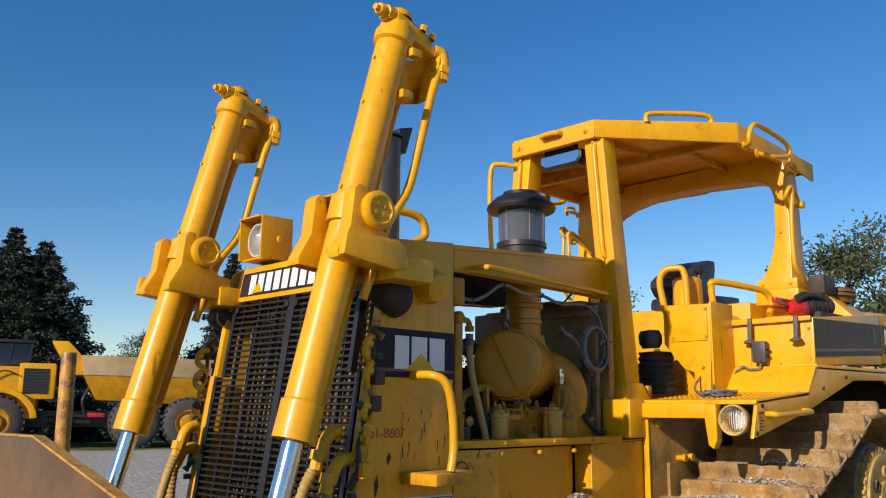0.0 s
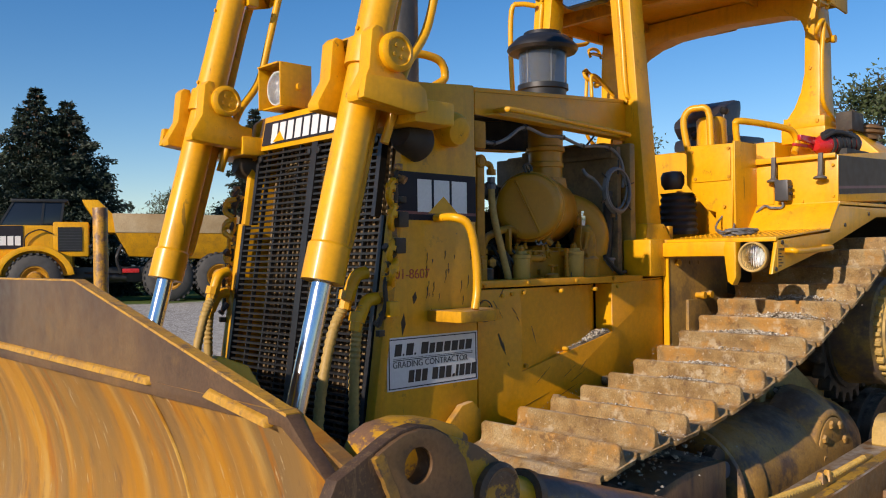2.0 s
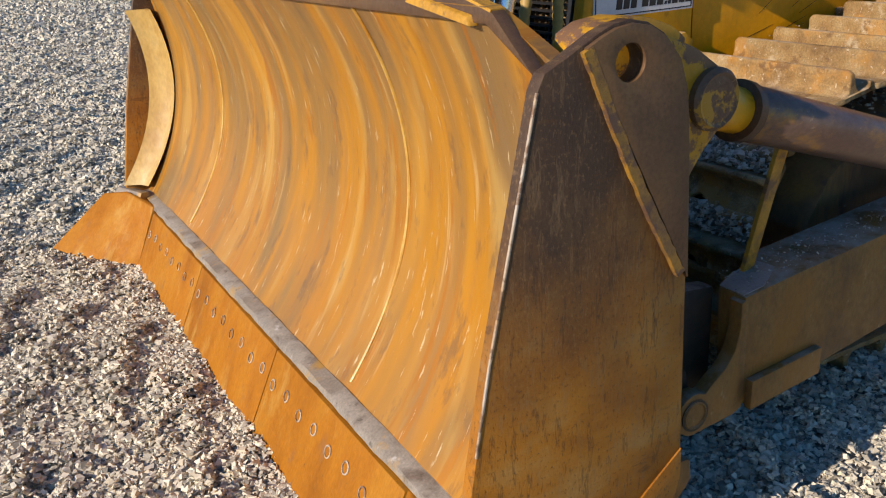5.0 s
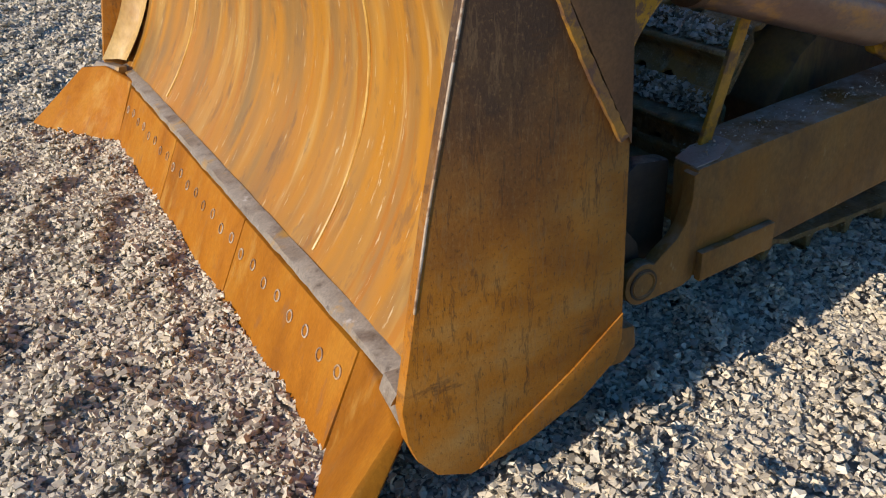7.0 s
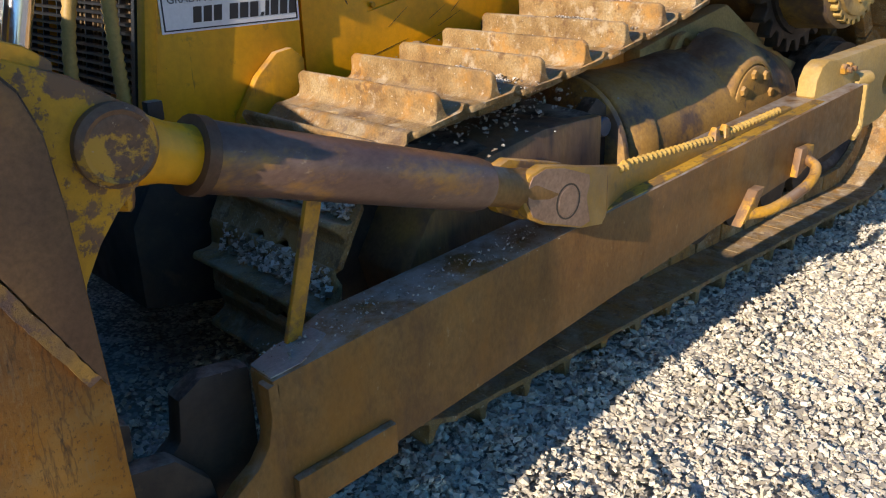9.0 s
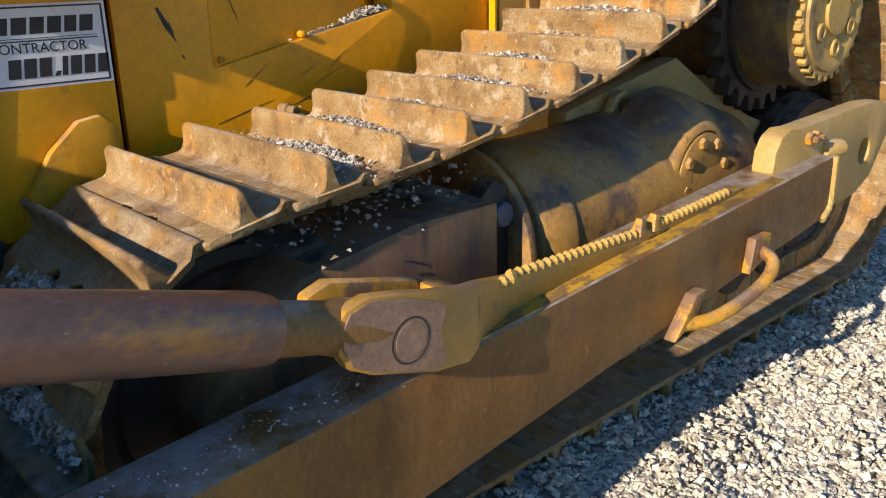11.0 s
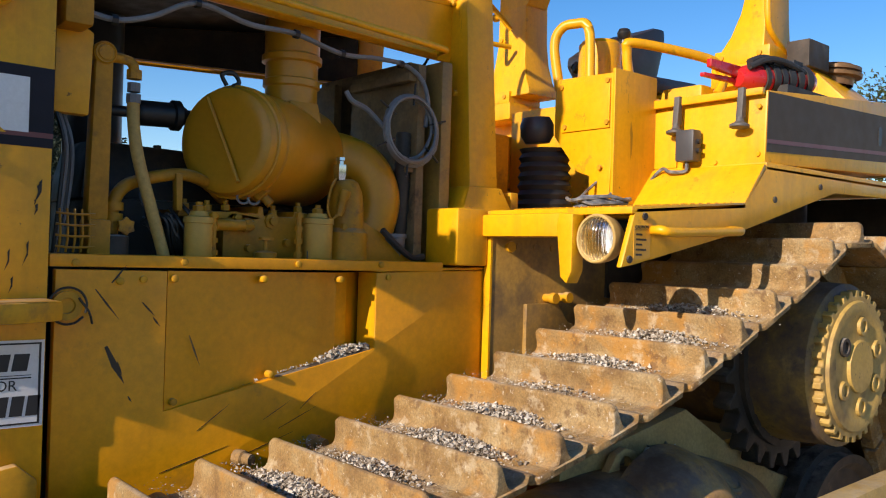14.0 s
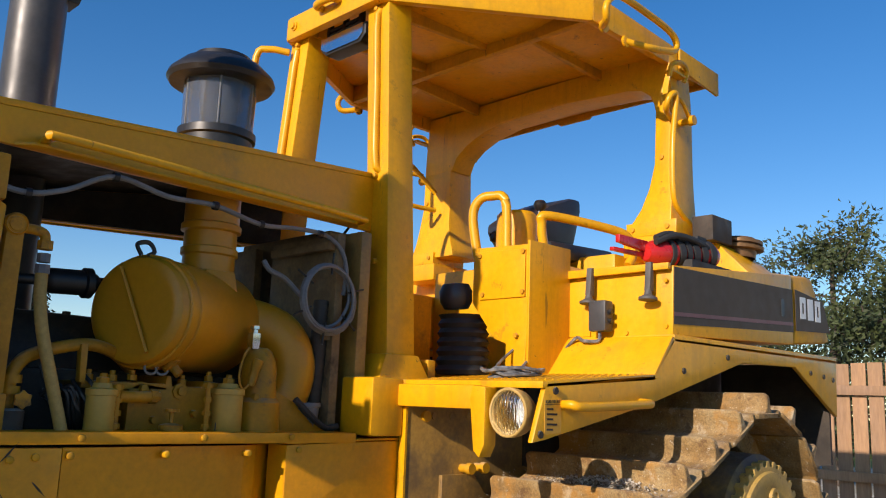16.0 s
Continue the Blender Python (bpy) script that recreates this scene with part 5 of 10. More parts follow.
# main frame and belly between the tracks
bm = B()
box(bm, (0.35, -0.56, 0.40), (4.4, 0.56, 1.02))
main_frame = part("main_frame", bm, paint_dirty, dozer, "grimy yellow main case", bevel=0.02)
# unseen dark block added under the nose to darken the gap behind the blade
bm = B()
slab(bm, [(0.22, 0.42), (0.55, 0.36), (0.62, 0.60), (0.56, 0.90), (0.34, 0.90), (0.22, 0.70)], -0.60, 0.60, "y")
part("crankcase_guard", bm, dark, main_frame, bevel=0.02)
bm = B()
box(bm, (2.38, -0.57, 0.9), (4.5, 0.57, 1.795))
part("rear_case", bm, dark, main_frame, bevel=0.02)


# ---- radiator guard, grille, hood ----
def build_guard():
    bm = B()
    for s in (-1, 1):
        slab(bm, [(0.32, 0.88), (0.905, 0.88), (0.905, 2.50), (0.575, 2.472), (0.535, 2.44), (0.352, 1.217)], s * 0.585, s * 0.545, "y")
    hull8(bm, [(0.56, -0.546, 2.43), (0.56, 0.546, 2.43), (0.905, 0.546, 2.46), (0.905, -0.546, 2.46)], [(0.575, -0.546, 2.472), (0.575, 0.546, 2.472), (0.905, 0.546, 2.50), (0.905, -0.546, 2.50)])
    box(bm, (0.33, -0.546, 0.88), (0.90, 0.546, 0.98))
    g = part("radiator_guard", bm, paint, dozer, "scuffed yellow radiator guard with black scratches", bevel=0.01)
    bm = B()
    hull8(bm, [(0.50, -0.54, 0.98), (0.50, 0.54, 0.98), (0.62, 0.54, 0.98), (0.62, -0.54, 0.98)], [(0.66, -0.54, 2.42), (0.66, 0.54, 2.42), (0.74, 0.54, 2.42), (0.74, -0.54, 2.42)])
    part("radiator_core", bm, radiator, g, "dusty radiator core")
    for k in range(26):
        bm = B()
        y = -0.50 + 1.0 * k / 25
        hull8(bm, [(0.475, y - 0.008, 0.99), (0.475, y + 0.008, 0.99), (0.50, y + 0.008, 0.99), (0.50, y - 0.008, 0.99)],
              [(0.64, y - 0.008, 2.40), (0.64, y + 0.008, 2.40), (0.665, y + 0.008, 2.40), (0.665, y - 0.008, 2.40)])
        part("core_fin", bm, radiator, g)
    # front yellow edge posts and the badge plate
    lean = (0.524 - 0.352) / (2.389 - 1.217)
    fx = lambda z: 0.352 + lean * (z - 1.217)
    for s in (-1, 1):
        bm = B()
        hull8(bm, [(fx(0.9) - 0.01, s * 0.545, 0.9), (fx(0.9) - 0.01, s * 0.60, 0.9), (fx(0.9) + 0.03, s * 0.60, 0.9), (fx(0.9) + 0.03, s * 0.545, 0.9)],
              [(fx(1.95) - 0.01, s * 0.545, 1.95), (fx(1.95) - 0.01, s * 0.60, 1.95), (fx(1.95) + 0.03, s * 0.60, 1.95), (fx(1.95) + 0.03, s * 0.545, 1.95)])
        part("guard_edge", bm, paint_dirty, g, bevel=0.008)
        for z in (1.05, 1.58, 1.82, 1.92):
            bm = B()
            c = Vector((fx(z) - 0.02, s * 0.60, z))
            box(bm, (c.x, min(c.y, c.y + s * 0.04), c.z - 0.03), (c.x + 0.05, max(c.y, c.y + s * 0.04), c.z + 0.03))
            part("hinge_block", bm, dark if z != 1.58 else paint, g, bevel=0.006)
    bm = B()
    hull8(bm, [(fx(2.29) - 0.012, -0.50, 2.29), (fx(2.29) - 0.012, 0.50, 2.29), (fx(2.29) + 0.06, 0.50, 2.29), (fx(2.29) + 0.06, -0.50, 2.29)],
          [(fx(2.45) - 0.012, -0.47, 2.455), (fx(2.45) - 0.012, 0.47, 2.455), (fx(2.45) + 0.06, 0.47, 2.47), (fx(2.45) + 0.06, -0.47, 2.47)])
    head = part("header_panel", bm, paint, g, "yellow header panel", bevel=0.012)
    def on_header(y, z, out=0.0):
        return (fx(z) - 0.014 - out, y, z)
    bm = B()
    hull8(bm, [on_header(0.44, 2.315), on_header(-0.44, 2.315), on_header(-0.43, 2.425), on_header(0.43, 2.425)],
          [on_header(0.44, 2.315, 0.003), on_header(-0.44, 2.315, 0.003), on_header(-0.43, 2.425, 0.003), on_header(0.43, 2.425, 0.003)])
    part("badge_plate", bm, decal_black, head, "black badge plate with white blocks")
    y = 0.36
    for k in range(11):
        bm = B()
        w = 0.048
        hull8(bm, [on_header(y, 2.325 - (0.006 if k == 0 else 0), 0.003), on_header(y - w, 2.325, 0.003), on_header(y - w, 2.413, 0.003), on_header(y, 2.413, 0.003)],
              [on_header(y, 2.325, 0.005), on_header(y - w, 2.325, 0.005), on_header(y - w, 2.413, 0.005), on_header(y, 2.413, 0.005)])
        y -= 0.066
        part("block_mark", bm, white, head, "white block mark")
    bm = B()
    tri = [on_header(0.335, 2.325, 0.005), on_header(0.245, 2.325, 0.005), on_header(0.29, 2.372, 0.005)]
    tri2 = [on_header(0.335, 2.325, 0.007), on_header(0.245, 2.325, 0.007), on_header(0.29, 2.372, 0.007)]
    hull8(bm, tri, tri2)
    part("badge_triangle", bm, paint, head)
    # grille
    gr = new("grille")
    gr.parent = dozer
    tagged(gr, "black barred radiator grille in two leaves")
    bar = None
    n = 50
    for k in range(n):
        z = 0.97 + 1.30 * k / (n - 1)
        half = 0.535 if z < 1.93 else 0.475
        for a, e in ((-half, -0.012), (0.012, half)):
            if bar is None or bar["half"] != half:
                bm = B()
                box(bm, (-0.004, 0.0, -0.0045), (0.016, half - 0.012, 0.0045))
                bar = part("bar", bm, black, gr)
                bar["half"] = half
                bar.matrix_local = pose(fx(z) - 0.004, a, z)
            else:
                share(bar, "bar", pose(fx(z) - 0.004, a, z), gr)
    for y, w, z0, z1 in ((0.0, 0.022, 0.95, 2.29), (-0.525, 0.012, 0.95, 1.94), (0.525, 0.012, 0.95, 1.94), (-0.465, 0.012, 1.94, 2.29), (0.465, 0.012, 1.94, 2.29),
                         (-0.27, 0.006, 0.95, 2.29), (0.27, 0.006, 0.95, 2.29), (-0.13, 0.004, 0.95, 2.29), (0.13, 0.004, 0.95, 2.29), (-0.40, 0.004, 0.95, 2.29), (0.40, 0.004, 0.95, 2.29)):
        bm = B()
        o = 0.012 if w > 0.01 else 0.0
        hull8(bm, [(fx(z0) - o, y - w, z0), (fx(z0) - o, y + w, z0), (fx(z0) + 0.02, y + w, z0), (fx(z0) + 0.02, y - w, z0)],
              [(fx(z1) - o, y - w, z1), (fx(z1) - o, y + w, z1), (fx(z1) + 0.02, y + w, z1), (fx(z1) + 0.02, y - w, z1)])
        part("upright", bm, black, gr)
    for y in (-0.035, 0.035, -0.44, 0.44):
        bm = B()
        c = Vector((fx(2.25) - 0.006, y, 2.25))
        lathe(bm, c, c - Vector((1, 0, 0)), [(0, 0.016), (0.012, 0.015), (0.014, 0.008), (0.014, 0)], 10)
        part("bolt", bm, black, gr)
    # decal on the side, with block marks
    for s in (-1, 1):
        yb = s * 0.5855
        bm = B()
        slab(bm, [(0.452, 1.922), (0.903, 1.922), (0.903, 2.112), (0.476, 2.112)], yb, yb + s * 0.0012, "y")
        dp = part("side_decal", bm, decal_black, g, "black side decal with white blocks and a red line")
        bm = B()
        slab(bm, [(0.454, 1.945), (0.903, 1.945), (0.903, 1.957), (0.456, 1.957)], yb + s * 0.0012, yb + s * 0.002, "y")
        part("red_line", bm, strip_red, dp)
        x = 0.575
        for w in (0.075, 0.085, 0.085):
            bm = B()
            slab(bm, [(x, 1.955), (x + w, 1.955), (x + w, 2.085), (x, 2.085)], yb + s * 0.002, yb + s * 0.003, "y")
            part("block_mark", bm, white, dp)
            x += w + 0.014
        bm = B()
        slab(bm, [(0.63, 1.95), (0.80, 1.95), (0.715, 2.02)], yb + s * 0.003, yb + s * 0.004, "y")
        part("triangle_mark", bm, paint, dp)
    # contractor sign: a name and a number stay plain bars
    yb = -0.5855
    bm = B()
    slab(bm, [(0.411, 1.262), (0.900, 1.262), (0.900, 1.466), (0.411, 1.466)], yb, yb - 0.003, "y")
    sg = part("side_sign", bm, white, g, "white sign with black border and lettering")
    bm = B()
    for a, e in (((0.418, 1.268), (0.893, 1.272)), ((0.418, 1.456), (0.893, 1.460)), ((0.418, 1.272), (0.423, 1.456)), ((0.888, 1.272), (0.893, 1.456)), ((0.440, 1.376), (0.872, 1.379)), ((0.440, 1.383), (0.872, 1.3845))):
        slab(bm, [a, (e[0], a[1]), e, (a[0], e[1])], yb - 0.003, yb - 0.004, "y")
    part("border", bm, ink, sg)
    x = 0.446
    for w, h in ((0.034, 0.046), (0.008, 0.008), (0.036, 0.046), (0.008, 0.008), (0.0, 0), (0.036, 0.046), (0.028, 0.04), (0.036, 0.04), (0.034, 0.04), (0.034, 0.04), (0.03, 0.04), (0.034, 0.04)):
        if w:
            bm = B()
            slab(bm, [(x, 1.394), (x + w, 1.394), (x + w + h * 0.16, 1.394 + h), (x + h * 0.16, 1.394 + h)], yb - 0.003, yb - 0.004, "y")
            part("name_bar", bm, ink, sg)
        x += w + 0.008 if w else 0.018
    x = 0.515
    for w in (0.028, 0.028, 0.028, 0.0, 0.03, 0.03, 0.03, 0.012, 0.014, 0.028, 0.028, 0.028):
        if w:
            bm = B()
            slab(bm, [(x, 1.288), (x + w, 1.288), (x + w + 0.006, 1.335 if w != 0.012 else 1.300), (x + 0.006, 1.335 if w != 0.012 else 1.300)], yb - 0.003, yb - 0.004, "y")
            part("number_bar", bm, ink, sg)
        x += w + 0.007 if w else 0.02
    text_mesh("lettering", "GRADING CONTRACTOR", 0.0345, pose(0.437, yb - 0.0035, 1.349, 90, 0, 0), ink, sg)
    text_mesh("unit_stencil", "01-8607", 0.055, pose(0.455, yb - 0.0005, 1.692, 90, 0, 0), red_ink, g)
    # scratches
    rng = random.Random(11)
    for k in range(22):
        x, z = rng.uniform(0.60, 0.88), rng.uniform(1.56, 1.84)
        l, w = rng.uniform(0.012, 0.05), rng.uniform(0.0015, 0.004)
        bm = B()
        slab(bm, [(x - w, z), (x - w * 0.3, z - l * 0.4), (x - 0.2 * l, z - l), (x + w * 0.8, z - l * 0.5), (x + w, z + 0.2 * l)], yb, yb - 0.0008, "y")
        part("scratch", bm, scuff, g)
    for x, z, l in ((0.50, 1.56, 0.09), (0.455, 1.60, 0.04), (0.56, 1.64, 0.05), (0.47, 1.82, 0.03)):
        bm = B()
        slab(bm, [(x, z), (x + 0.008, z - l * 0.5), (x - 0.01, z - l), (x - 0.016, z - l * 0.4)], yb, yb - 0.0008, "y")
        part("scratch", bm, scuff, g)
    bm = B()
    slab(bm, [(0.555, 2.40), (0.60, 2.41), (0.628, 2.36), (0.625, 2.29), (0.60, 2.245), (0.575, 2.23), (0.56, 2.17), (0.545, 2.15), (0.528, 2.19), (0.525, 2.29), (0.535, 2.36)], yb, yb - 0.0015, "y")
    part("grease_patch", bm, scuff, g, "black greasy patch")
    # step with its handle
    bm = B()
    slab(bm, [(0.62, -0.586), (0.90, -0.586), (0.90, -0.72), (0.80, -0.78), (0.62, -0.78)], 1.52, 1.565, "z")
    st = part("step", bm, paint_dirty, g, "muddy yellow step plate", bevel=0.006)
    bm = B()
    tube(bm, [(0.66, -0.60, 1.93), (0.665, -0.70, 1.93), (0.70, -0.745, 1.90), (0.725, -0.755, 1.80), (0.73, -0.76, 1.66), (0.71, -0.765, 1.57)], 0.017, 12, 5)
    part("grab_handle", bm, paint, st, "bent yellow grab handle")
    # domed boss and hinge plate low on the side
    bm = B()
    lathe(bm, (0.74, -0.586, 2.30), (0.74, -0.70, 2.27), [(0, 0.075), (0.05, 0.07), (0.08, 0.055), (0.085, 0.04), (0.085, 0)], 18)
    part("boss", bm, paint, g, "yellow welded boss")
    bm = B()
    slab(bm, [(0.60, 0.86), (0.62, 0.98), (0.70, 1.10), (0.78, 1.17), (0.84, 1.18), (0.885, 1.14), (0.89, 0.86)], -0.586, -0.62, "y")
    part("ear_plate", bm, paint_dirty, g, bevel=0.006)
    # cap and handle on top
    bm = B()
    lathe(bm, (0.72, -0.30, 2.47), (0.72, -0.30, 2.7), [(0, 0.075), (0.03, 0.075), (0.035, 0.06), (0.06, 0.05), (0.065, 0)], 20)
    part("filler_cap", bm, red, g, "faded red filler cap")
    bm = B()
    tube(bm, [(0.66, -0.40, 2.50), (0.64, -0.40, 2.60), (0.72, -0.42, 2.635), (0.84, -0.44, 2.62), (0.87, -0.44, 2.55), (0.80, -0.44, 2.50)], 0.018, 10)
    part("lifting_handle", bm, paint, g)
    return g


guard = build_guard()


def build_lamp(s):
    bm = B()
    y0, y1 = (0.20, 0.39) if s > 0 else (-0.39, -0.20)
    w = 0.008
    box(bm, (0.45, y0, 2.475), (0.62, y0 + w, 2.675)), box(bm, (0.45, y1 - w, 2.475), (0.62, y1, 2.675))
    box(bm, (0.44, y0 + w, 2.667), (0.62, y1 - w, 2.675)), box(bm, (0.47, y0 + w, 2.475), (0.62, y1 - w, 2.483)), box(bm, (0.612, y0 + w, 2.483), (0.62, y1 - w, 2.667))
    lamp = part("headlamp", bm, paint, dozer, "yellow sheet-steel headlamp box", bevel=0.002)
    c = Vector((0.50, (y0 + y1) / 2, 2.57))
    bm = B()
    lathe(bm, c, c - Vector((1, 0, 0)), [(-0.09, 0), (-0.08, 0.04), (-0.03, 0.075), (0.0, 0.08), (0.012, 0.08), (0.012, 0.074), (0.0, 0.074), (-0.06, 0.035), (-0.07, 0)], 24)
    part("reflector", bm, reflector, lamp)
    bm = B()
    lathe(bm, c, c - Vector((1, 0, 0)), [(0.006, 0.074), (0.022, 0.05), (0.026, 0), ], 24)
    part("lens", bm, lens_glass, lamp, "clear lamp lens")
    bm = B()
    lathe(bm, (0.55, y0, 2.57), (0.55, y0 - 0.03, 2.57), [(0, 0.018), (0.012, 0.016), (0.014, 0)], 10)
    part("bolt", bm, paint, lamp)


build_lamp(1), build_lamp(-1)


def build_cylinder(s):
    ax = lambda z: 0.185 + 0.262 * (z - 2.04)
    P = lambda z, y=0.62: Vector((ax(z), s * y, z))
    d = (P(3.3) - P(1.7)).normalized()
    bm = B()
    lathe(bm, P(1.69), P(3.3), [(0, 0.04), (0, 0.077), (0.13, 0.077), (0.14, 0.068), (1.62, 0.068), (1.62, 0)], 32)
    cy = part("lift_cylinder", bm, paint, dozer, "long yellow hydraulic lift cylinder, partly extended")
    bm = B()
    rod(bm, P(1.10), P(1.70), 0.037, n=28)
    part("piston_rod", bm, chrome, cy, "chromed piston rod")
    bm = B()
    lathe(bm, P(1.12) - Vector((0, 0.09 * s, 0)), P(1.12) + Vector((0, 0.09 * s, 0)), [(0, 0), (0, 0.08), (0.18, 0.08), (0.18, 0)], 20)
    part("rod_eye", bm, dark, cy)
    # head block and valve
    bm = B()
    lathe(bm, P(3.25), P(3.6), [(0, 0.068), (0.01, 0.082), (0.055, 0.082), (0.062, 0.072), (0.09, 0.07), (0.115, 0.05), (0.12, 0)], 28)
    hd = part("cylinder_head", bm, paint, cy, "yellow cast cylinder head")
    bm = B()
    c = P(3.33)
    hull8(bm, [(c.x - 0.055, c.y - 0.068, c.z - 0.02), (c.x - 0.055, c.y + 0.068, c.z - 0.02), (c.x + 0.185, c.y + 0.058, c.z - 0.085), (c.x + 0.185, c.y - 0.058, c.z - 0.085)],
          [(c.x - 0.03, c.y - 0.05, c.z + 0.075), (c.x - 0.03, c.y + 0.05, c.z + 0.075), (c.x + 0.165, c.y + 0.045, c.z + 0.005), (c.x + 0.165, c.y - 0.045, c.z + 0.005)])
    part("port_block", bm, paint, hd, bevel=0.022)
    bm = B()
    lathe(bm, c + Vector((0.01, 0, 0.05)), c + Vector((0.03, 0, 0.2)), [(0, 0.058), (0.02, 0.056), (0.036, 0.04), (0.042, 0.0)], 20)
    part("dome", bm, paint, hd)
    bm = B()
    o = c + Vector((-0.03, -0.012, 0.045))
    lathe(bm, o, o + Vector((-0.2, -0.03, 0.01)), [(0, 0.036), (0.05, 0.034), (0.052, 0.026), (0.085, 0.026), (0.09, 0.022), (0.09, 0)], 8)
    pg = part("relief_plug", bm, paint, hd)
    bm = B()
    lathe(bm, o + Vector((-0.088, -0.013, 0.004)), o + Vector((-0.2, -0.03, 0.01)), [(0, 0.014), (0.02, 0.014), (0.022, 0)], 6)
    part("nut", bm, paint, pg)
    for u, w in ((0.10, -0.05), (0.10, 0.05), (0.155, -0.045), (0.155, 0.045)):
        bm = B()
        o = c + Vector((u, w, 0.012 - 0.35 * (u - 0.1)))
        lathe(bm, o, o + Vector((0.05, 0, 0.14)), [(0, 0.016), (0.028, 0.016), (0.03, 0)], 6)
        part("bolt", bm, paint, hd)
    bm = B()
    o = c + Vector((0.175, -0.045, -0.05))
    tube(bm, [o, o + Vector((0.03, -0.012, -0.01)), o + Vector((0.035, -0.018, -0.05)), o + Vector((0.026, -0.018, -0.10))], 0.027, 12, 4)
    part("hose_elbow", bm, paint, hd, bevel=0)
    bm = B()
    lathe(bm, o + Vector((0.03, -0.018, -0.07)), o + Vector((0.02, -0.018, -0.2)), [(0, 0), (0, 0.034), (0.03, 0.034), (0.03, 0.028), (0.06, 0.028), (0.06, 0)], 6)
    part("union_nut", bm, paint, hd)
    bm = B()
    c = P(3.12)
    slab(bm, [(c.x + 0.075, 3.02), (c.x + 0.19, 3.05), (c.x + 0.235, 3.25), (c.x + 0.10, 3.22)], c.y + 0.012, c.y + 0.02, "y")
    hull8(bm, [(c.x + 0.19, c.y + 0.012, 3.05), (c.x + 0.196, c.y + 0.012, 3.05), (c.x + 0.196, c.y - 0.075, 3.06), (c.x + 0.19, c.y - 0.075, 3.06)],
          [(c.x + 0.235, c.y + 0.012, 3.25), (c.x + 0.241, c.y + 0.012, 3.25), (c.x + 0.246, c.y - 0.075, 3.26), (c.x + 0.24, c.y - 0.075, 3.26)])
    part("hose_guard", bm, paint, cy, bevel=0.002)
    for z in (3.22, 3.03):
        bm = B()
        c = P(z)
        box(bm, (c.x + 0.045, c.y - 0.085, z - 0.016), (c.x + 0.10, c.y - 0.045, z + 0.018))
        part("clip", bm, paint, cy, bevel=0.004)
    for z in (3.18, 2.98, 2.62):
        bm = B()
        c = P(z)
        lathe(bm, c + Vector((-0.066, 0, 0)), c + Vector((-0.2, 0, 0)), [(0, 0.008), (0.014, 0.008), (0.014, 0)], 6)
        part("stud", bm, paint, cy)
    # two lines down the back
    bm = B()
    tube(bm, [P(3.22) + Vector((0.222, -0.063, -0.01)), P(3.10) + Vector((0.215, -0.06, 0)), P(2.90) + Vector((0.22, -0.05, 0)), P(2.66) + Vector((0.22, -0.04, 0)), P(2.50) + Vector((0.15, -0.05, 0)), P(2.38) + Vector((0.13, -0.06, 0)), P(2.2) + Vector((0.13, -0.03, 0))], 0.018, 10)
    part("hydraulic_line", bm, paint, cy, "yellow painted hydraulic line")
    bm = B()
    tube(bm, [P(3.20) + Vector((0.14, 0.04, 0)), P(2.95) + Vector((0.12, 0.05, 0)), P(2.55) + Vector((0.12, 0.05, 0)), P(2.2) + Vector((0.12, 0.05, 0)), P(1.85) + Vector((0.11, 0.04, 0)), P(1.80) + Vector((0.08, 0.02, 0))], 0.020, 10)
    part("hydraulic_line", bm, paint_dirty, cy)
    # trunnion yoke
    bm = B()
    lathe(bm, P(2.47), P(2.9), [(0, 0.068), (0, 0.082), (0.10, 0.086), (0.105, 0.068)], 28)
    yk = part("yoke", bm, paint, cy, "heavy yellow trunnion yoke")
    for y0, y1 in ((0.70, 0.765), (0.46, 0.53)):
        bm = B()
        slab(bm, [(0.145, 2.345), (0.20, 2.44), (0.215, 2.58), (0.235, 2.60), (0.265, 2.595), (0.28, 2.50), (0.345, 2.45), (0.40, 2.41), (0.46, 2.40), (0.46, 2.31), (0.38, 2.30), (0.15, 2.32)], s * y0, s * y1, "y")
        part("side_plate", bm, paint, yk, bevel=0.008)
    bm = B()
    slab(bm, [(0.145, 2.325), (0.16, 2.41), (0.40, 2.41), (0.44, 2.385), (0.45, 2.31), (0.38, 2.295)], s * 0.765, s * 0.80, "y")
    part("yoke_block", bm, paint, yk, bevel=0.010)
    for yy, d in ((s * 0.765, s), (s * 0.46, -s)):
        bm = B()
        lathe(bm, (0.315, yy, 2.51), (0.315, yy + d * 0.1, 2.51), [(0, 0.072), (0.022, 0.072), (0.03, 0.064), (0.032, 0.052), (0.026, 0.048), (0.026, 0)], 26)
        cap = part("trunnion_cap", bm, paint, yk)
        for a in range(4):
            bm = B()
            c = Vector((0.315 + 0.024 * math.cos(a * 1.571 + 0.5), yy + d * 0.026, 2.51 + 0.024 * math.sin(a * 1.571 + 0.5)))
            lathe(bm, c, c + Vector((0, d, 0)), [(0, 0.009), (0.006, 0.008), (0.006, 0)], 6)
            part("bolt", bm, paint_dirty, cap)
    bm = B()
    box(bm, (0.40, min(s * 0.45, s * 0.78), 2.27), (0.60, max(s * 0.45, s * 0.78), 2.36))
    part("yoke_arm", bm, paint, yk, bevel=0.012)
    bm = B()
    lathe(bm, (0.46, s * 0.62, 2.25), (0.58, s * 0.60, 2.22), [(0, 0.0), (0, 0.05), (0.03, 0.065), (0.12, 0.075), (0.14, 0.06), (0.14, 0)], 20)
    part("pivot_boss", bm, dark, yk)
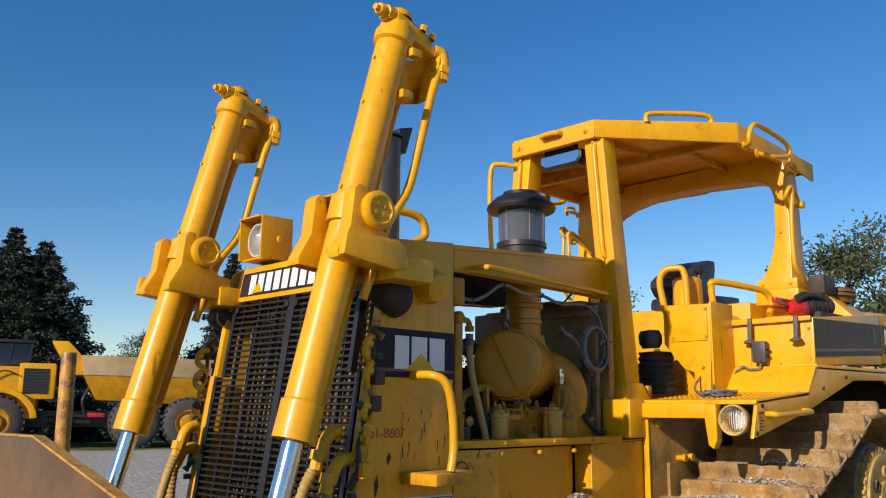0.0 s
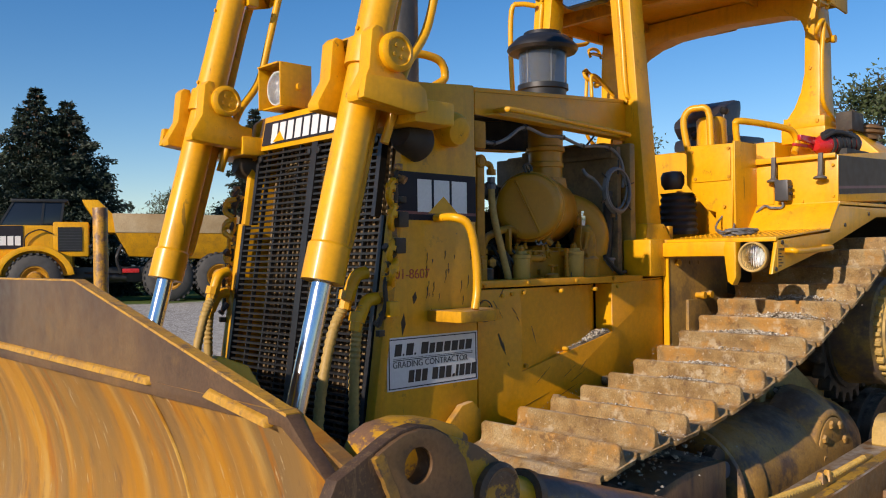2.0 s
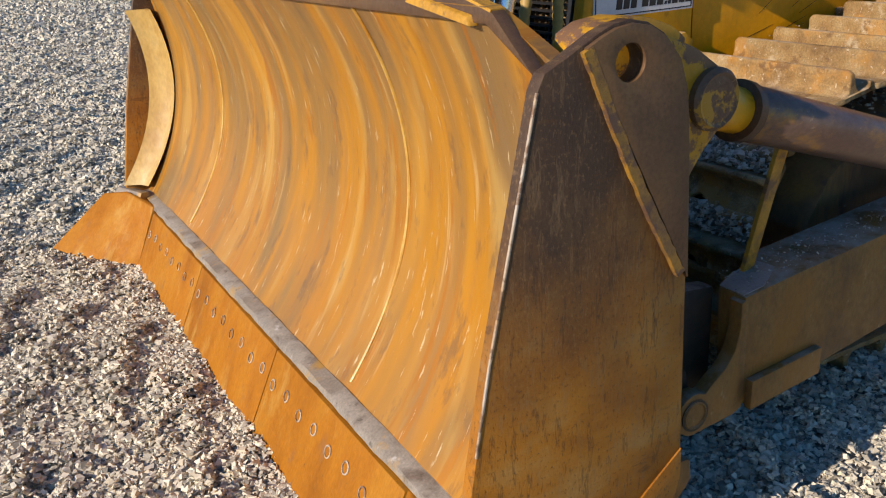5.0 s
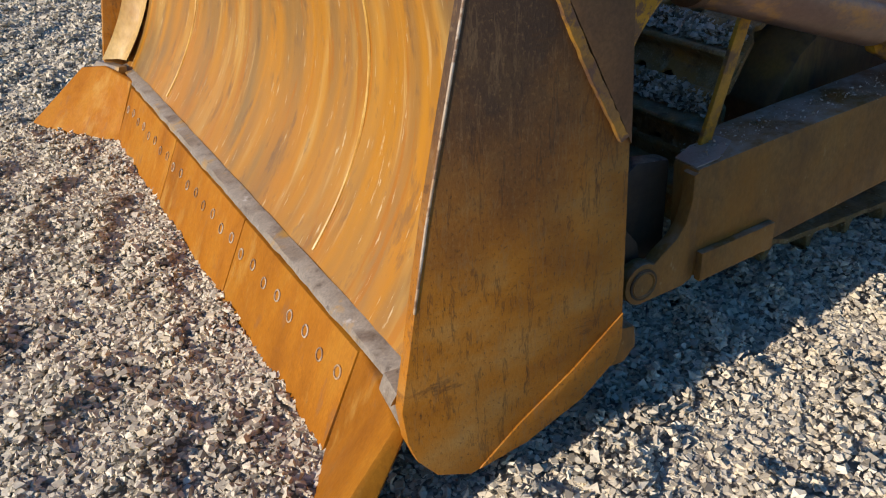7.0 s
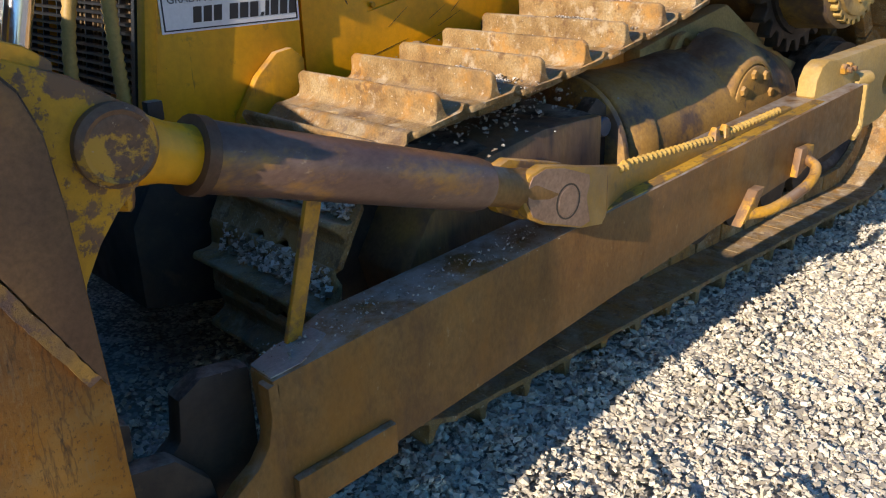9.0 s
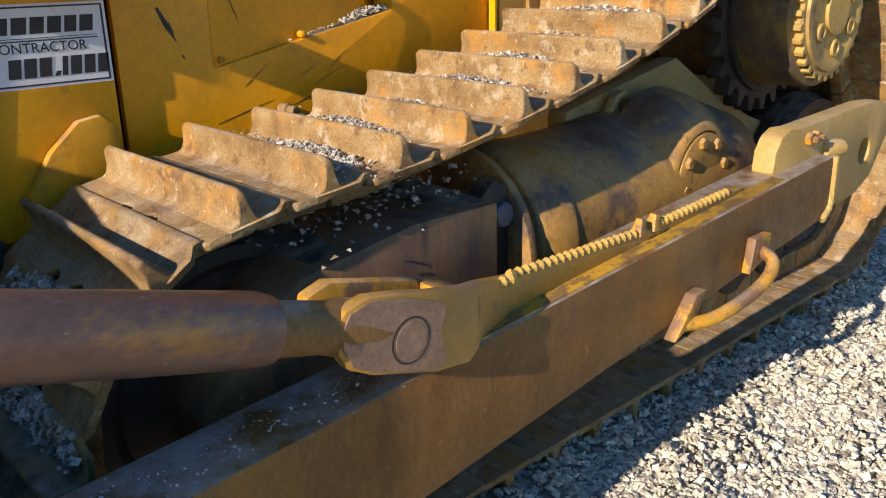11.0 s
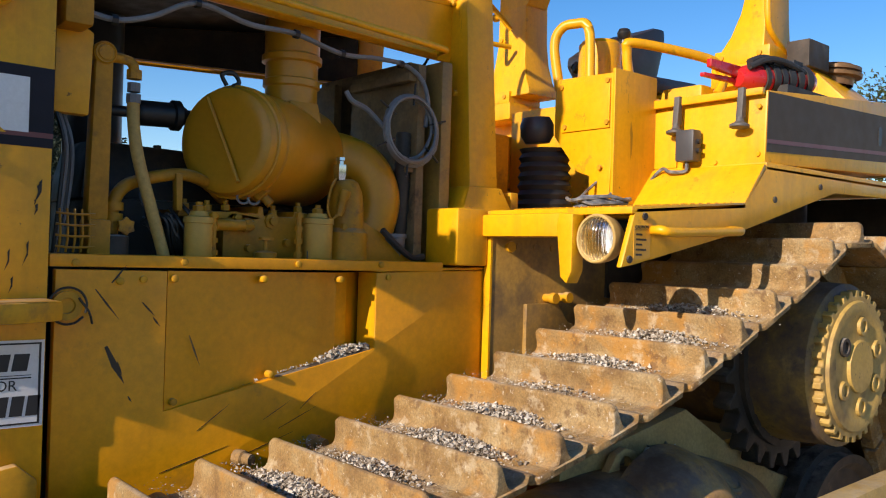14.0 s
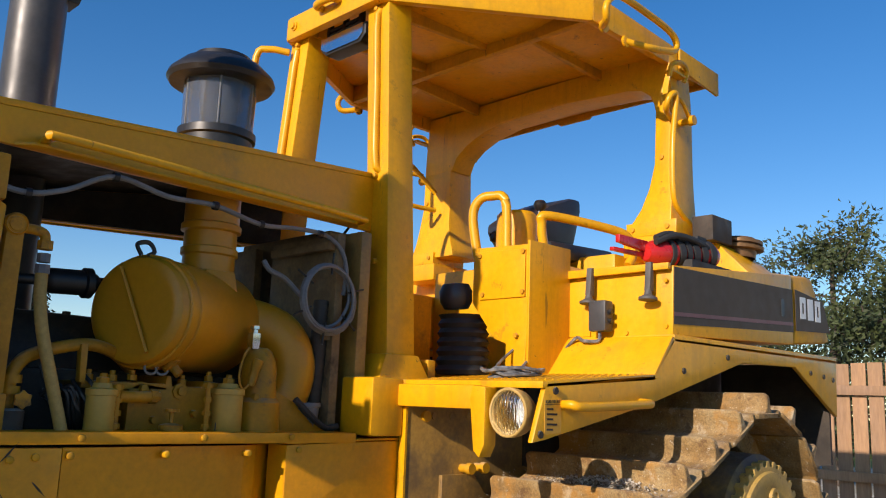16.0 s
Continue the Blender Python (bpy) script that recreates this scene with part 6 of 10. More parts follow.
    # ribbed hoses low at the guard
    for pts in ([(0.36, 0.53, 1.72), (0.31, 0.525, 1.70), (0.28, 0.52, 1.62), (0.22, 0.505, 1.50), (0.165, 0.50, 1.26), (0.15, 0.49, 1.0)],
                [(0.38, 0.57, 1.62), (0.33, 0.57, 1.61), (0.29, 0.57, 1.54), (0.275, 0.565, 1.40), (0.275, 0.555, 1.20), (0.285, 0.54, 1.0)]):
        bm = B()
        tube(bm, [(x, s * y, z) for x, y, z in pts], 0.0185, 10, 16, ribs=0.22)
        h = part("ribbed_hose", bm, hose_tan, cy, "ribbed tan hydraulic hose")
        bm = B()
        tube(bm, [(x, s * y, z) for x, y, z in pts[:3]], 0.025, 10, 4)
        x, y, z = pts[2]
        lathe(bm, (x, s * y, z + 0.03), (x - 0.02, s * y, z - 0.05), [(0, 0.032), (0.035, 0.032), (0.035, 0.024), (0.07, 0.024)], 8)
        part("elbow", bm, paint, h)
    rng = random.Random(31)
    for k in range(16):
        bm = B()
        z = 1.50 + 0.042 * k + rng.uniform(-0.01, 0.01)
        q = Vector((0.385 + 0.14 * (z - 1.5) + rng.uniform(-0.02, 0.03), s * rng.uniform(0.592, 0.612), z))
        if k % 3 == 0:
            box(bm, (q.x - 0.014, q.y - 0.012, z - 0.012), (q.x + 0.014, q.y + 0.012, z + 0.012), None)
        else:
            v = Vector((rng.uniform(-1, 1), rng.uniform(-0.3, 0.3), rng.uniform(-1, 1))).normalized()
            lathe(bm, q - v * 0.025, q + v, [(0, 0), (0, 0.017), (0.02, 0.017), (0.022, 0.011), (0.045, 0.011), (0.047, 0.016), (0.06, 0.016), (0.06, 0)], 6)
        part("fitting", bm, (dark, paint_worn, paint)[(k // 2) % 3], cy, bevel=0.003 if k % 3 == 0 else 0)
    for k in range(3):
        bm = B()
        z = 2.12 - 0.2 * k
        o = 0.14 * (z - 2.12)
        tube(bm, [(0.465 + o, s * 0.60, z), (0.44 + o, s * 0.612, z - 0.05), (0.445 + o, s * 0.61, z - 0.12), (0.42 + o, s * 0.60, z - 0.2)], 0.009, 8, 4)
        part("hydraulic_line", bm, dark if k != 1 else paint_dirty, cy)
    for z, o in ((2.03, 0.0), (1.93, 0.01), (1.80, 0.0), (1.72, 0.015)):
        bm = B()
        tube(bm, [(0.45, s * 0.60, z + 0.04), (0.415, s * (0.62 + o), z + 0.03), (0.40, s * (0.62 + o), z - 0.02), (0.43, s * 0.60, z - 0.05)], 0.014, 8, 5)
        lathe(bm, (0.415, s * (0.62 + o), z + 0.02), (0.40, s * (0.62 + o), z - 0.02), [(0, 0.022), (0.02, 0.022)], 6)
        part("fitting", bm, paint, cy)


build_cylinder(-1), build_cylinder(1)


# ---- hood, stack, pre-cleaner ----
def hood_y(x):
    return 0.556 + (0.317 - 0.556) * (x - 0.937) / (2.43 - 0.937)


def build_hood():
    bm = B()
    x0, x1 = 0.935, 2.395
    zt = lambda x: 2.50 + (2.655 - 2.50) * (x - x0) / (x1 - x0)
    zb = lambda x: 2.385 + (2.42 - 2.385) * (x - x0) / (x1 - x0)
    t = 0.02
    hull8(bm, [(x0, -hood_y(x0), zt(x0) - 0.02), (x1, -hood_y(x1), zt(x1) - 0.02), (x1, hood_y(x1), zt(x1) - 0.02), (x0, hood_y(x0), zt(x0) - 0.02)],
          [(x0, -hood_y(x0), zt(x0) + 0.001), (x1, -hood_y(x1), zt(x1) + 0.001), (x1, hood_y(x1), zt(x1) + 0.001), (x0, hood_y(x0), zt(x0) + 0.001)])
    hood = part("hood", bm, surf("hood_paint", [(0.64, 0.275, 0.006), (0.82, 0.345, 0.003), (0.86, 0.365, 0.003)], 1.2, 50, 0.12, (0.3, 0.45), 0, 0.03,
                spots=[((0.25, 0.16, 0.05), 3, 0.6, 0.75, 0.5)], spec=0.35), dozer, "dull yellow engine hood, tapered to the rear", bevel=0.006)
    for s in (-1, 1):
        bm = B()
        hull8(bm, [(x0, s * hood_y(x0), zb(x0)), (x1, s * hood_y(x1), zb(x1)), (x1, s * (hood_y(x1) - t), zb(x1)), (x0, s * (hood_y(x0) - t), zb(x0))],
              [(x0, s * hood_y(x0), zt(x0) - 0.02), (x1, s * hood_y(x1), zt(x1) - 0.02), (x1, s * (hood_y(x1) - t), zt(x1) - 0.02), (x0, s * (hood_y(x0) - t), zt(x0) - 0.02)])
        part("hood_side", bm, hood.data.materials[0], hood, bevel=0.004)
    for s in (-1, 1):
        bm = B()
        ye = lambda x: s * (hood_y(x) + 0.002)
        hull8(bm, [(1.0, ye(1.0), 2.385), (2.30, ye(2.3), 2.418), (2.28, ye(2.28) + s * 0.025, 2.425), (1.05, ye(1.05) + s * 0.03, 2.392)],
              [(1.0, ye(1.0), 2.395), (2.30, ye(2.3), 2.428), (2.28, ye(2.28) + s * 0.025, 2.435), (1.05, ye(1.05) + s * 0.03, 2.402)])
        part("side_ledge", bm, paint, hood, bevel=0.004)
        bm = B()
        tube(bm, [(1.08, ye(1.08), 2.415), (1.075, ye(1.08) + s * 0.07, 2.412), (1.12, ye(1.12) + s * 0.10, 2.41), (1.7, ye(1.7) + s * 0.10, 2.42), (2.20, ye(2.2) + s * 0.09, 2.43), (2.27, ye(2.27) + s * 0.06, 2.433), (2.28, ye(2.28), 2.436)], 0.0125, 10)
        part("handrail", bm, paint, hood, "yellow tube handrail")
        bm = B()
        box(bm, (0.93, min(s * 0.44, s * 0.56), 2.24), (1.00, max(s * 0.44, s * 0.56), 2.36))
        part("mount_block", bm, paint_engine, hood, bevel=0.01)
    # dark sheets added to stand in for the shade inside the hood
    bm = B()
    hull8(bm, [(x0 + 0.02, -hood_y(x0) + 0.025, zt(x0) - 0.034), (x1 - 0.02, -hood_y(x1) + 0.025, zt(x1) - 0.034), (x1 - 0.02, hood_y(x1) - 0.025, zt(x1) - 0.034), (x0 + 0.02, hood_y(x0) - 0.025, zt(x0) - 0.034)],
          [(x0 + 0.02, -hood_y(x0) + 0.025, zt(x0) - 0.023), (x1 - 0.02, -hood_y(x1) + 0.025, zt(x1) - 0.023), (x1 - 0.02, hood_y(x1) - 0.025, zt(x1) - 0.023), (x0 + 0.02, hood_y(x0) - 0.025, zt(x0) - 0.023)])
    part("hood_liner", bm, dark, hood, "dark sheet for the shade under the hood")
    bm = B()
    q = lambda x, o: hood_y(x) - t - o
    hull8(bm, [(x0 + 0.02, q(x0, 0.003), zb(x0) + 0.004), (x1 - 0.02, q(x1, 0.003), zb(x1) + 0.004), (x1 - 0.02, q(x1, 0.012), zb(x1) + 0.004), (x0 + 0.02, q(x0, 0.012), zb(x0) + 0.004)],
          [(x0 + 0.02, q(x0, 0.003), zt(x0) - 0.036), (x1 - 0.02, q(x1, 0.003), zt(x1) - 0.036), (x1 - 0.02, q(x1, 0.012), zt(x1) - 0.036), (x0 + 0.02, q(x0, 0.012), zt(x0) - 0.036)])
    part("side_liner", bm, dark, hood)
    return hood


build_hood()
bm = B()
c = Vector((1.71, -0.285, 2.55))
lathe(bm, c, c + Vector((0, 0, 1)), [(0, 0.06), (0, 0.115), (0.07, 0.12), (0.075, 0.13), (0.10, 0.13), (0.10, 0)], 32)
pc = part("precleaner", bm, black, dozer, "black engine air pre-cleaner with a clear bowl")
bm = B()
lathe(bm, c, c + Vector((0, 0, 1)), [(0.10, 0.118), (0.27, 0.122), (0.27, 0.114), (0.10, 0.110)], 36)
part("bowl", bm, bowl_glass, pc, "smoky clear bowl")
bm = B()
lathe(bm, c, c + Vector((0, 0, 1)), [(0.10, 0.06), (0.16, 0.062), (0.30, 0.075)], 24)
part("inlet_cone", bm, paint_dirty, pc)
bm = B()
lathe(bm, c, c + Vector((0, 0, 1)), [(0.265, 0.11), (0.268, 0.172), (0.283, 0.182), (0.30, 0.176), (0.34, 0.135), (0.352, 0.10), (0.370, 0.095), (0.377, 0.06), (0.377, 0)], 40)
part("cap", bm, black, pc, "domed black cap")
for k in range(6):
    a = 1.05 * k
    bm = B()
    rod(bm, c + Vector((0.119 * math.cos(a), 0.119 * math.sin(a), 0.1)), c + Vector((0.121 * math.cos(a), 0.121 * math.sin(a), 0.27)), 0.003, n=6)
    part("bowl_rib", bm, hose_grey, pc)

bm = B()
lathe(bm, (1.295, 0.35, 2.0), (1.295, 0.35, 3.3), [(0, 0.098), (1.26, 0.096), (1.26, 0.088), (1.1, 0.088)], 36)
ex = part("exhaust_pipe", bm, surf("sooty_stack_steel", [(0.05, 0.05, 0.05), (0.085, 0.084, 0.082)], 4, 60, 0.2, (0.35, 0.5), 0.3, 0.05), dozer, "dark grey exhaust pipe with a rain flap")
bm = B()
hull8(bm, [(1.38, 0.30, 3.20), (1.42, 0.30, 3.20), (1.42, 0.40, 3.20), (1.38, 0.40, 3.20)], [(1.36, 0.29, 3.33), (1.46, 0.29, 3.36), (1.46, 0.41, 3.36), (1.36, 0.41, 3.33)])
part("flap_hinge", bm, black, ex, bevel=0.004)
bm = B()
lathe(bm, (1.30, 0.35, 3.27), (1.28, 0.35, 3.5), [(0, 0.105), (0.010, 0.105), (0.014, 0)], 24)
part("rain_flap", bm, black, ex)
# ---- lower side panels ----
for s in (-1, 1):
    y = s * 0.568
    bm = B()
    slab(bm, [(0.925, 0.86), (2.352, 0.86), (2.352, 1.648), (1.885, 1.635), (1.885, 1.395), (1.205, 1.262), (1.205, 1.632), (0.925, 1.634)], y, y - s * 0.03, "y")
    # near panel's yellow pushed redder: its warm shade is put into the colour
    pn = part("lower_side_panel", bm, paint_dirty if s > 0 else surf("side_panel_warm_shade", [(0.67, 0.275, 0.004), (0.82, 0.346, 0.003), (0.85, 0.366, 0.003)], 1.5, 45, 0.18, (0.3, 0.45), 0, 0.05,
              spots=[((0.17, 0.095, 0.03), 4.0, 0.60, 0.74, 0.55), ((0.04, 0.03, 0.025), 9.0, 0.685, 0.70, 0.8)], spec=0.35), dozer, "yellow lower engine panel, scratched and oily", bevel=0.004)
    bm = B()
    door = [(1.208, 0.006), (1.70, 0.046), (1.77, 0.056), (1.82, 0.072), (1.86, 0.098), (1.90, 0.125)]
    for (xa, da), (xb, db) in zip(door, door[1:]):
        hull8(bm, [(xa, y - s * da, 1.262), (xb, y - s * db, 1.262), (xb, y - s * (db + 0.02), 1.262), (xa, y - s * (da + 0.02), 1.262)],
              [(xa, y - s * da, 1.632), (xb, y - s * db, 1.632), (xb, y - s * (db + 0.02), 1.632), (xa, y - s * (da + 0.02), 1.632)])
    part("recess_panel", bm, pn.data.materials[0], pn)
    # ledge colour holds both caked dirt and the shadow of the recess
    bm = B()
    hull8(bm, [(1.206, y - s * 0.004, 1.256), (1.884, y - s * 0.004, 1.389), (1.884, y - s * 0.13, 1.389), (1.206, y - s * 0.13, 1.256)],
          [(1.206, y - s * 0.004, 1.262), (1.884, y - s * 0.004, 1.395), (1.884, y - s * 0.13, 1.395), (1.206, y - s * 0.13, 1.262)])
    part("recess_ledge", bm, dark, pn, "dirt-caked ledge, darkened for its shadow")
    bm = B()
    hull8(bm, [(1.8845, y - s * 0.003, 1.40), (1.8845, y - s * 0.10, 1.40), (1.91, y - s * 0.10, 1.40), (1.91, y - s * 0.031, 1.40)],
          [(1.8845, y - s * 0.003, 1.634), (1.8845, y - s * 0.10, 1.634), (1.91, y - s * 0.10, 1.634), (1.91, y - s * 0.031, 1.634)])
    part("recess_end", bm, paint, pn)
    bm = B()
    box(bm, (0.91, min(y, y - s * 0.14), 1.64), (2.16, max(y, y - s * 0.14), 1.672))
    hull8(bm, [(1.885, y, 1.637), (2.352, y, 1.65), (2.352, y - s * 0.14, 1.65), (1.885, y - s * 0.14, 1.637)], [(1.885, y, 1.645), (2.352, y, 1.658), (2.352, y - s * 0.14, 1.658), (1.885, y - s * 0.14, 1.645)])
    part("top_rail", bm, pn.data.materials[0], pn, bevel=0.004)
    bolts = [(1.225, 1.612), (1.49, 1.612), (1.75, 1.612), (1.23, 1.285), (1.08, 1.605), (1.14, 1.61), (1.93, 1.62), (1.52, 1.338), (0.97, 1.65), (1.25, 1.657), (1.6, 1.657), (1.9, 1.66)]
    for bx, bz in bolts:
        bm = B()
        lathe(bm, (bx, y, bz), (bx, y + s, bz), [(-0.02, 0.011), (0.007, 0.010), (0.009, 0.006), (0.009, 0)], 8)
        part("bolt", bm, paint_dirty, pn)
    if s < 0:
        for x, z, l, a in ((1.05, 1.44, 0.11, -1.1), (1.02, 1.585, 0.10, -0.9), (1.06, 1.60, 0.06, 0.9), (1.14, 1.55, 0.05, -0.8), (1.17, 1.51, 0.03, -0.9), (1.27, 1.46, 0.09, -1.2), (1.08, 1.40, 0.04, -1.2), (1.11, 1.31, 0.02, -1),
                           (1.3, 1.20, 0.12, 0.6), (1.5, 1.21, 0.10, 0.5), (1.55, 1.18, 0.14, 0.4), (1.62, 1.23, 0.07, 0.7), (1.2, 1.10, 0.2, 0.25), (1.45, 1.12, 0.16, 0.3)):
            d = Vector((math.cos(a), 0, math.sin(a)))
            q = Vector((-d.z, 0, d.x))
            w = 0.009 if l == 0.11 else 0.0028 if z > 1.3 else 0.0014
            p = Vector((x, y, z))
            pts = [p - q * w * 0.4, p + d * l * 0.5 - q * w, p + d * l, p + d * l * 0.5 + q * w * 0.8, p + q * w * 0.5]
            bm = B()
            slab(bm, [(v.x, v.z) for v in pts], y, y + s * 0.0008, "y")
            part("scratch", bm, scuff, pn)
        bm = B()
        lathe(bm, (0.95, y, 1.545), (0.95, y - 0.03, 1.545), [(0, 0.036), (0.016, 0.036), (0.016, 0.02), (0.01, 0.018), (0.01, 0)], 18)
        part("latch_knob", bm, paint_dirty, pn)
        bm = B()
        pts = [(0.95 + 0.045 * math.cos(a), y - 0.02, 1.545 + 0.045 * math.sin(a)) for a in [k * 0.55 - 0.4 for k in range(12)]]
        tube(bm, pts, 0.003, 6, 3)
        tube(bm, [(0.975, y - 0.02, 1.565), (1.0, y - 0.02, 1.53), (1.01, y - 0.015, 1.50)], 0.003, 6, 3)
        part("wire_loop", bm, black, pn)
        for bx, bz in ((1.42, 1.115), (1.66, 1.13), (1.80, 1.16)):
            bm = B()
            lathe(bm, (bx, y, bz), (bx + 0.02, y - 0.07, bz), [(0, 0.022), (0.03, 0.022), (0.035, 0.016), (0.06, 0.015), (0.06, 0)], 10)
            part("stud", bm, rust, pn)

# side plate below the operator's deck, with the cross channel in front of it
# oil stains, plus the face's dim light put into a darker yellow
dim_hull_paint = surf("oily_dim_side_plate", [(0.26, 0.15, 0.045), (0.38, 0.215, 0.045), (0.46, 0.265, 0.05)], 2.0, 60, 0.3, (0.4, 0.6), 0, 0.08,
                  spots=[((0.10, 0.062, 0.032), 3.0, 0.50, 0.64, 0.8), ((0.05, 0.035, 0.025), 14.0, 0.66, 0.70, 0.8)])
for s in (-1, 1):
    bm = B()
    slab(bm, [(2.354, 0.88), (4.30, 0.88), (4.30, 1.83), (2.354, 1.83)], s * 0.604, s * 0.575, "y")
    bulk = part("side_plate", bm, dim_hull_paint, dozer, "oily yellow side plate beside the track", bevel=0.003)
    # brighter strip on the front edge: its sunlight is put into the colour
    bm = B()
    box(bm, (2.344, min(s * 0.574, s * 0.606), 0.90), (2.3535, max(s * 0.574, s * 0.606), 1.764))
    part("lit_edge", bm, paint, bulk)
    bm = B()
    box(bm, (2.315, min(s * 0.585, s * 0.968), 1.765), (2.40, max(s * 0.585, s * 0.968), 1.842))
    part("cross_channel", bm, paint, bulk, bevel=0.01)
    bm = B()
    slab(bm, [(2.515, 1.10), (2.80, 1.10), (2.80, 1.44), (2.74, 1.46), (2.68, 1.53), (2.515, 1.53)], s * 0.604, s * 0.622, "y")
    part("access_cover", bm, dim_hull_paint, bulk, bevel=0.003)
    for xx, zz in ((2.63, 1.551), (2.705, 1.553), (2.43, 1.733)):
        bm = B()
        l = 0.055 if xx > 2.5 else 0.02
        lathe(bm, (xx, s * 0.604, zz), (xx, s * 0.7, zz), [(0, 0.016), (l * 0.6, 0.016), (l * 0.65, 0.022), (l, 0.020), (l, 0)], 10)
        part("stud", bm, paint_dirty, bulk)
    for k in range(3):
        bm = B()
        lathe(bm, (2.48 + 0.09 * k, s * 0.604, 1.735), (2.48 + 0.09 * k, s * 0.7, 1.735), [(0, 0.013), (0.004, 0.012), (0.004, 0)], 10)
        part("bolt", bm, dim_hull_paint, bulk)
    for z in (1.70, 1.78):
        bm = B()
        lathe(bm, (2.345, s * 0.55, z), (2.30, s * 0.55, z), [(0, 0.016), (0.012, 0.015), (0.014, 0)], 6)
        part("bolt", bm, paint, bulk)


# ---- engine bay ----
eng = new("engine")
eng.parent = dozer
tagged(eng, "diesel engine painted yellow, oily and dusty")


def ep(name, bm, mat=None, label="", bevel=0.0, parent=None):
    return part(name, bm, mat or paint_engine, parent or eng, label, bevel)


bm = B()
box(bm, (1.12, -0.20, 1.0), (2.10, 0.22, 1.84))
ep("block", bm, dark, bevel=0.02)
bm = B()
hull8(bm, [(1.10, -0.16, 1.83), (2.10, -0.16, 1.83), (2.10, 0.20, 1.83), (1.10, 0.20, 1.83)], [(1.14, -0.10, 2.015), (2.08, -0.10, 2.0), (2.08, 0.16, 2.0), (1.14, 0.16, 2.015)])
ep("valve_cover", bm, dark, bevel=0.02)
for k in range(6):
    bm = B()
    lathe(bm, (1.2 + 0.16 * k, -0.08, 2.005), (1.2 + 0.16 * k, -0.08, 2.1), [(0, 0.014), (0.014, 0.013), (0.016, 0)], 8)
    ep("cover_bolt", bm, dark)
bm = B()
box(bm, (0.93, -0.36, 0.9), (0.97, 0.50, 2.30))
ep("fan_shroud", bm, black, bevel=0.01)
firewall_mat = surf("dusty_brown_firewall", [(0.12, 0.074, 0.034), (0.22, 0.14, 0.062), (0.32, 0.205, 0.085)], 4, 50, 0.4, (0.6, 0.85), 0, 0.2,
                   spots=[((0.02, 0.014, 0.01), 6.0, 0.56, 0.66, 0.7), ((0.26, 0.18, 0.09), 20.0, 0.64, 0.70, 0.5)])
for a, e in ((-0.43, -0.02), (0.10, 0.45)):
    bm = B()
    box(bm, (2.14, a, 1.66), (2.175, e, 2.36))
    ep("firewall", bm, firewall_mat, "grimy brown firewall plate", bevel=0.004)
for z, w in ((2.30, 0.03), (1.98, 0.02)):
    bm = B()
    box(bm, (2.105, -0.42, z), (2.139, -0.06, z + w))
    ep("firewall_rib", bm, firewall_mat, bevel=0.004)
bm = B()
tube(bm, [(2.12, -0.38, 2.12), (2.115, -0.385, 2.02), (2.12, -0.38, 1.92), (2.125, -0.36, 1.72)], 0.026, 10, 8, ribs=0.1)
ep("corrugated_hose", bm, dark)
# air cleaner canister, its neck and its elbow
a, e = Vector((1.455, -0.403, 2.015)), Vector((1.81, -0.208, 2.015))
bm = B()
lathe(bm, a, e, [(-0.030, 0), (-0.031, 0.06), (-0.034, 0.12), (-0.036, 0.142), (-0.028, 0.156), (-0.010, 0.163), (0.000, 0.163), (0.002, 0.170), (0.030, 0.171), (0.033, 0.164), (0.050, 0.164), (0.053, 0.168), (0.40, 0.168), (0.43, 0.15), (0.44, 0)], 48)
ac_paint = surf("air_cleaner_paint", [(0.50, 0.22, 0.010), (0.58, 0.26, 0.010)], 3, 50, 0.12, (0.3, 0.42), 0, 0.03, spots=[((0.30, 0.15, 0.03), 6, 0.6, 0.72, 0.5)], spec=0.4)
ac = ep("air_cleaner", bm, ac_paint, "round yellow air cleaner canister")
dd = (e - a).normalized()
nn = a + dd * 0.20
bm = B()
lathe(bm, nn + Vector((0.09, 0.02, 0.02)), nn + Vector((0.09, 0.02, 0.5)), [(0, 0.088), (0.19, 0.085), (0.195, 0.093), (0.215, 0.093), (0.22, 0.086), (0.27, 0.086), (0.275, 0.098), (0.295, 0.098), (0.30, 0.09), (0.36, 0.09), (0.41, 0.09)], 32)
part("neck", bm, ac_paint, ac)
bm = B()
c = nn + Vector((0.09, 0.02, 0.04))
hull8(bm, [c + Vector((-0.12, -0.11, -0.03)), c + Vector((0.07, -0.11, -0.03)), c + Vector((0.07, -0.08, -0.03)), c + Vector((-0.12, -0.08, -0.03))],
      [c + Vector((-0.05, -0.085, 0.12)), c + Vector((0.05, -0.09, 0.12)), c + Vector((0.05, -0.05, 0.12)), c + Vector((-0.05, -0.05, 0.12))])
part("gusset", bm, ac_paint, ac, bevel=0.006)
bm = B()
tube(bm, [a + dd * 0.40, (1.88, -0.255, 2.03), (1.985, -0.32, 1.99), (2.03, -0.345, 1.90), (2.02, -0.34, 1.80), (1.97, -0.33, 1.72)], 0.084, 24, 8)
part("elbow", bm, ac_paint, ac, "fat curved intake pipe")
bm = B()
q = a - dd * 0.047
up = Vector((0, 0, 1))
sd = dd.cross(up).normalized()
rod(bm, q + up * 0.125 - sd * 0.055, q - up * 0.125 + sd * 0.06, 0.007, n=6)
part("strap_bar", bm, ac_paint, ac)
bm = B()
tube(bm, [a + Vector((-0.02, 0, 0.165)), a + Vector((-0.035, 0, 0.195)), a + Vector((0.0, 0, 0.205)), a + Vector((0.02, 0, 0.18)), a + Vector((0.0, 0, 0.165))], 0.007, 6)
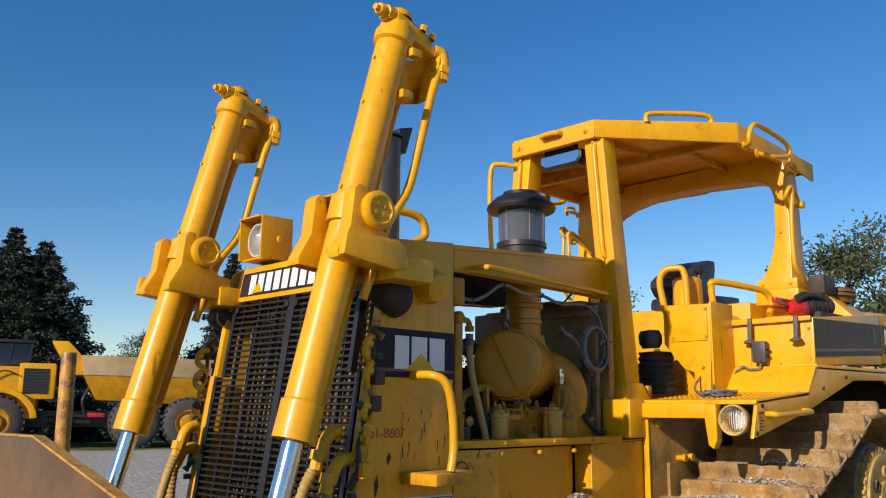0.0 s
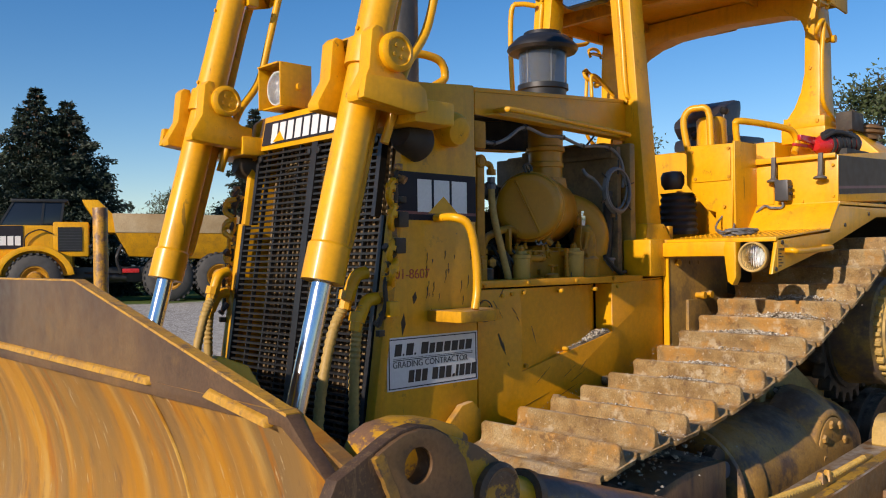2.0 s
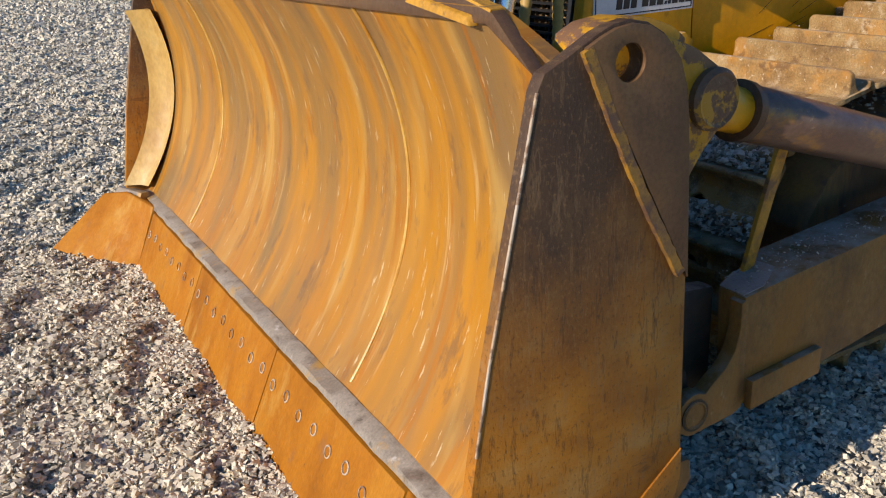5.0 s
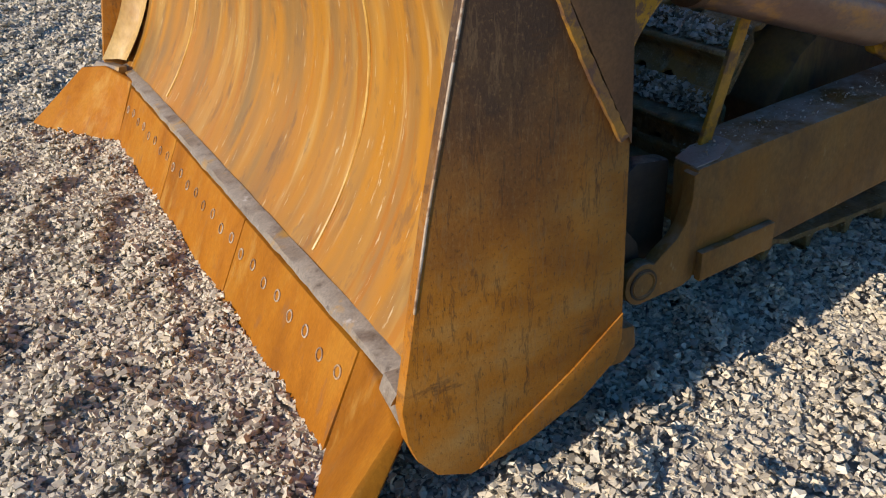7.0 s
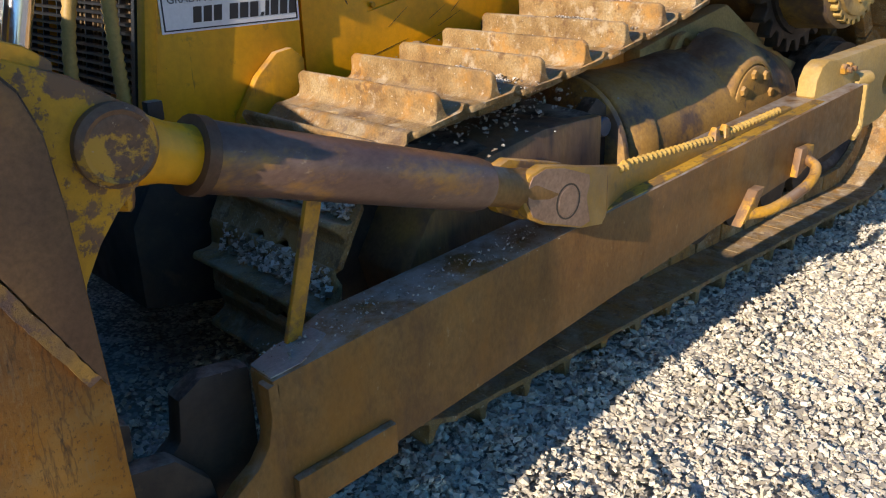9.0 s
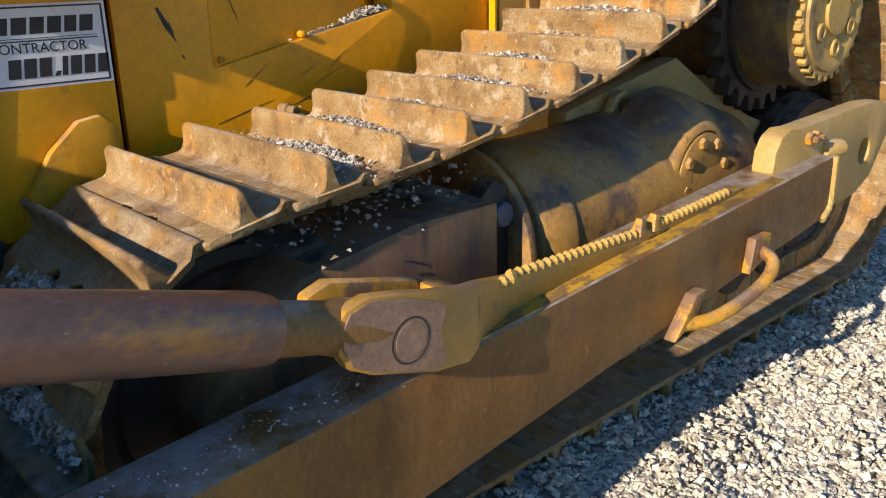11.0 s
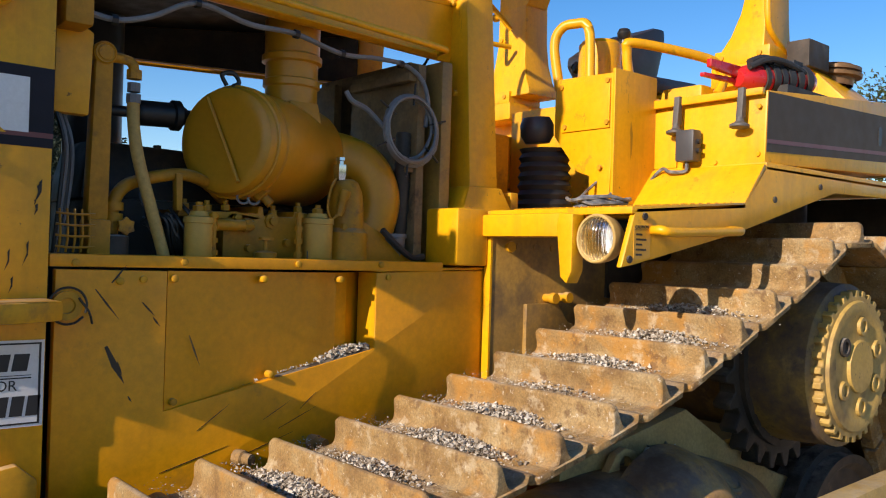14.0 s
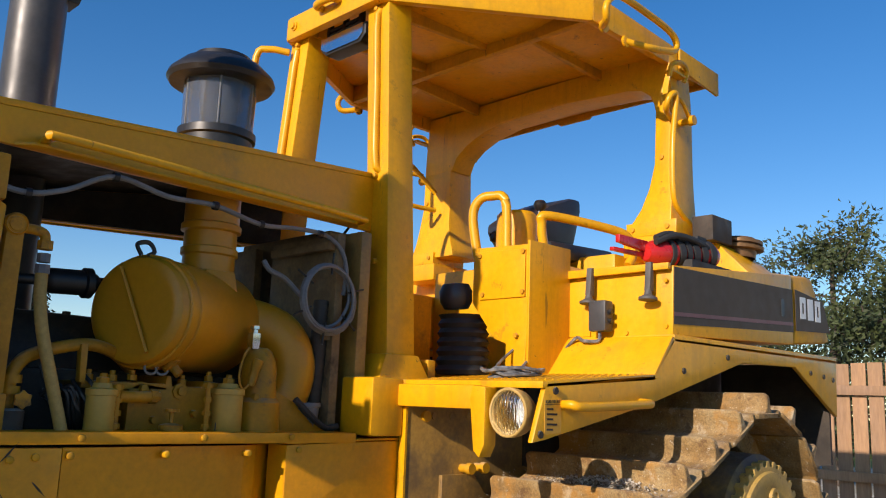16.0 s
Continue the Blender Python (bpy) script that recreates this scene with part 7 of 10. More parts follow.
part("clip", bm, black, ac)
bm = B()
lathe(bm, a + Vector((0.09, -0.02, -0.145)), a + Vector((0.12, -0.05, -0.19)), [(0, 0.028), (0.02, 0.03), (0.022, 0.014), (0.05, 0.014), (0.05, 0)], 12)
part("drain_tap", bm, paint_engine, ac)
for k in range(2):
    bm = B()
    cc = a + Vector((0.03 + 0.035 * k, -0.03, -0.165))
    tube(bm, [cc + Vector((0.02 * math.cos(t), 0, 0.018 * math.sin(t))) for t in [0.6 * i for i in range(11)]], 0.004, 6, 3)
    part("ring", bm, hose_grey, ac)
# breather against the sky
bm = B()
lathe(bm, (1.14, -0.25, 2.085), (1.55, -0.25, 2.105), [(0, 0.016), (0.07, 0.016), (0.075, 0.025), (0.09, 0.034), (0.10, 0.038), (0.19, 0.038), (0.195, 0.046), (0.215, 0.046), (0.22, 0.034), (0.235, 0.026), (0.24, 0.020), (0.34, 0.018)], 24)
ep("breather", bm, black, "black breather can")
# mount plate, standpipe, knuckle, pale hose
bm = B()
hull8(bm, [(0.935, -0.47, 2.03), (1.022, -0.47, 2.03), (1.022, -0.43, 2.03), (0.935, -0.43, 2.03)], [(0.935, -0.47, 2.30), (1.03, -0.47, 2.245), (1.03, -0.43, 2.245), (0.935, -0.43, 2.30)])
ep("mount_plate", bm, paint, bevel=0.006)
bm = B()
hull8(bm, [(1.026, -0.47, 1.76), (1.080, -0.47, 1.76), (1.080, -0.42, 1.76), (1.026, -0.42, 1.76)], [(1.036, -0.47, 2.20), (1.082, -0.47, 2.20), (1.082, -0.42, 2.20), (1.036, -0.42, 2.20)])
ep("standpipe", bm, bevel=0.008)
bm = B()
box(bm, (1.028, -0.475, 1.66), (1.086, -0.40, 1.762))
ep("foot_block", bm, bevel=0.005)
bm = B()
lathe(bm, (1.058, -0.478, 2.20), (1.058, -0.40, 2.20), [(0, 0), (0, 0.018), (0.003, 0.020), (0.003, 0.024), (0, 0.026), (0.004, 0.030), (0.07, 0.030), (0.078, 0)], 22)
ep("knuckle", bm)
bm = B()
tube(bm, [(1.075, -0.45, 2.195), (1.115, -0.45, 2.195), (1.138, -0.45, 2.185), (1.143, -0.45, 2.15)], 0.014, 10)
ep("elbow", bm)
for z, r in ((2.17, 0.021), (2.135, 0.018), (2.105, 0.020)):
    bm = B()
    lathe(bm, (1.143, -0.45, z), (1.143, -0.45, z - 0.1), [(0, 0), (0, r), (0.024, r), (0.024, 0)], 8)
    ep("union_nut", bm, hose_grey if z < 2.15 else paint_engine)
bm = B()
tube(bm, [(1.142, -0.45, 2.10), (1.146, -0.45, 2.02), (1.160, -0.455, 1.93), (1.197, -0.46, 1.80), (1.232, -0.465, 1.68), (1.24, -0.465, 1.64)], 0.0165, 12)
ep("coolant_hose", bm, hose_tan, "tan rubber hose")
bm = B()
tube(bm, [(1.11, -0.42, 1.66), (1.105, -0.42, 1.78), (1.122, -0.42, 1.84), (1.175, -0.41, 1.875), (1.30, -0.40, 1.905), (1.40, -0.36, 1.89), (1.48, -0.30, 1.85)], 0.018, 12)
ep("fuel_pipe", bm)
for z, r in ((1.70, 0.034), (1.76, 0.026), (1.79, 0.028)):
    bm = B()
    lathe(bm, (1.108, -0.42, z), (1.108, -0.42, z + 0.1), [(0, 0), (0, r), (0.022, r), (0.022, 0)], 10)
    ep("union_nut", bm)
bm = B()
hull8(bm, [(1.283, -0.43, 1.80), (1.30, -0.43, 1.80), (1.30, -0.40, 1.80), (1.283, -0.40, 1.80)], [(1.278, -0.43, 1.905), (1.298, -0.43, 1.905), (1.298, -0.40, 1.905), (1.278, -0.40, 1.905)])
ep("bracket", bm, bevel=0.003)
bm = B()
pts = [(1.129 + (0.026 if k % 2 else 0.019) * math.cos(math.pi * k / 6), 1.748 + (0.026 if k % 2 else 0.019) * math.sin(math.pi * k / 6)) for k in range(12)]
slab(bm, pts, -0.47, -0.455, "y")
ep("tap_wheel", bm, bevel=0.003)
bm = B()
lathe(bm, (1.105, -0.44, 1.66), (1.105, -0.44, 1.8), [(0, 0.04), (0.06, 0.04), (0.065, 0.03), (0.065, 0)], 14)
ep("tap_body", bm, dark)
# pump housing with its fittings
bm = B()
slab(bm, [(1.44, 1.655), (1.75, 1.66), (1.745, 1.815), (1.68, 1.82), (1.675, 1.80), (1.575, 1.80), (1.57, 1.83), (1.555, 1.83), (1.55, 1.80), (1.47, 1.81), (1.44, 1.79)], -0.40, -0.20, "y")
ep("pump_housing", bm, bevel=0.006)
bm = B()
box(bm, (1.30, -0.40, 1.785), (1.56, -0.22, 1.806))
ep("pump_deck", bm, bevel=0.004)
for x, z, r in ((1.60, 1.785, 0.026), (1.60, 1.785, 0.014), (1.70, 1.79, 0.014), (1.48, 1.79, 0.012), (1.65, 1.72, 0.012), (1.52, 1.70, 0.012)):
    bm = B()
    lathe(bm, (x, -0.395, z), (x, -0.46, z), [(0, r), (0.012 if r > 0.02 else 0.024, r * 0.95), (0.012 if r > 0.02 else 0.026, 0)], 8)
    ep("plug", bm)
for x, z in ((1.33, 1.808), (1.40, 1.808), (1.46, 1.812), (1.62, 1.805), (1.71, 1.82)):
    bm = B()
    lathe(bm, (x, -0.37, z), (x, -0.37, z + 0.1), [(0, 0.014), (0.016, 0.014), (0.018, 0.008), (0.03, 0.008), (0.03, 0)], 6)
    ep("bolt", bm)
for x, z, r, h in ((1.340, 1.66, 0.040, 0.105), (1.735, 1.665, 0.048, 0.115)):
    bm = B()
    lathe(bm, (x, -0.45, z), (x, -0.45, z + 1), [(0, 0), (0, r * 0.9), (0.008, r), (h, r), (h + 0.002, r * 1.08), (h + 0.018, r * 1.08), (h + 0.022, r * 0.7), (h + 0.035, r * 0.6), (h + 0.035, 0)], 24)
    fc = ep("filter_canister", bm, surf("pale_filter_paint_%d" % int(100 * x), [(0.50, 0.30, 0.05), (0.56, 0.34, 0.06)], 4, 50, 0.15, (0.4, 0.55), 0, 0.04))
    bm = B()
    lathe(bm, (x, -0.45, z + h + 0.03), (x, -0.45, z + h + 0.2), [(0, 0.018), (0.02, 0.018), (0.022, 0.010), (0.032, 0.010), (0.032, 0)], 6)
    part("bleed_screw", bm, paint_engine, fc)
for x, z0, z1 in ((1.379, 1.665, 1.80), (1.659, 1.665, 1.815), (1.826, 1.665, 1.79)):
    bm = B()
    tube(bm, [(x, -0.465, z0), (x, -0.465, (z0 + z1) / 2), (x, -0.465, z1)], 0.008, 8, 3)
    sp_ = ep("sight_tube", bm)
    for k in range(4):
        bm = B()
        z = z0 + 0.012 + (z1 - z0 - 0.03) * k / 3
        lathe(bm, (x, -0.465, z), (x, -0.465, z + 0.1), [(0, 0), (0, 0.014), (0.014, 0.014), (0.014, 0)], 6)
        part("union_nut", bm, paint_engine, sp_)
bm = B()
tube(bm, [(1.39, -0.45, 1.765), (1.44, -0.45, 1.765), (1.50, -0.44, 1.768)], 0.017, 12, 3)
ep("cross_pipe", bm)
bm = B()
lathe(bm, (1.485, -0.44, 1.768), (1.56, -0.44, 1.768), [(0, 0), (0, 0.022), (0.02, 0.022), (0.022, 0.016), (0.03, 0.016), (0.03, 0)], 8)
ep("union_nut", bm)
bm = B()
lathe(bm, (1.547, -0.465, 1.66), (1.547, -0.465, 1.8), [(0, 0.034), (0.028, 0.034), (0.032, 0.02), (0.034, 0.007), (0.064, 0.007), (0.066, 0.022), (0.074, 0.022), (0.074, 0)], 14)
ep("hand_tap", bm)
bm = B()
box(bm, (1.69, -0.47, 1.66), (1.725, -0.44, 1.70))
ep("sensor_plug", bm, surf("blue_grey_plastic", [(0.03, 0.04, 0.06), (0.04, 0.05, 0.08)], 8, 60, 0.1), bevel=0.004)
# tower pump with its bulb, and the sloping flywheel cover
bm = B()
lathe(bm, (1.862, -0.42, 1.66), (1.862, -0.42, 2.0), [(0, 0.075), (0.10, 0.072), (0.115, 0.058), (0.20, 0.056), (0.235, 0.05), (0.265, 0.036), (0.275, 0.02), (0.275, 0)], 24)
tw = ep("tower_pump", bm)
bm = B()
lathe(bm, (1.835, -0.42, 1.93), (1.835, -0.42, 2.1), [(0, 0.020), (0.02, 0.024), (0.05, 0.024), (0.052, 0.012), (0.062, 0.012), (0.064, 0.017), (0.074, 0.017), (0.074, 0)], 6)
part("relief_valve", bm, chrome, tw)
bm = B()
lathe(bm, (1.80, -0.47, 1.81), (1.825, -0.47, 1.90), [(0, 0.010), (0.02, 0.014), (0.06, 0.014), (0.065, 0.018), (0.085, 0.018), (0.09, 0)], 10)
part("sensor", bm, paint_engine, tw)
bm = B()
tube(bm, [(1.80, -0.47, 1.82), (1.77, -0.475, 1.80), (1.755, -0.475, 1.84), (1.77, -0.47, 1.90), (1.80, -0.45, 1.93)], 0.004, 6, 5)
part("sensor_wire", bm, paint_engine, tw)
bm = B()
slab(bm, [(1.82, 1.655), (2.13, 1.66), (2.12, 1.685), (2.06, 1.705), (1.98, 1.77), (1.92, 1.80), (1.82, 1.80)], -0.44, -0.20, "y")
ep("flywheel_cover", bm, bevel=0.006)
bm = B()
tube(bm, [(1.985, -0.455, 1.775), (2.05, -0.46, 1.72), (2.11, -0.46, 1.685), (2.16, -0.46, 1.69)], 0.011, 8)
ep("drain_hose", bm, rubber)
bm = B()
lathe(bm, (2.07, -0.40, 1.68), (2.07, -0.40, 1.8), [(0, 0.04), (0.07, 0.044), (0.072, 0.05), (0.085, 0.05), (0.085, 0)], 14)
ep("breather_pot", bm, hose_grey)
rng = random.Random(21)
for k in range(14):
    bm = B()
    x = rng.uniform(1.17, 1.30)
    tube(bm, [(x, -0.40, 1.80 + rng.uniform(-.04, .05)), (x + 0.03, -0.43, 1.75 + rng.uniform(-.04, .04)), (x + 0.05, -0.42, 1.70), (x + 0.08, -0.38, 1.65)], 0.006, 6, 4)
    ep("wire", bm, black)
for k in range(5):
    bm = B()
    tube(bm, [(0.948 + 0.018 * k, -0.50, 1.675), (0.951 + 0.018 * k, -0.505, 1.72), (0.949 + 0.018 * k, -0.50, 1.785)], 0.003, 6, 3)
    ep("guard_bar", bm)
for k in range(4):
    bm = B()
    tube(bm, [(0.94, -0.503, 1.69 + 0.028 * k), (0.985, -0.508, 1.687 + 0.028 * k), (1.035, -0.503, 1.69 + 0.028 * k)], 0.003, 6, 3)
    ep("guard_bar", bm)
for k in range(4):
    bm = B()
    tube(bm, [(0.94 + 0.008 * k, -0.46 + 0.01 * k, 2.05), (0.962 + 0.010 * k, -0.47 + 0.01 * k, 1.95), (0.955 + 0.010 * k, -0.47 + 0.01 * k, 1.8), (0.945, -0.46, 1.65)], 0.005, 6)
    ep("cable", bm, hose_grey if k % 2 else black)

# frame of the engine opening and far side
for s in (-1, 1):
    bm = B()
    box(bm, (2.232, min(s * 0.33, s * 0.45), 1.66), (2.282, max(s * 0.33, s * 0.45), 2.385))
    # darker plate yellow on the posts: their weaker light is put into colour
    dashp = part("dash_frame", bm, dim_hull_paint, dozer, "yellow dash frame post", bevel=0.012)
    bm = B()
    box(bm, (2.20, min(s * 0.42, s * 0.592), 1.662), (2.343, max(s * 0.42, s * 0.592), 1.86))
    part("foot_block", bm, paint, dashp, bevel=0.012)
bm = B()
hull8(bm, [(2.20, -0.33, 1.66), (2.20, 0.33, 1.66), (2.40, 0.33, 1.66), (2.40, -0.33, 1.66)], [(2.20, -0.30, 2.40), (2.20, 0.30, 2.40), (2.40, 0.30, 2.40), (2.40, -0.30, 2.40)])
part("dash_cowl", bm, firewall_mat, dashp, bevel=0.01)

# grey cable along the hood edge with its coil
bm = B()
tube(bm, [(0.95, -0.54, 2.285), (1.05, -0.55, 2.27), (1.15, -0.54, 2.30), (1.28, -0.53, 2.365), (1.45, -0.51, 2.345), (1.62, -0.48, 2.355), (1.80, -0.46, 2.33), (1.95, -0.44, 2.345), (2.08, -0.43, 2.345), (2.15, -0.44, 2.30), (2.17, -0.45, 2.22), (2.16, -0.45, 2.14)], 0.008, 8)
cab = part("cable", bm, hose_grey, dozer, "grey sheathed cable tied along the hood")
bm = B()
rng = random.Random(2)
pts, o, r = [], 0.0, 0.105
for i in range(7 * 14):
    if i % 14 == 0:
        r2, o2 = 0.105 + rng.uniform(-.014, .014), rng.uniform(-.012, .012)
    r, o = r + (r2 - r) * 0.2, o + (o2 - o) * 0.2
    t = 0.449 * i
    pts.append((2.085 + o + r * math.cos(t), -0.455 - 0.0003 * i, 2.12 + 1.05 * r * math.sin(t)))
tube(bm, pts, 0.0062, 6, 2)
tube(bm, [(1.98, -0.45, 2.12), (1.92, -0.44, 2.17), (1.86, -0.44, 2.19), (1.84, -0.43, 2.22)], 0.009, 6)
part("coil", bm, hose_grey, cab, "coil of grey cable")
for t in (0.3, 1.5, 2.6, 3.6, 4.6, 5.6):
    c = Vector((2.085 + 0.106 * math.cos(t), -0.47, 2.12 + 0.11 * math.sin(t)))
    q = Vector((math.cos(t), 0, math.sin(t)))
    bm = B()
    rod(bm, c - q * 0.026, c + q * 0.05, 0.004, n=6)
    part("cable_tie", bm, black, cab)
for x, y, z in ((1.05, -0.55, 2.27), (1.28, -0.53, 2.365), (1.62, -0.48, 2.355), (1.80, -0.46, 2.33), (2.06, -0.43, 2.345)):
    bm = B()
    lathe(bm, (x - 0.008, y, z), (x + 0.01, y, z), [(0, 0.014), (0.016, 0.014)], 8)
    part("cable_tie", bm, black, cab)

# ---- canopy ----
can = new("canopy")
can.parent = dozer
tagged(can, "yellow roll-over canopy on four posts")
plan = [(2.345, -0.315), (3.12, -0.825), (4.18, -0.835), (4.18, 0.835), (3.12, 0.825), (2.345, 0.315)]
zc = lambda x: 3.475 + (0.055 * (x - 2.345) / 0.775 if x < 3.12 else 0.055 - 0.045 * (x - 3.12))
bm = B()
hull8(bm, [(x, y, zc(x) - 0.025) for x, y in plan], [(x * 0.995 + 0.016, y * 0.97, zc(x) + 0.012) for x, y in plan])
part("roof", bm, paint, can, "yellow roof plate", bevel=0.008)
for k in (5, 0, 1, 3, 4):
    (xa, ya), (xb, yb) = plan[k], plan[(k + 1) % 6]
    drop = lambda x: 0.10 if x < 3 else 0.125 if x < 3.5 else 0.075
    ia, ib = (xa + 0.045 * (1 if xa < 3 else 0), ya * 0.955), (xb + 0.045 * (1 if xb < 3 else 0), yb * 0.955)
    bm = B()
    hull8(bm, [(xa, ya, zc(xa) - drop(xa)), (xb, yb, zc(xb) - drop(xb)), (*ib, zc(xb) - drop(xb)), (*ia, zc(xa) - drop(xa))],
          [(xa, ya, zc(xa) + 0.006), (xb, yb, zc(xb) + 0.006), (*ib, zc(xb) - 0.002), (*ia, zc(xa) - 0.002)])
    part("front_beam" if k == 5 else "roof_rim", bm, paint, can, bevel=0.008)
for y in (-0.255, 0.255):
    bm = B()
    lathe(bm, (2.345, y, 3.43), (2.30, y, 3.43), [(0, 0.022), (0.006, 0.022), (0.008, 0.015), (0.016, 0.014), (0.018, 0)], 12)
    part("bolt", bm, paint, can)
bm = B()
box(bm, (3.11, -0.79, 3.412), (3.15, 0.79, 3.50))
part("roof_rib", bm, paint_dirty, can, bevel=0.006)
for y, x0, x1 in ((-0.21, 2.40, 3.11), (0.21, 2.40, 3.11), (-0.44, 3.15, 3.72), (0.40, 3.15, 3.72)):
    bm = B()
    hull8(bm, [(x0, y - 0.014, zc(x0) - 0.09), (x1, y - 0.014, zc(x1) - 0.09), (x1, y + 0.014, zc(x1) - 0.09), (x0, y + 0.014, zc(x0) - 0.09)],
          [(x0, y - 0.014, zc(x0) - 0.02), (x1, y - 0.014, zc(x1) - 0.02), (x1, y + 0.014, zc(x1) - 0.02), (x0, y + 0.014, zc(x0) - 0.02)])
    part("roof_rib", bm, paint_dirty, can, bevel=0.005)
# rear arch between the posts
bm = B()
arch = [(-0.80, 3.20), (-0.757, 3.20), (-0.73, 3.262), (-0.68, 3.30), (-0.60, 3.318), (-0.22, 3.34), (0.20, 3.33), (0.37, 3.296), (0.48, 3.25), (0.56, 3.19), (0.592, 3.12), (0.80, 3.12), (0.80, 3.47), (-0.80, 3.47)]
slab(bm, arch, 3.72, 3.88, "x")
part("rear_arch", bm, paint, can, "yellow rear arch beam", bevel=0.010)
# rear flange of the roof with a tab at each end
bm = B()
slab(bm, [(-0.80, 3.425), (-0.07, 3.432), (-0.055, 3.418), (0.15, 3.418), (0.17, 3.435), (0.80, 3.425), (0.80, 3.476), (-0.80, 3.476)], 4.165, 4.182, "x")
part("rear_flange", bm, paint_dirty, can, bevel=0.003)
for s in (-1, 1):
    bm = B()
    slab(bm, [(3.80, 3.40), (4.165, 3.365), (4.178, 3.37), (4.18, 3.486), (3.80, 3.50)], s * 0.836, s * 0.848, "y")
    part("rear_tab", bm, paint_dirty, can, bevel=0.003)
for s in (-1, 1):
    bm = B()
    hull8(bm, [(2.36, s * 0.355, 1.86), (2.36, s * 0.475, 1.86), (2.50, s * 0.475, 1.86), (2.50, s * 0.355, 1.86)], [(2.395, s * 0.20, 3.44), (2.395, s * 0.335, 3.44), (2.52, s * 0.335, 3.44), (2.52, s * 0.20, 3.44)])
    fp = part("front_post", bm, paint, can, "leaning yellow front post", bevel=0.008)
    bm = B()
    rr = lambda z: (2.395 + 0.03 * (z - 2.6) - 0.03, s * (0.345 - 0.085 * (z - 2.6)), z)
    tube(bm, [(2.42, s * 0.30, 3.33), rr(3.33), rr(3.0), rr(2.7), (2.40, s * 0.355, 2.66)], 0.016, 10, 4)
    part("grab_rail", bm, paint, fp)
    for z in (3.36, 2.64, 2.30):
        bm = B()
        c = Vector((2.385 - 0.02 * (3.44 - z), s * (0.27 + 0.085 * (3.44 - z)), z))
        lathe(bm, c, c + Vector((-1, 0, 0)), [(-0.02, 0.012), (0.008, 0.011), (0.010, 0.006), (0.010, 0)], 8)
        part("bolt", bm, paint_dirty, fp)
    bm = B()
    hull8(bm, [(2.30, s * 0.34, 1.85), (2.30, s * 0.50, 1.85), (2.56, s * 0.50, 1.85), (2.56, s * 0.34, 1.85)], [(2.35, s * 0.345, 1.95), (2.35, s * 0.48, 1.95), (2.51, s * 0.48, 1.95), (2.51, s * 0.345, 1.95)])
    part("post_foot", bm, paint, fp, bevel=0.006)
    # rear post: flared foot, straight shank, head that joins the arch
    bm = B()
    o = 0.0 if s < 0 else -0.02
    prev = None
    for z, xa, xb, ya, yb in ((2.60, 3.66, 3.90, 0.655, 0.87), (2.64, 3.665, 3.90, 0.665, 0.868), (2.70, 3.68, 3.90, 0.70, 0.862), (2.80, 3.70, 3.90, 0.733, 0.856), (2.92, 3.72, 3.90, 0.750, 0.852), (3.18, 3.722, 3.90, 0.757, 0.85), (3.27, 3.722, 3.90, 0.735, 0.845), (3.33, 3.722, 3.90, 0.69, 0.84), (3.46, 3.722, 3.90, 0.64, 0.83)):
        if s > 0:
            ya, yb = ya - 0.15, yb - 0.03
        ring = [bm.verts.new(v) for v in ((xa, s * ya, z), (xb, s * ya, z), (xb, s * yb, z), (xa, s * yb, z))]
        if prev:
            for i in range(4):
                bm.faces.new((prev[i], prev[(i + 1) % 4], ring[(i + 1) % 4], ring[i]))
        else:
            bm.faces.new(ring)
        prev = ring
    bm.faces.new(prev[::-1])
    rp = part("rear_post", bm, paint, can, "flared yellow rear post", bevel=0.010)
    bm = B()
    box(bm, (3.645, min(s * 0.645, s * 0.905), 2.565), (3.90, max(s * 0.645, s * 0.905), 2.632))
    part("post_flange", bm, paint, rp, bevel=0.006)
    bm = B()
    tube(bm, [(3.72, s * 0.84, 3.13), (3.62, s * 0.875, 3.14), (3.61, s * 0.90, 3.19), (3.65, s * 0.905, 3.215), (3.655, s * 0.905, 3.17), (3.635, s * 0.90, 3.0), (3.63, s * 0.90, 2.78), (3.66, s * 0.90, 2.69), (3.78, s * 0.90, 2.62), (3.82, s * 0.88, 2.60)], 0.014, 10, 5)
    part("grab_rail", bm, paint, rp)
    bm = B()
    tube(bm, [(3.65, s * 0.905, 3.215), (3.72, s * 0.905, 3.185), (3.785, s * 0.90, 3.13)], 0.010, 8, 4)
    lathe(bm, (3.785, s * 0.85, 3.12), (3.785, s * 0.92, 3.12), [(0, 0.016), (0.045, 0.016), (0.05, 0.024), (0.075, 0.024), (0.075, 0)], 10)
    part("lamp_bracket", bm, paint, rp)
    for y, z in ((0.68, 2.60), (0.74, 2.66), (0.80, 2.66), (0.86, 2.60), (0.79, 2.74), (0.79, 2.95)):
        bm = B()
        x = 3.645 if z < 2.63 else 3.70 if z < 2.8 else 3.72
        lathe(bm, (x, s * y, z), (x - 0.2, s * y, z), [(-0.03, 0.013), (0.008, 0.012), (0.010, 0)], 8)
        part("bolt", bm, paint_dirty, rp)
    bm = B()
    tube(bm, [(3.19, s * 0.82, 3.40), (3.12, s * 0.89, 3.39), (3.10, s * 0.905, 3.44), (3.15, s * 0.905, 3.50), (3.24, s * 0.905, 3.525), (3.56, s * 0.905, 3.51), (3.66, s * 0.905, 3.475), (3.66, s * 0.90, 3.43), (3.58, s * 0.90, 3.40), (3.45, s * 0.89, 3.375), (3.36, s * 0.83, 3.39)], 0.016, 10, 5)
    part("roof_rail", bm, paint, can)
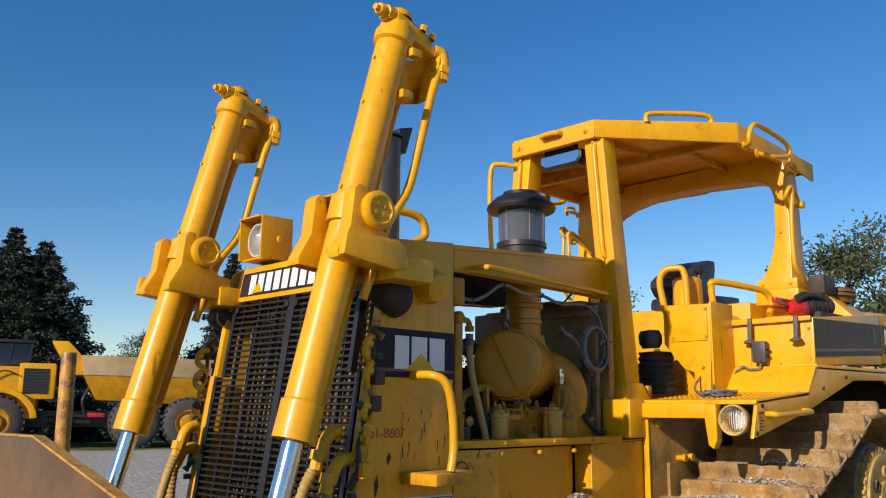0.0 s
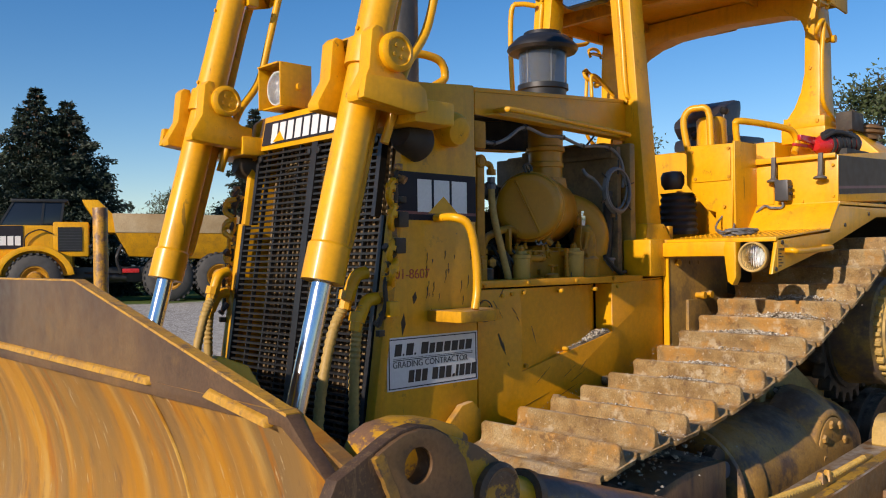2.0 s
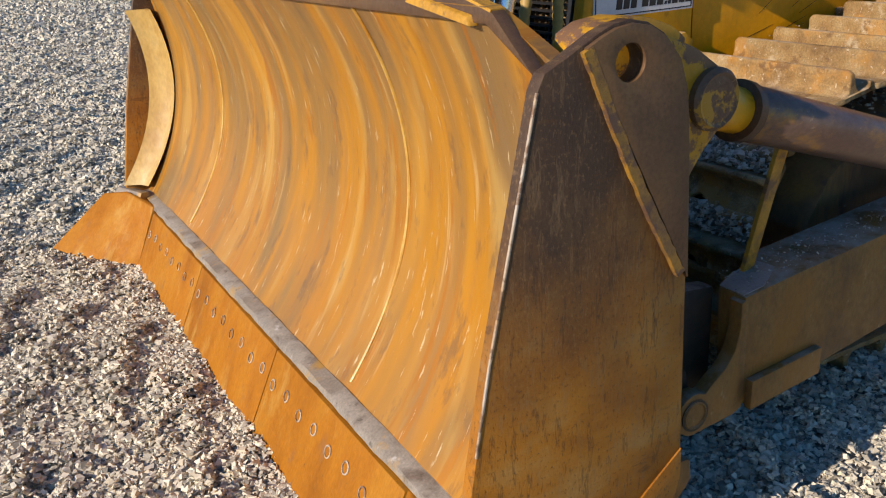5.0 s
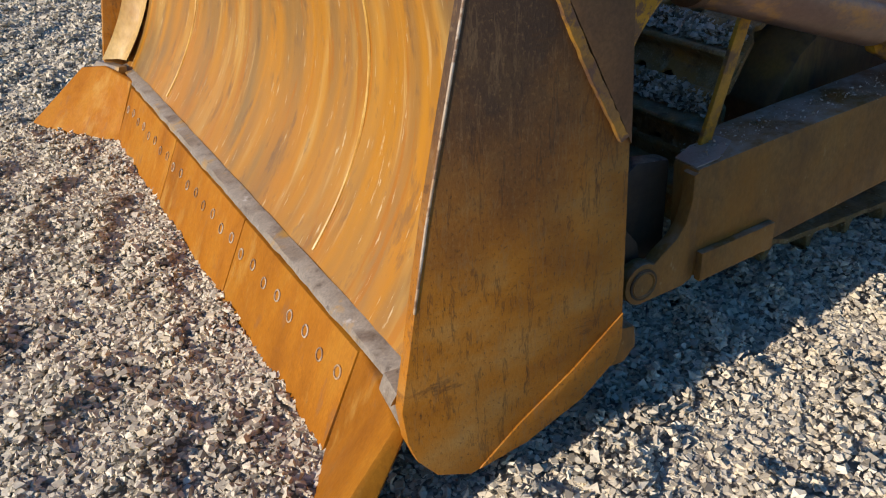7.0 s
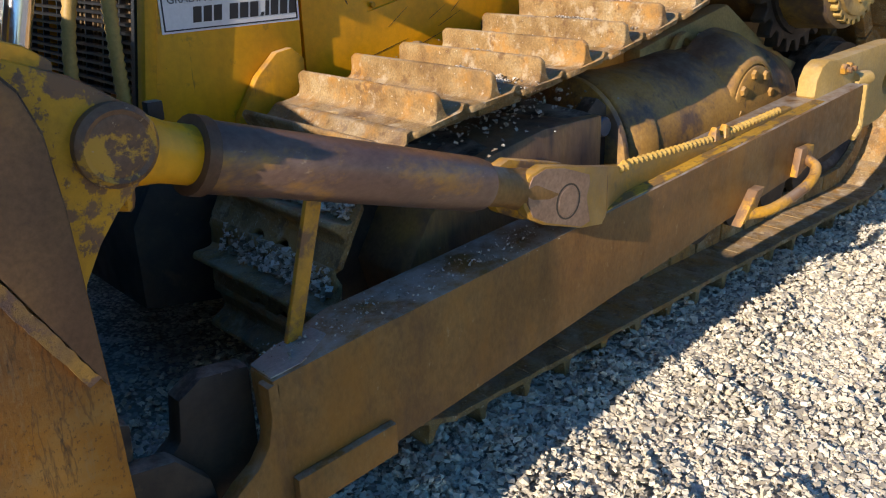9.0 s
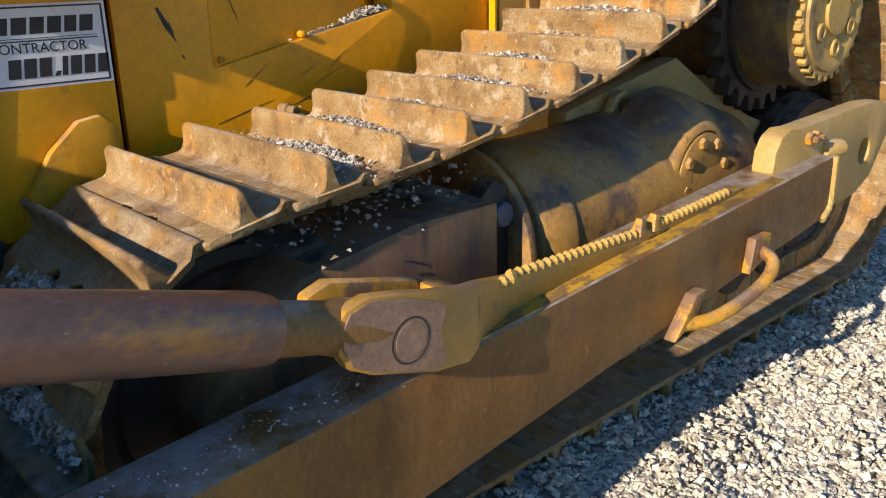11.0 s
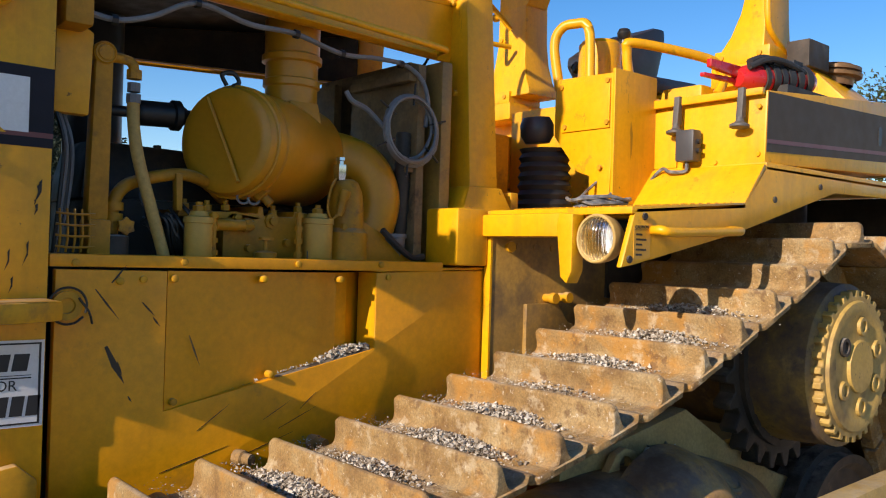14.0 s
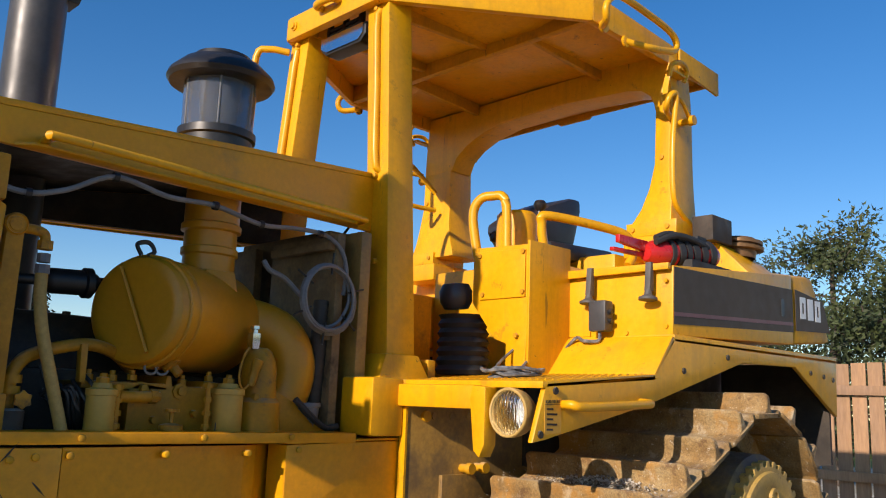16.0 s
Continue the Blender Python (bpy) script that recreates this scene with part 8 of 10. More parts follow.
    for x, z in ((3.19, 3.40), (3.36, 3.39)):
        bm = B()
        lathe(bm, (x, s * 0.825, z), (x, s * 0.9, z), [(0, 0.028), (0.012, 0.028), (0.014, 0.02), (0.014, 0)], 12)
        part("rail_base", bm, paint, can)
    bm = B()
    box(bm, (3.66, min(s * 0.84, s * 0.885), 3.335), (3.79, max(s * 0.84, s * 0.885), 3.345))
    tube(bm, [(3.66, s * 0.87, 3.31), (3.655, s * 0.885, 3.36), (3.70, s * 0.89, 3.385), (3.76, s * 0.89, 3.39), (3.795, s * 0.885, 3.365), (3.79, s * 0.87, 3.32)], 0.012, 8, 4)
    part("lamp_bracket", bm, paint, can, bevel=0)
bm = B()
tube(bm, [(2.62, -0.50, 3.49), (2.63, -0.50, 3.54), (2.74, -0.555, 3.562), (2.92, -0.665, 3.575), (3.0, -0.71, 3.565), (3.01, -0.71, 3.52)], 0.016, 10, 4)
part("roof_rail", bm, paint, can)
bm = B()
tube(bm, [(2.37, 0.32, 3.33), (2.30, 0.38, 3.34), (2.26, 0.42, 3.30), (2.26, 0.43, 3.0), (2.28, 0.43, 2.7)], 0.016, 10, 4)
part("grab_rail", bm, paint, can)
bm = B()
tube(bm, [(3.66, 0.66, 2.88), (3.47, 0.70, 2.90), (3.465, 0.722, 3.06), (3.475, 0.722, 3.12), (3.53, 0.70, 3.10), (3.66, 0.66, 2.98)], 0.014, 10, 4)
part("grab_rail", bm, paint, can)
# mirror hung under the front beam: a rounded shell, its bars and clamp
bm = B()
slab(bm, [(-0.165, 3.305), (-0.13, 3.272), (0.11, 3.272), (0.152, 3.305), (0.152, 3.36), (-0.165, 3.36)], 2.42, 2.50, "x")
mir = part("cab_mirror", bm, black, can, "black mirror under the roof", bevel=0.012)
bm = B()
slab(bm, [(-0.15, 3.308), (-0.12, 3.284), (0.10, 3.284), (0.138, 3.308), (0.138, 3.352), (-0.15, 3.352)], 2.414, 2.4195, "x")
part("mirror_glass", bm, chrome, mir, "dull mirror glass")
for z in (3.372, 3.392):
    bm = B()
    rod(bm, (2.44, -0.12, z), (2.44, 0.12, z), 0.010, n=8)
    part("bracket_bar", bm, black, mir)
for y in (-0.11, 0.0, 0.11):
    bm = B()
    box(bm, (2.43, y - 0.012, 3.355), (2.452, y + 0.012, 3.425))
    part("bracket_lug", bm, black, mir, bevel=0.004)
bm = B()
tube(bm, [(2.345, 0.05, 3.45), (2.315, 0.05, 3.45), (2.305, 0.02, 3.452), (2.305, -0.04, 3.452), (2.315, -0.07, 3.45), (2.345, -0.07, 3.45)], 0.017, 10, 4)
part("lifting_eye", bm, paint, can)

# ---- fenders, tool box, tank ----
catch_mat = surf("dusty_grey_rubber", [(0.07, 0.065, 0.06), (0.12, 0.11, 0.10)], 8, 90, 0.3, (0.5, 0.7), 0, 0.1)
for s in (-1, 1):
    yo, yi = s * 1.205, s * 0.60
    bm = B()
    slab(bm, [(2.295, 1.675), (2.36, 1.685), (2.90, 1.795), (3.63, 1.985), (4.14, 1.998), (4.60, 1.785), (4.62, 2.06), (3.095, 2.048), (2.966, 1.907), (2.36, 1.855)], yo, yo - s * 0.02, "y")
    fe = part("fender", bm, paint_dirty if s > 0 else paint, dozer, "yellow fender over the track", bevel=0.006)
    bm = B()
    hull8(bm, [(2.34, yo, 1.835), (2.34, yi, 1.835), (2.97, yi, 1.885), (2.97, yo, 1.885)], [(2.34, yo, 1.857), (2.34, yi, 1.857), (2.97, yi, 1.908), (2.97, yo, 1.908)])
    hull8(bm, [(2.958, yo, 1.885), (2.958, yi, 1.885), (3.10, yi, 2.03), (3.10, yo, 2.03)], [(2.964, yo, 1.909), (2.964, yi, 1.909), (3.09, yi, 2.055), (3.09, yo, 2.055)])
    part("deck_plate", bm, paint, fe, "yellow tread-plate deck", bevel=0.004)
    bm = B()
    hull8(bm, [(3.10, yo, 2.03), (3.10, yi, 2.03), (4.62, yi, 2.04), (4.62, yo, 2.04)], [(3.10, yo, 2.06), (3.10, yi, 2.06), (4.62, yi, 2.07), (4.62, yo, 2.07)])
    part("top_shelf", bm, paint, fe, bevel=0.004)
    # tread bumps on the deck
    bm = B()
    for i in range(20):
        for j in range(19):
            x, y = 2.44 + 0.025 * i, yo - s * (0.035 + 0.030 * j + 0.015 * (i % 2))
            z = 1.857 + (x - 2.34) * 0.081
            hull8(bm, [(x - 0.009, y - 0.004, z - 0.003), (x + 0.009, y - 0.004, z), (x + 0.009, y + 0.004, z), (x - 0.009, y + 0.004, z - 0.003)],
                  [(x - 0.006, y - 0.002, z + 0.003), (x + 0.006, y - 0.002, z + 0.004), (x + 0.006, y + 0.002, z + 0.004), (x - 0.006, y + 0.002, z + 0.003)])
    tagged(part("tread_pattern", bm, paint, fe), kind="stuff")
    # work lamp in the fender nose
    bm = B()
    slab(bm, [(s * 0.975, 1.64), (s * 1.00, 1.62), (s * 1.02, 1.66), (s * 1.02, 1.835), (s * 0.965, 1.84), (s * 0.955, 1.80)], 2.29, 2.345, "x")
    part("lamp_cheek", bm, paint, fe, bevel=0.004)
    c = Vector((2.325, s * 1.098, 1.760))
    bm = B()
    lathe(bm, c, c + Vector((-1, 0, 0)), [(-0.08, 0.0), (-0.07, 0.045), (-0.03, 0.069), (0.0, 0.075), (0.018, 0.075), (0.021, 0.072), (0.020, 0.067), (0.0, 0.065)], 36)
    lp = part("work_lamp", bm, ear_mat, fe, "round work lamp with a clear ribbed lens")
    bm = B()
    lathe(bm, c, c + Vector((-1, 0, 0)), [(-0.06, 0), (-0.05, 0.030), (-0.025, 0.052), (0.0, 0.0645)], 28)
    part("reflector", bm, reflector, lp)
    bm = B()
    lathe(bm, c, c + Vector((-1, 0, 0)), [(0.010, 0.066), (0.020, 0.055), (0.028, 0.03), (0.030, 0), (0.024, 0), (0.022, 0.03), (0.014, 0.054), (0.005, 0.064)], 32)
    ln = part("lens", bm, lens_glass, lp, "clear lens")
    bm = B()
    slab(bm, [(2.35, 1.70), (2.43, 1.705), (2.43, 1.805), (2.35, 1.80)], yo, yo + s * 0.0012, "y")
    dc = part("warning_decal", bm, surf("amber_decal_%d" % (s + 1), [(0.62, 0.30, 0.02), (0.66, 0.33, 0.03)], 5, 60, 0.1), fe, "amber warning decal")
    bm = B()
    for k in range(5):
        slab(bm, [(2.36, 1.712 + 0.015 * k), (2.36 + (0.05 if k % 2 else 0.03), 1.712 + 0.015 * k), (2.36 + (0.05 if k % 2 else 0.03), 1.718 + 0.015 * k), (2.36, 1.718 + 0.015 * k)], yo + s * 0.0012, yo + s * 0.002, "y")
    slab(bm, [(2.352, 1.787), (2.428, 1.790), (2.428, 1.7915), (2.352, 1.7885)], yo + s * 0.0012, yo + s * 0.002, "y")
    part("decal_print", bm, scuff, dc)
    if s < 0:
        text_mesh("lettering", "CAUTION", 0.0145, pose(2.355, yo - 0.0014, 1.7915, 90, -2, 0), ink, dc)
    bm = B()
    tube(bm, [(2.44, yo, 1.79), (2.43, yo + s * 0.04, 1.79), (2.48, yo + s * 0.055, 1.785), (2.80, yo + s * 0.055, 1.80), (2.86, yo + s * 0.045, 1.805), (2.87, yo, 1.808)], 0.0145, 10, 4)
    part("grab_handle", bm, paint, fe)
    for x, z in ((3.16, 1.93), (3.5, 2.0), (4.3, 1.98), (4.45, 1.97), (4.56, 1.96), (2.40, 1.83), (2.33, 1.70)):
        bm = B()
        lathe(bm, (x, yo, z), (x, yo + s, z), [(0, 0.012), (0.006, 0.011), (0.006, 0)], 8)
        part("bolt", bm, dark, fe)
    # tool box with its door and catches, and the tank behind it
    bm = B()
    yb = s * 1.195
    slab(bm, [(3.105, 2.055), (4.155, 2.10), (4.155, 2.415), (3.115, 2.318)], yb, s * 0.60, "y")
    tb = part("tool_box", bm, paint, dozer, "yellow tool box with a dark stripe along its side", bevel=0.008)
    bm = B()
    hull8(bm, [(3.78, s * 1.192, 2.36), (4.155, s * 1.192, 2.36), (4.155, s * 0.62, 2.36), (3.78, s * 0.62, 2.36)],
          [(3.80, s * 1.0, 2.548), (4.155, s * 1.0, 2.522), (4.155, s * 0.62, 2.55), (3.80, s * 0.62, 2.56)])
    part("tank_shoulder", bm, paint, tb, bevel=0.008)
    # inner wall in dark steel: the fender's deep shade is put into its colour
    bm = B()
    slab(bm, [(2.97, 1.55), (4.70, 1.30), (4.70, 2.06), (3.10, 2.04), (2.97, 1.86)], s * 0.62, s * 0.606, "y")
    part("inner_wall", bm, dark, fe, "dark inner wall of the fender")
    # closing wall added behind the track, in the same shade-dark steel
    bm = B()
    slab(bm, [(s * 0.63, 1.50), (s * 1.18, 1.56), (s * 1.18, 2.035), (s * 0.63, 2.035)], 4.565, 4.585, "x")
    part("rear_wall", bm, dark, fe, "dark rear wall of the fender")
    bm = B()
    box(bm, (3.64, min(s * 0.63, s * 0.91), 2.47), (3.92, max(s * 0.63, s * 0.91), 2.567))
    part("post_base", bm, paint, tb, bevel=0.012)
    bm = B()
    slab(bm, [(3.113, 2.098), (4.155, 2.155), (4.155, 2.35), (3.119, 2.312)], yb, yb + s * 0.0015, "y")
    part("side_stripe", bm, strip_dark, tb, "dark brown stripe")
    bm = B()
    slab(bm, [(3.113, 2.128), (4.155, 2.185), (4.155, 2.200), (3.114, 2.143)], yb + s * 0.0015, yb + s * 0.0025, "y")
    part("red_line", bm, strip_red, tb)
    bm = B()
    slab(bm, [(4.03, 2.22), (4.045, 2.215), (4.06, 2.23), (4.06, 2.29), (4.045, 2.30), (4.03, 2.29)], yb + s * 0.0015, yb + s * 0.004, "y")
    part("slot", bm, black, tb)
    bm = B()
    slab(bm, [(s * 0.61, 2.06), (s * 0.835, 2.06), (s * 0.835, 2.285), (s * 0.61, 2.275)], 3.105, 3.097, "x")
    dr = part("door", bm, paint, tb, "small yellow door", bevel=0.003)
    bm = B()
    lathe(bm, (3.097, s * 0.635, 2.17), (3.0, s * 0.635, 2.17), [(0, 0.018), (0.012, 0.016), (0.014, 0)], 12)
    lathe(bm, (3.097, s * 0.645, 2.262), (3.0, s * 0.645, 2.262), [(0, 0.014), (0.012, 0.012), (0.012, 0)], 12)
    part("lock", bm, paint_dirty, dr)
    bm = B()
    slab(bm, [(s * 0.60, 2.295), (s * 1.19, 2.300), (s * 1.19, 2.325), (s * 0.60, 2.33)], 3.105, 3.085, "x")
    part("lid_lip", bm, paint, tb, bevel=0.003)
    for yy in (0.848, 1.115):
        bm = B()
        hull8(bm, [(3.06, s * yy - 0.012, 2.22), (3.06, s * yy + 0.012, 2.22), (3.09, s * yy + 0.012, 2.22), (3.09, s * yy - 0.012, 2.22)], [(3.07, s * yy - 0.012, 2.33), (3.07, s * yy + 0.012, 2.33), (3.09, s * yy + 0.012, 2.33), (3.09, s * yy - 0.012, 2.33)])
        lathe(bm, (3.07, s * yy, 2.225), (3.065, s * yy, 2.15), [(0, 0.012), (0.02, 0.016), (0.03, 0.036), (0.04, 0.036), (0.045, 0)], 12)
        part("rubber_catch", bm, catch_mat, tb, "grey rubber catch", bevel=0.003)
    for k in range(6):
        bm = B()
        yy, zz = ((1.17, 2.09), (1.17, 2.26), (0.95, 2.31), (0.72, 2.31), (1.0, 2.07), (0.63, 2.07))[k]
        lathe(bm, (3.105, s * yy, zz), (3.0, s * yy, zz), [(0, 0.009), (0.007, 0.008), (0.007, 0)], 8)
        part("bolt", bm, paint, tb)
    bm = B()
    hull8(bm, [(4.16, yb, 2.10), (4.62, yb * 0.99, 2.14), (4.62, s * 0.6, 2.14), (4.16, s * 0.6, 2.10)], [(4.16, yb, 2.415), (4.42, yb * 0.99, 2.44), (4.42, s * 0.6, 2.56), (4.16, s * 0.6, 2.54)])
    tk = part("fuel_tank", bm, paint_dirty, dozer, "dull yellow fuel tank with a dark stripe", bevel=0.03)
    bm = B()
    slab(bm, [(4.18, 2.165), (4.57, 2.185), (4.50, 2.33), (4.18, 2.355)], s * 1.1965, s * 1.1985, "y")
    part("side_stripe", bm, strip_dark, tk)
    for k in range(3):
        x = 4.23 + 0.085 * k
        bm = B()
        slab(bm, [(x, 2.225), (x + 0.062, 2.228), (x + 0.062, 2.328), (x, 2.325)], s * 1.1985, s * 1.1995, "y", [[(x + 0.022, 2.25), (x + 0.042, 2.25), (x + 0.042, 2.30), (x + 0.022, 2.30)]] if k != 1 else [])
        part("block_mark", bm, white, tk)
    bm = B()
    lathe(bm, (4.06, s * 0.99, 2.50), (4.07, s * 1.0, 2.7), [(0, 0.075), (0.035, 0.08), (0.038, 0.11), (0.052, 0.112), (0.055, 0.09), (0.062, 0.09), (0.065, 0.105), (0.08, 0.105), (0.083, 0.08), (0.095, 0.07), (0.10, 0)], 22)
    part("filler_cap", bm, brown, tk, "brown rusty filler cap")
    bm = B()
    box(bm, (3.72, min(s * 0.94, s * 1.04), 2.53), (3.90, max(s * 0.94, s * 1.04), 2.645))
    part("bracket_box", bm, dark, tb, bevel=0.006)

# grey switch box with its cable
bm = B()
box(bm, (3.04, -0.945, 2.075), (3.096, -0.865, 2.195))
sw = part("switch_box", bm, plastic_grey, dozer, "dark grey plastic switch box with a cable", bevel=0.010)
bm = B()
for z in (2.15, 2.115):
    lathe(bm, (3.07, -0.945, z), (3.07, -0.97, z), [(0, 0.010), (0.012, 0.010), (0.012, 0)], 8)
part("button", bm, black, sw)
bm = B()
tube(bm, [(3.07, -0.90, 2.075), (3.06, -0.90, 2.04), (3.05, -0.84, 2.04), (3.06, -0.79, 2.05), (3.05, -0.70, 1.96), (2.95, -0.68, 1.90), (2.75, -0.75, 1.875), (2.62, -0.85, 1.865)], 0.007, 6)
rng = random.Random(9)
pts = [(2.62, -0.85, 1.865)]
for k in range(6):
    c = Vector((2.56 + rng.uniform(-.03, .03), -0.86 + rng.uniform(-.05, .05), 1.868 + 0.006 * k))
    r = rng.uniform(0.05, 0.09)
    pts += [c + Vector((r * math.cos(t) * 1.2, r * math.sin(t), rng.uniform(0, 0.012))) for t in [0.6 * i for i in range(11)]]
tube(bm, pts + [(2.6, -0.80, 1.88), (2.75, -0.66, 1.93), (2.9, -0.64, 2.02), (2.92, -0.66, 2.05), (2.9, -0.7, 1.98), (2.7, -0.78, 1.88)], 0.006, 6, 3)
part("loose_cable", bm, surf("mixed_wire_sheath", [(0.03, 0.03, 0.033), (0.25, 0.26, 0.27)], 30, 60, 0.2), sw, "tangle of thin grey and black cable")

# ---- operator's station ----
bm = B()
box(bm, (2.40, -0.60, 1.80), (4.1, 0.60, 1.86))
opd = part("operator_deck", bm, paint_dirty, dozer, "dirty yellow floor plate", bevel=0.006)
bm = B()
slab(bm, [(-0.415, 2.42), (-0.415, 2.19), (-0.54, 2.04), (-0.60, 2.02), (-0.60, 1.86), (-0.70, 1.86), (-0.72, 2.41)], 2.86, 3.10, "x")
con = part("side_console", bm, paint, dozer, "yellow side console with bent tube rails", bevel=0.008)
bm = B()
tube(bm, [(2.88, -0.42, 2.38), (2.87, -0.395, 2.56), (2.88, -0.42, 2.63), (2.90, -0.47, 2.645), (2.92, -0.53, 2.62), (2.92, -0.545, 2.42)], 0.020, 10, 6)
part("tube_rail", bm, paint, con)
bm = B()
tube(bm, [(3.02, -0.66, 2.41), (3.0, -0.66, 2.52), (3.02, -0.68, 2.555), (3.3, -0.80, 2.53), (3.38, -0.83, 2.50), (3.40, -0.84, 2.44), (3.36, -0.84, 2.38)], 0.020, 10, 6)
part("tube_rail", bm, paint, con)
bm = B()
slab(bm, [(-0.70, 2.20), (-0.46, 2.20), (-0.43, 2.40), (-0.70, 2.39)], 2.86, 2.852, "x")
part("front_panel", bm, paint, con, bevel=0.003)
for yy, zz in ((-0.69, 2.38), (-0.46, 2.38), (-0.48, 2.22), (-0.69, 2.22), (-0.66, 2.05), (-0.66, 1.92)):
    bm = B()
    lathe(bm, (2.853, yy, zz), (2.8, yy, zz), [(0, 0.011), (0.008, 0.010), (0.008, 0)], 6)
    part("bolt", bm, paint_dirty, con)
bm = B()
box(bm, (2.84, -0.735, 1.87), (3.10, -0.722, 2.42))
part("edge_strip", bm, paint, con, bevel=0.003)
bm = B()
slab(bm, [(-0.60, 1.86), (-0.61, 2.33), (-0.52, 2.41), (-0.40, 2.41), (-0.40, 1.86)], 3.10, 3.60, "x")
part("side_wall", bm, paint, con, bevel=0.006)
bm = B()
lathe(bm, (3.08, -0.46, 2.40), (3.08, -0.46, 2.6), [(0, 0.092), (0.19, 0.088), (0.205, 0.075), (0.21, 0.03), (0.21, 0)], 24)
part("control_post", bm, paint, con)
bm = B()
rod(bm, (3.21, -0.46, 2.42), (3.235, -0.46, 2.66), 0.009, n=8)
lathe(bm, (3.235, -0.46, 2.645), (3.24, -0.46, 2.74), [(0, 0.012), (0.012, 0.026), (0.03, 0.03), (0.046, 0.022), (0.052, 0)], 14)
rod(bm, (3.05, -0.38, 2.50), (3.16, -0.43, 2.47), 0.018, n=10)
lathe(bm, (3.02, -0.36, 2.51), (3.09, -0.40, 2.49), [(0, 0.01), (0.01, 0.026), (0.05, 0.026), (0.06, 0.018), (0.08, 0.018)], 12)
part("lever", bm, black, con, "black control lever")
# seat
seat = new("operator_seat")
seat.parent = dozer
tagged(seat, "black vinyl operator seat on a bellows")
bm = B()
slab(bm, [(3.42, 2.55), (3.36, 2.615), (3.37, 2.66), (3.50, 2.745), (3.68, 2.815), (3.75, 2.818), (3.752, 2.755), (3.70, 2.575), (3.64, 2.54)], -0.31, -0.02, "y")
part("backrest", bm, vinyl, seat, bevel=0.03)
bm = B()
hull8(bm, [(3.38, -0.40, 2.46), (3.90, -0.40, 2.49), (3.90, 0.0, 2.49), (3.38, 0.0, 2.46)], [(3.40, -0.40, 2.55), (3.92, -0.40, 2.575), (3.92, 0.0, 2.575), (3.40, 0.0, 2.55)])
part("cushion", bm, vinyl, seat, bevel=0.035)
bm = B()
lathe(bm, (2.86, -0.325, 2.17), (2.84, -0.325, 2.4), [(0, 0), (0, 0.05), (0.03, 0.068), (0.075, 0.070), (0.105, 0.055), (0.112, 0)], 24)
part("footrest_pad", bm, vinyl, seat)
bm = B()
prof = []
for k in range(14):
    prof.append((0.019 * k, (0.118 if k % 2 else 0.106) - 0.001 * k))
lathe(bm, (2.90, -0.335, 1.90), (2.89, -0.335, 2.3), [(0, 0.107)] + prof[1:] + [(0.255, 0)], 24)
part("bellows", bm, rubber, seat, "ribbed black rubber bellows")
bm = B()
box(bm, (2.56, -0.48, 1.86), (2.60, -0.20, 1.94))
part("toe_board", bm, paint_dirty, opd, bevel=0.006)
bm = B()
slab(bm, [(2.42, 1.86), (2.62, 1.86), (2.62, 2.30), (2.56, 2.42), (2.42, 2.45)], 0.02, 0.45, "y")
dsh = part("dash", bm, paint, dozer, "yellow instrument dash", bevel=0.012)
bm = B()
tube(bm, [(2.50, 0.05, 2.44), (2.52, 0.0, 2.50), (2.53, -0.02, 2.55)], 0.006, 6)
lathe(bm, (2.53, -0.02, 2.53), (2.54, -0.03, 2.68), [(0, 0.014), (0.02, 0.022), (0.08, 0.026), (0.10, 0.02), (0.12, 0.03), (0.15, 0.026), (0.155, 0)], 12)
part("joystick", bm, black, dsh, "black joystick")
bm = B()
slab(bm, [(2.48, 1.9), (2.56, 1.9), (2.60, 2.5), (2.56, 2.66), (2.53, 2.66), (2.48, 2.4)], -0.155, -0.14, "y")
part("dash_panel", bm, paint, dsh, bevel=0.004)
bm = B()
box(bm, (2.60, 0.48, 1.86), (3.5, 0.62, 2.35))
part("far_console", bm, paint_dirty, dozer, "yellow far side console", bevel=0.02)
bm = B()
box(bm, (3.62, -0.60, 1.86), (4.3, 0.60, 2.50))
part("rear_bench", bm, paint, dozer, "yellow rear bulkhead box", bevel=0.02)

# fire extinguisher strapped on the tool box
fx_ = empty("fire_extinguisher", "red fire extinguisher strapped on the yellow tool box", "fire extinguisher")
bm = B()
a, e = Vector((3.17, -1.06, 2.385)), Vector((3.56, -1.12, 2.42))
lathe(bm, a, e, [(-0.03, 0), (-0.025, 0.03), (0.0, 0.045), (0.04, 0.056), (0.10, 0.057), (0.36, 0.057), (0.39, 0.042), (0.40, 0)], 24)
part("bottle", bm, red, fx_, "red bottle")
bm = B()
hull8(bm, [(2.98, -1.03, 2.40), (3.16, -1.04, 2.385), (3.16, -1.06, 2.385), (2.98, -1.05, 2.40)], [(2.98, -1.03, 2.43), (3.16, -1.04, 2.43), (3.16, -1.06, 2.43), (2.98, -1.05, 2.43)])
hull8(bm, [(3.0, -0.99, 2.375), (3.15, -1.03, 2.365), (3.15, -1.05, 2.365), (3.0, -1.01, 2.375)], [(3.0, -0.99, 2.39), (3.15, -1.03, 2.385), (3.15, -1.05, 2.385), (3.0, -1.01, 2.39)])
part("handle", bm, red, fx_, bevel=0.004)
bm = B()
for s0, w0 in ((0.07, 0.018), (0.115, 0.03), (0.16, 0.024), (0.20, 0.034), (0.255, 0.028), (0.31, 0.03)):
    lathe(bm, a + (e - a).normalized() * s0, e, [(0, 0.057), (0, 0.064), (w0, 0.066), (w0, 0.057)], 20)
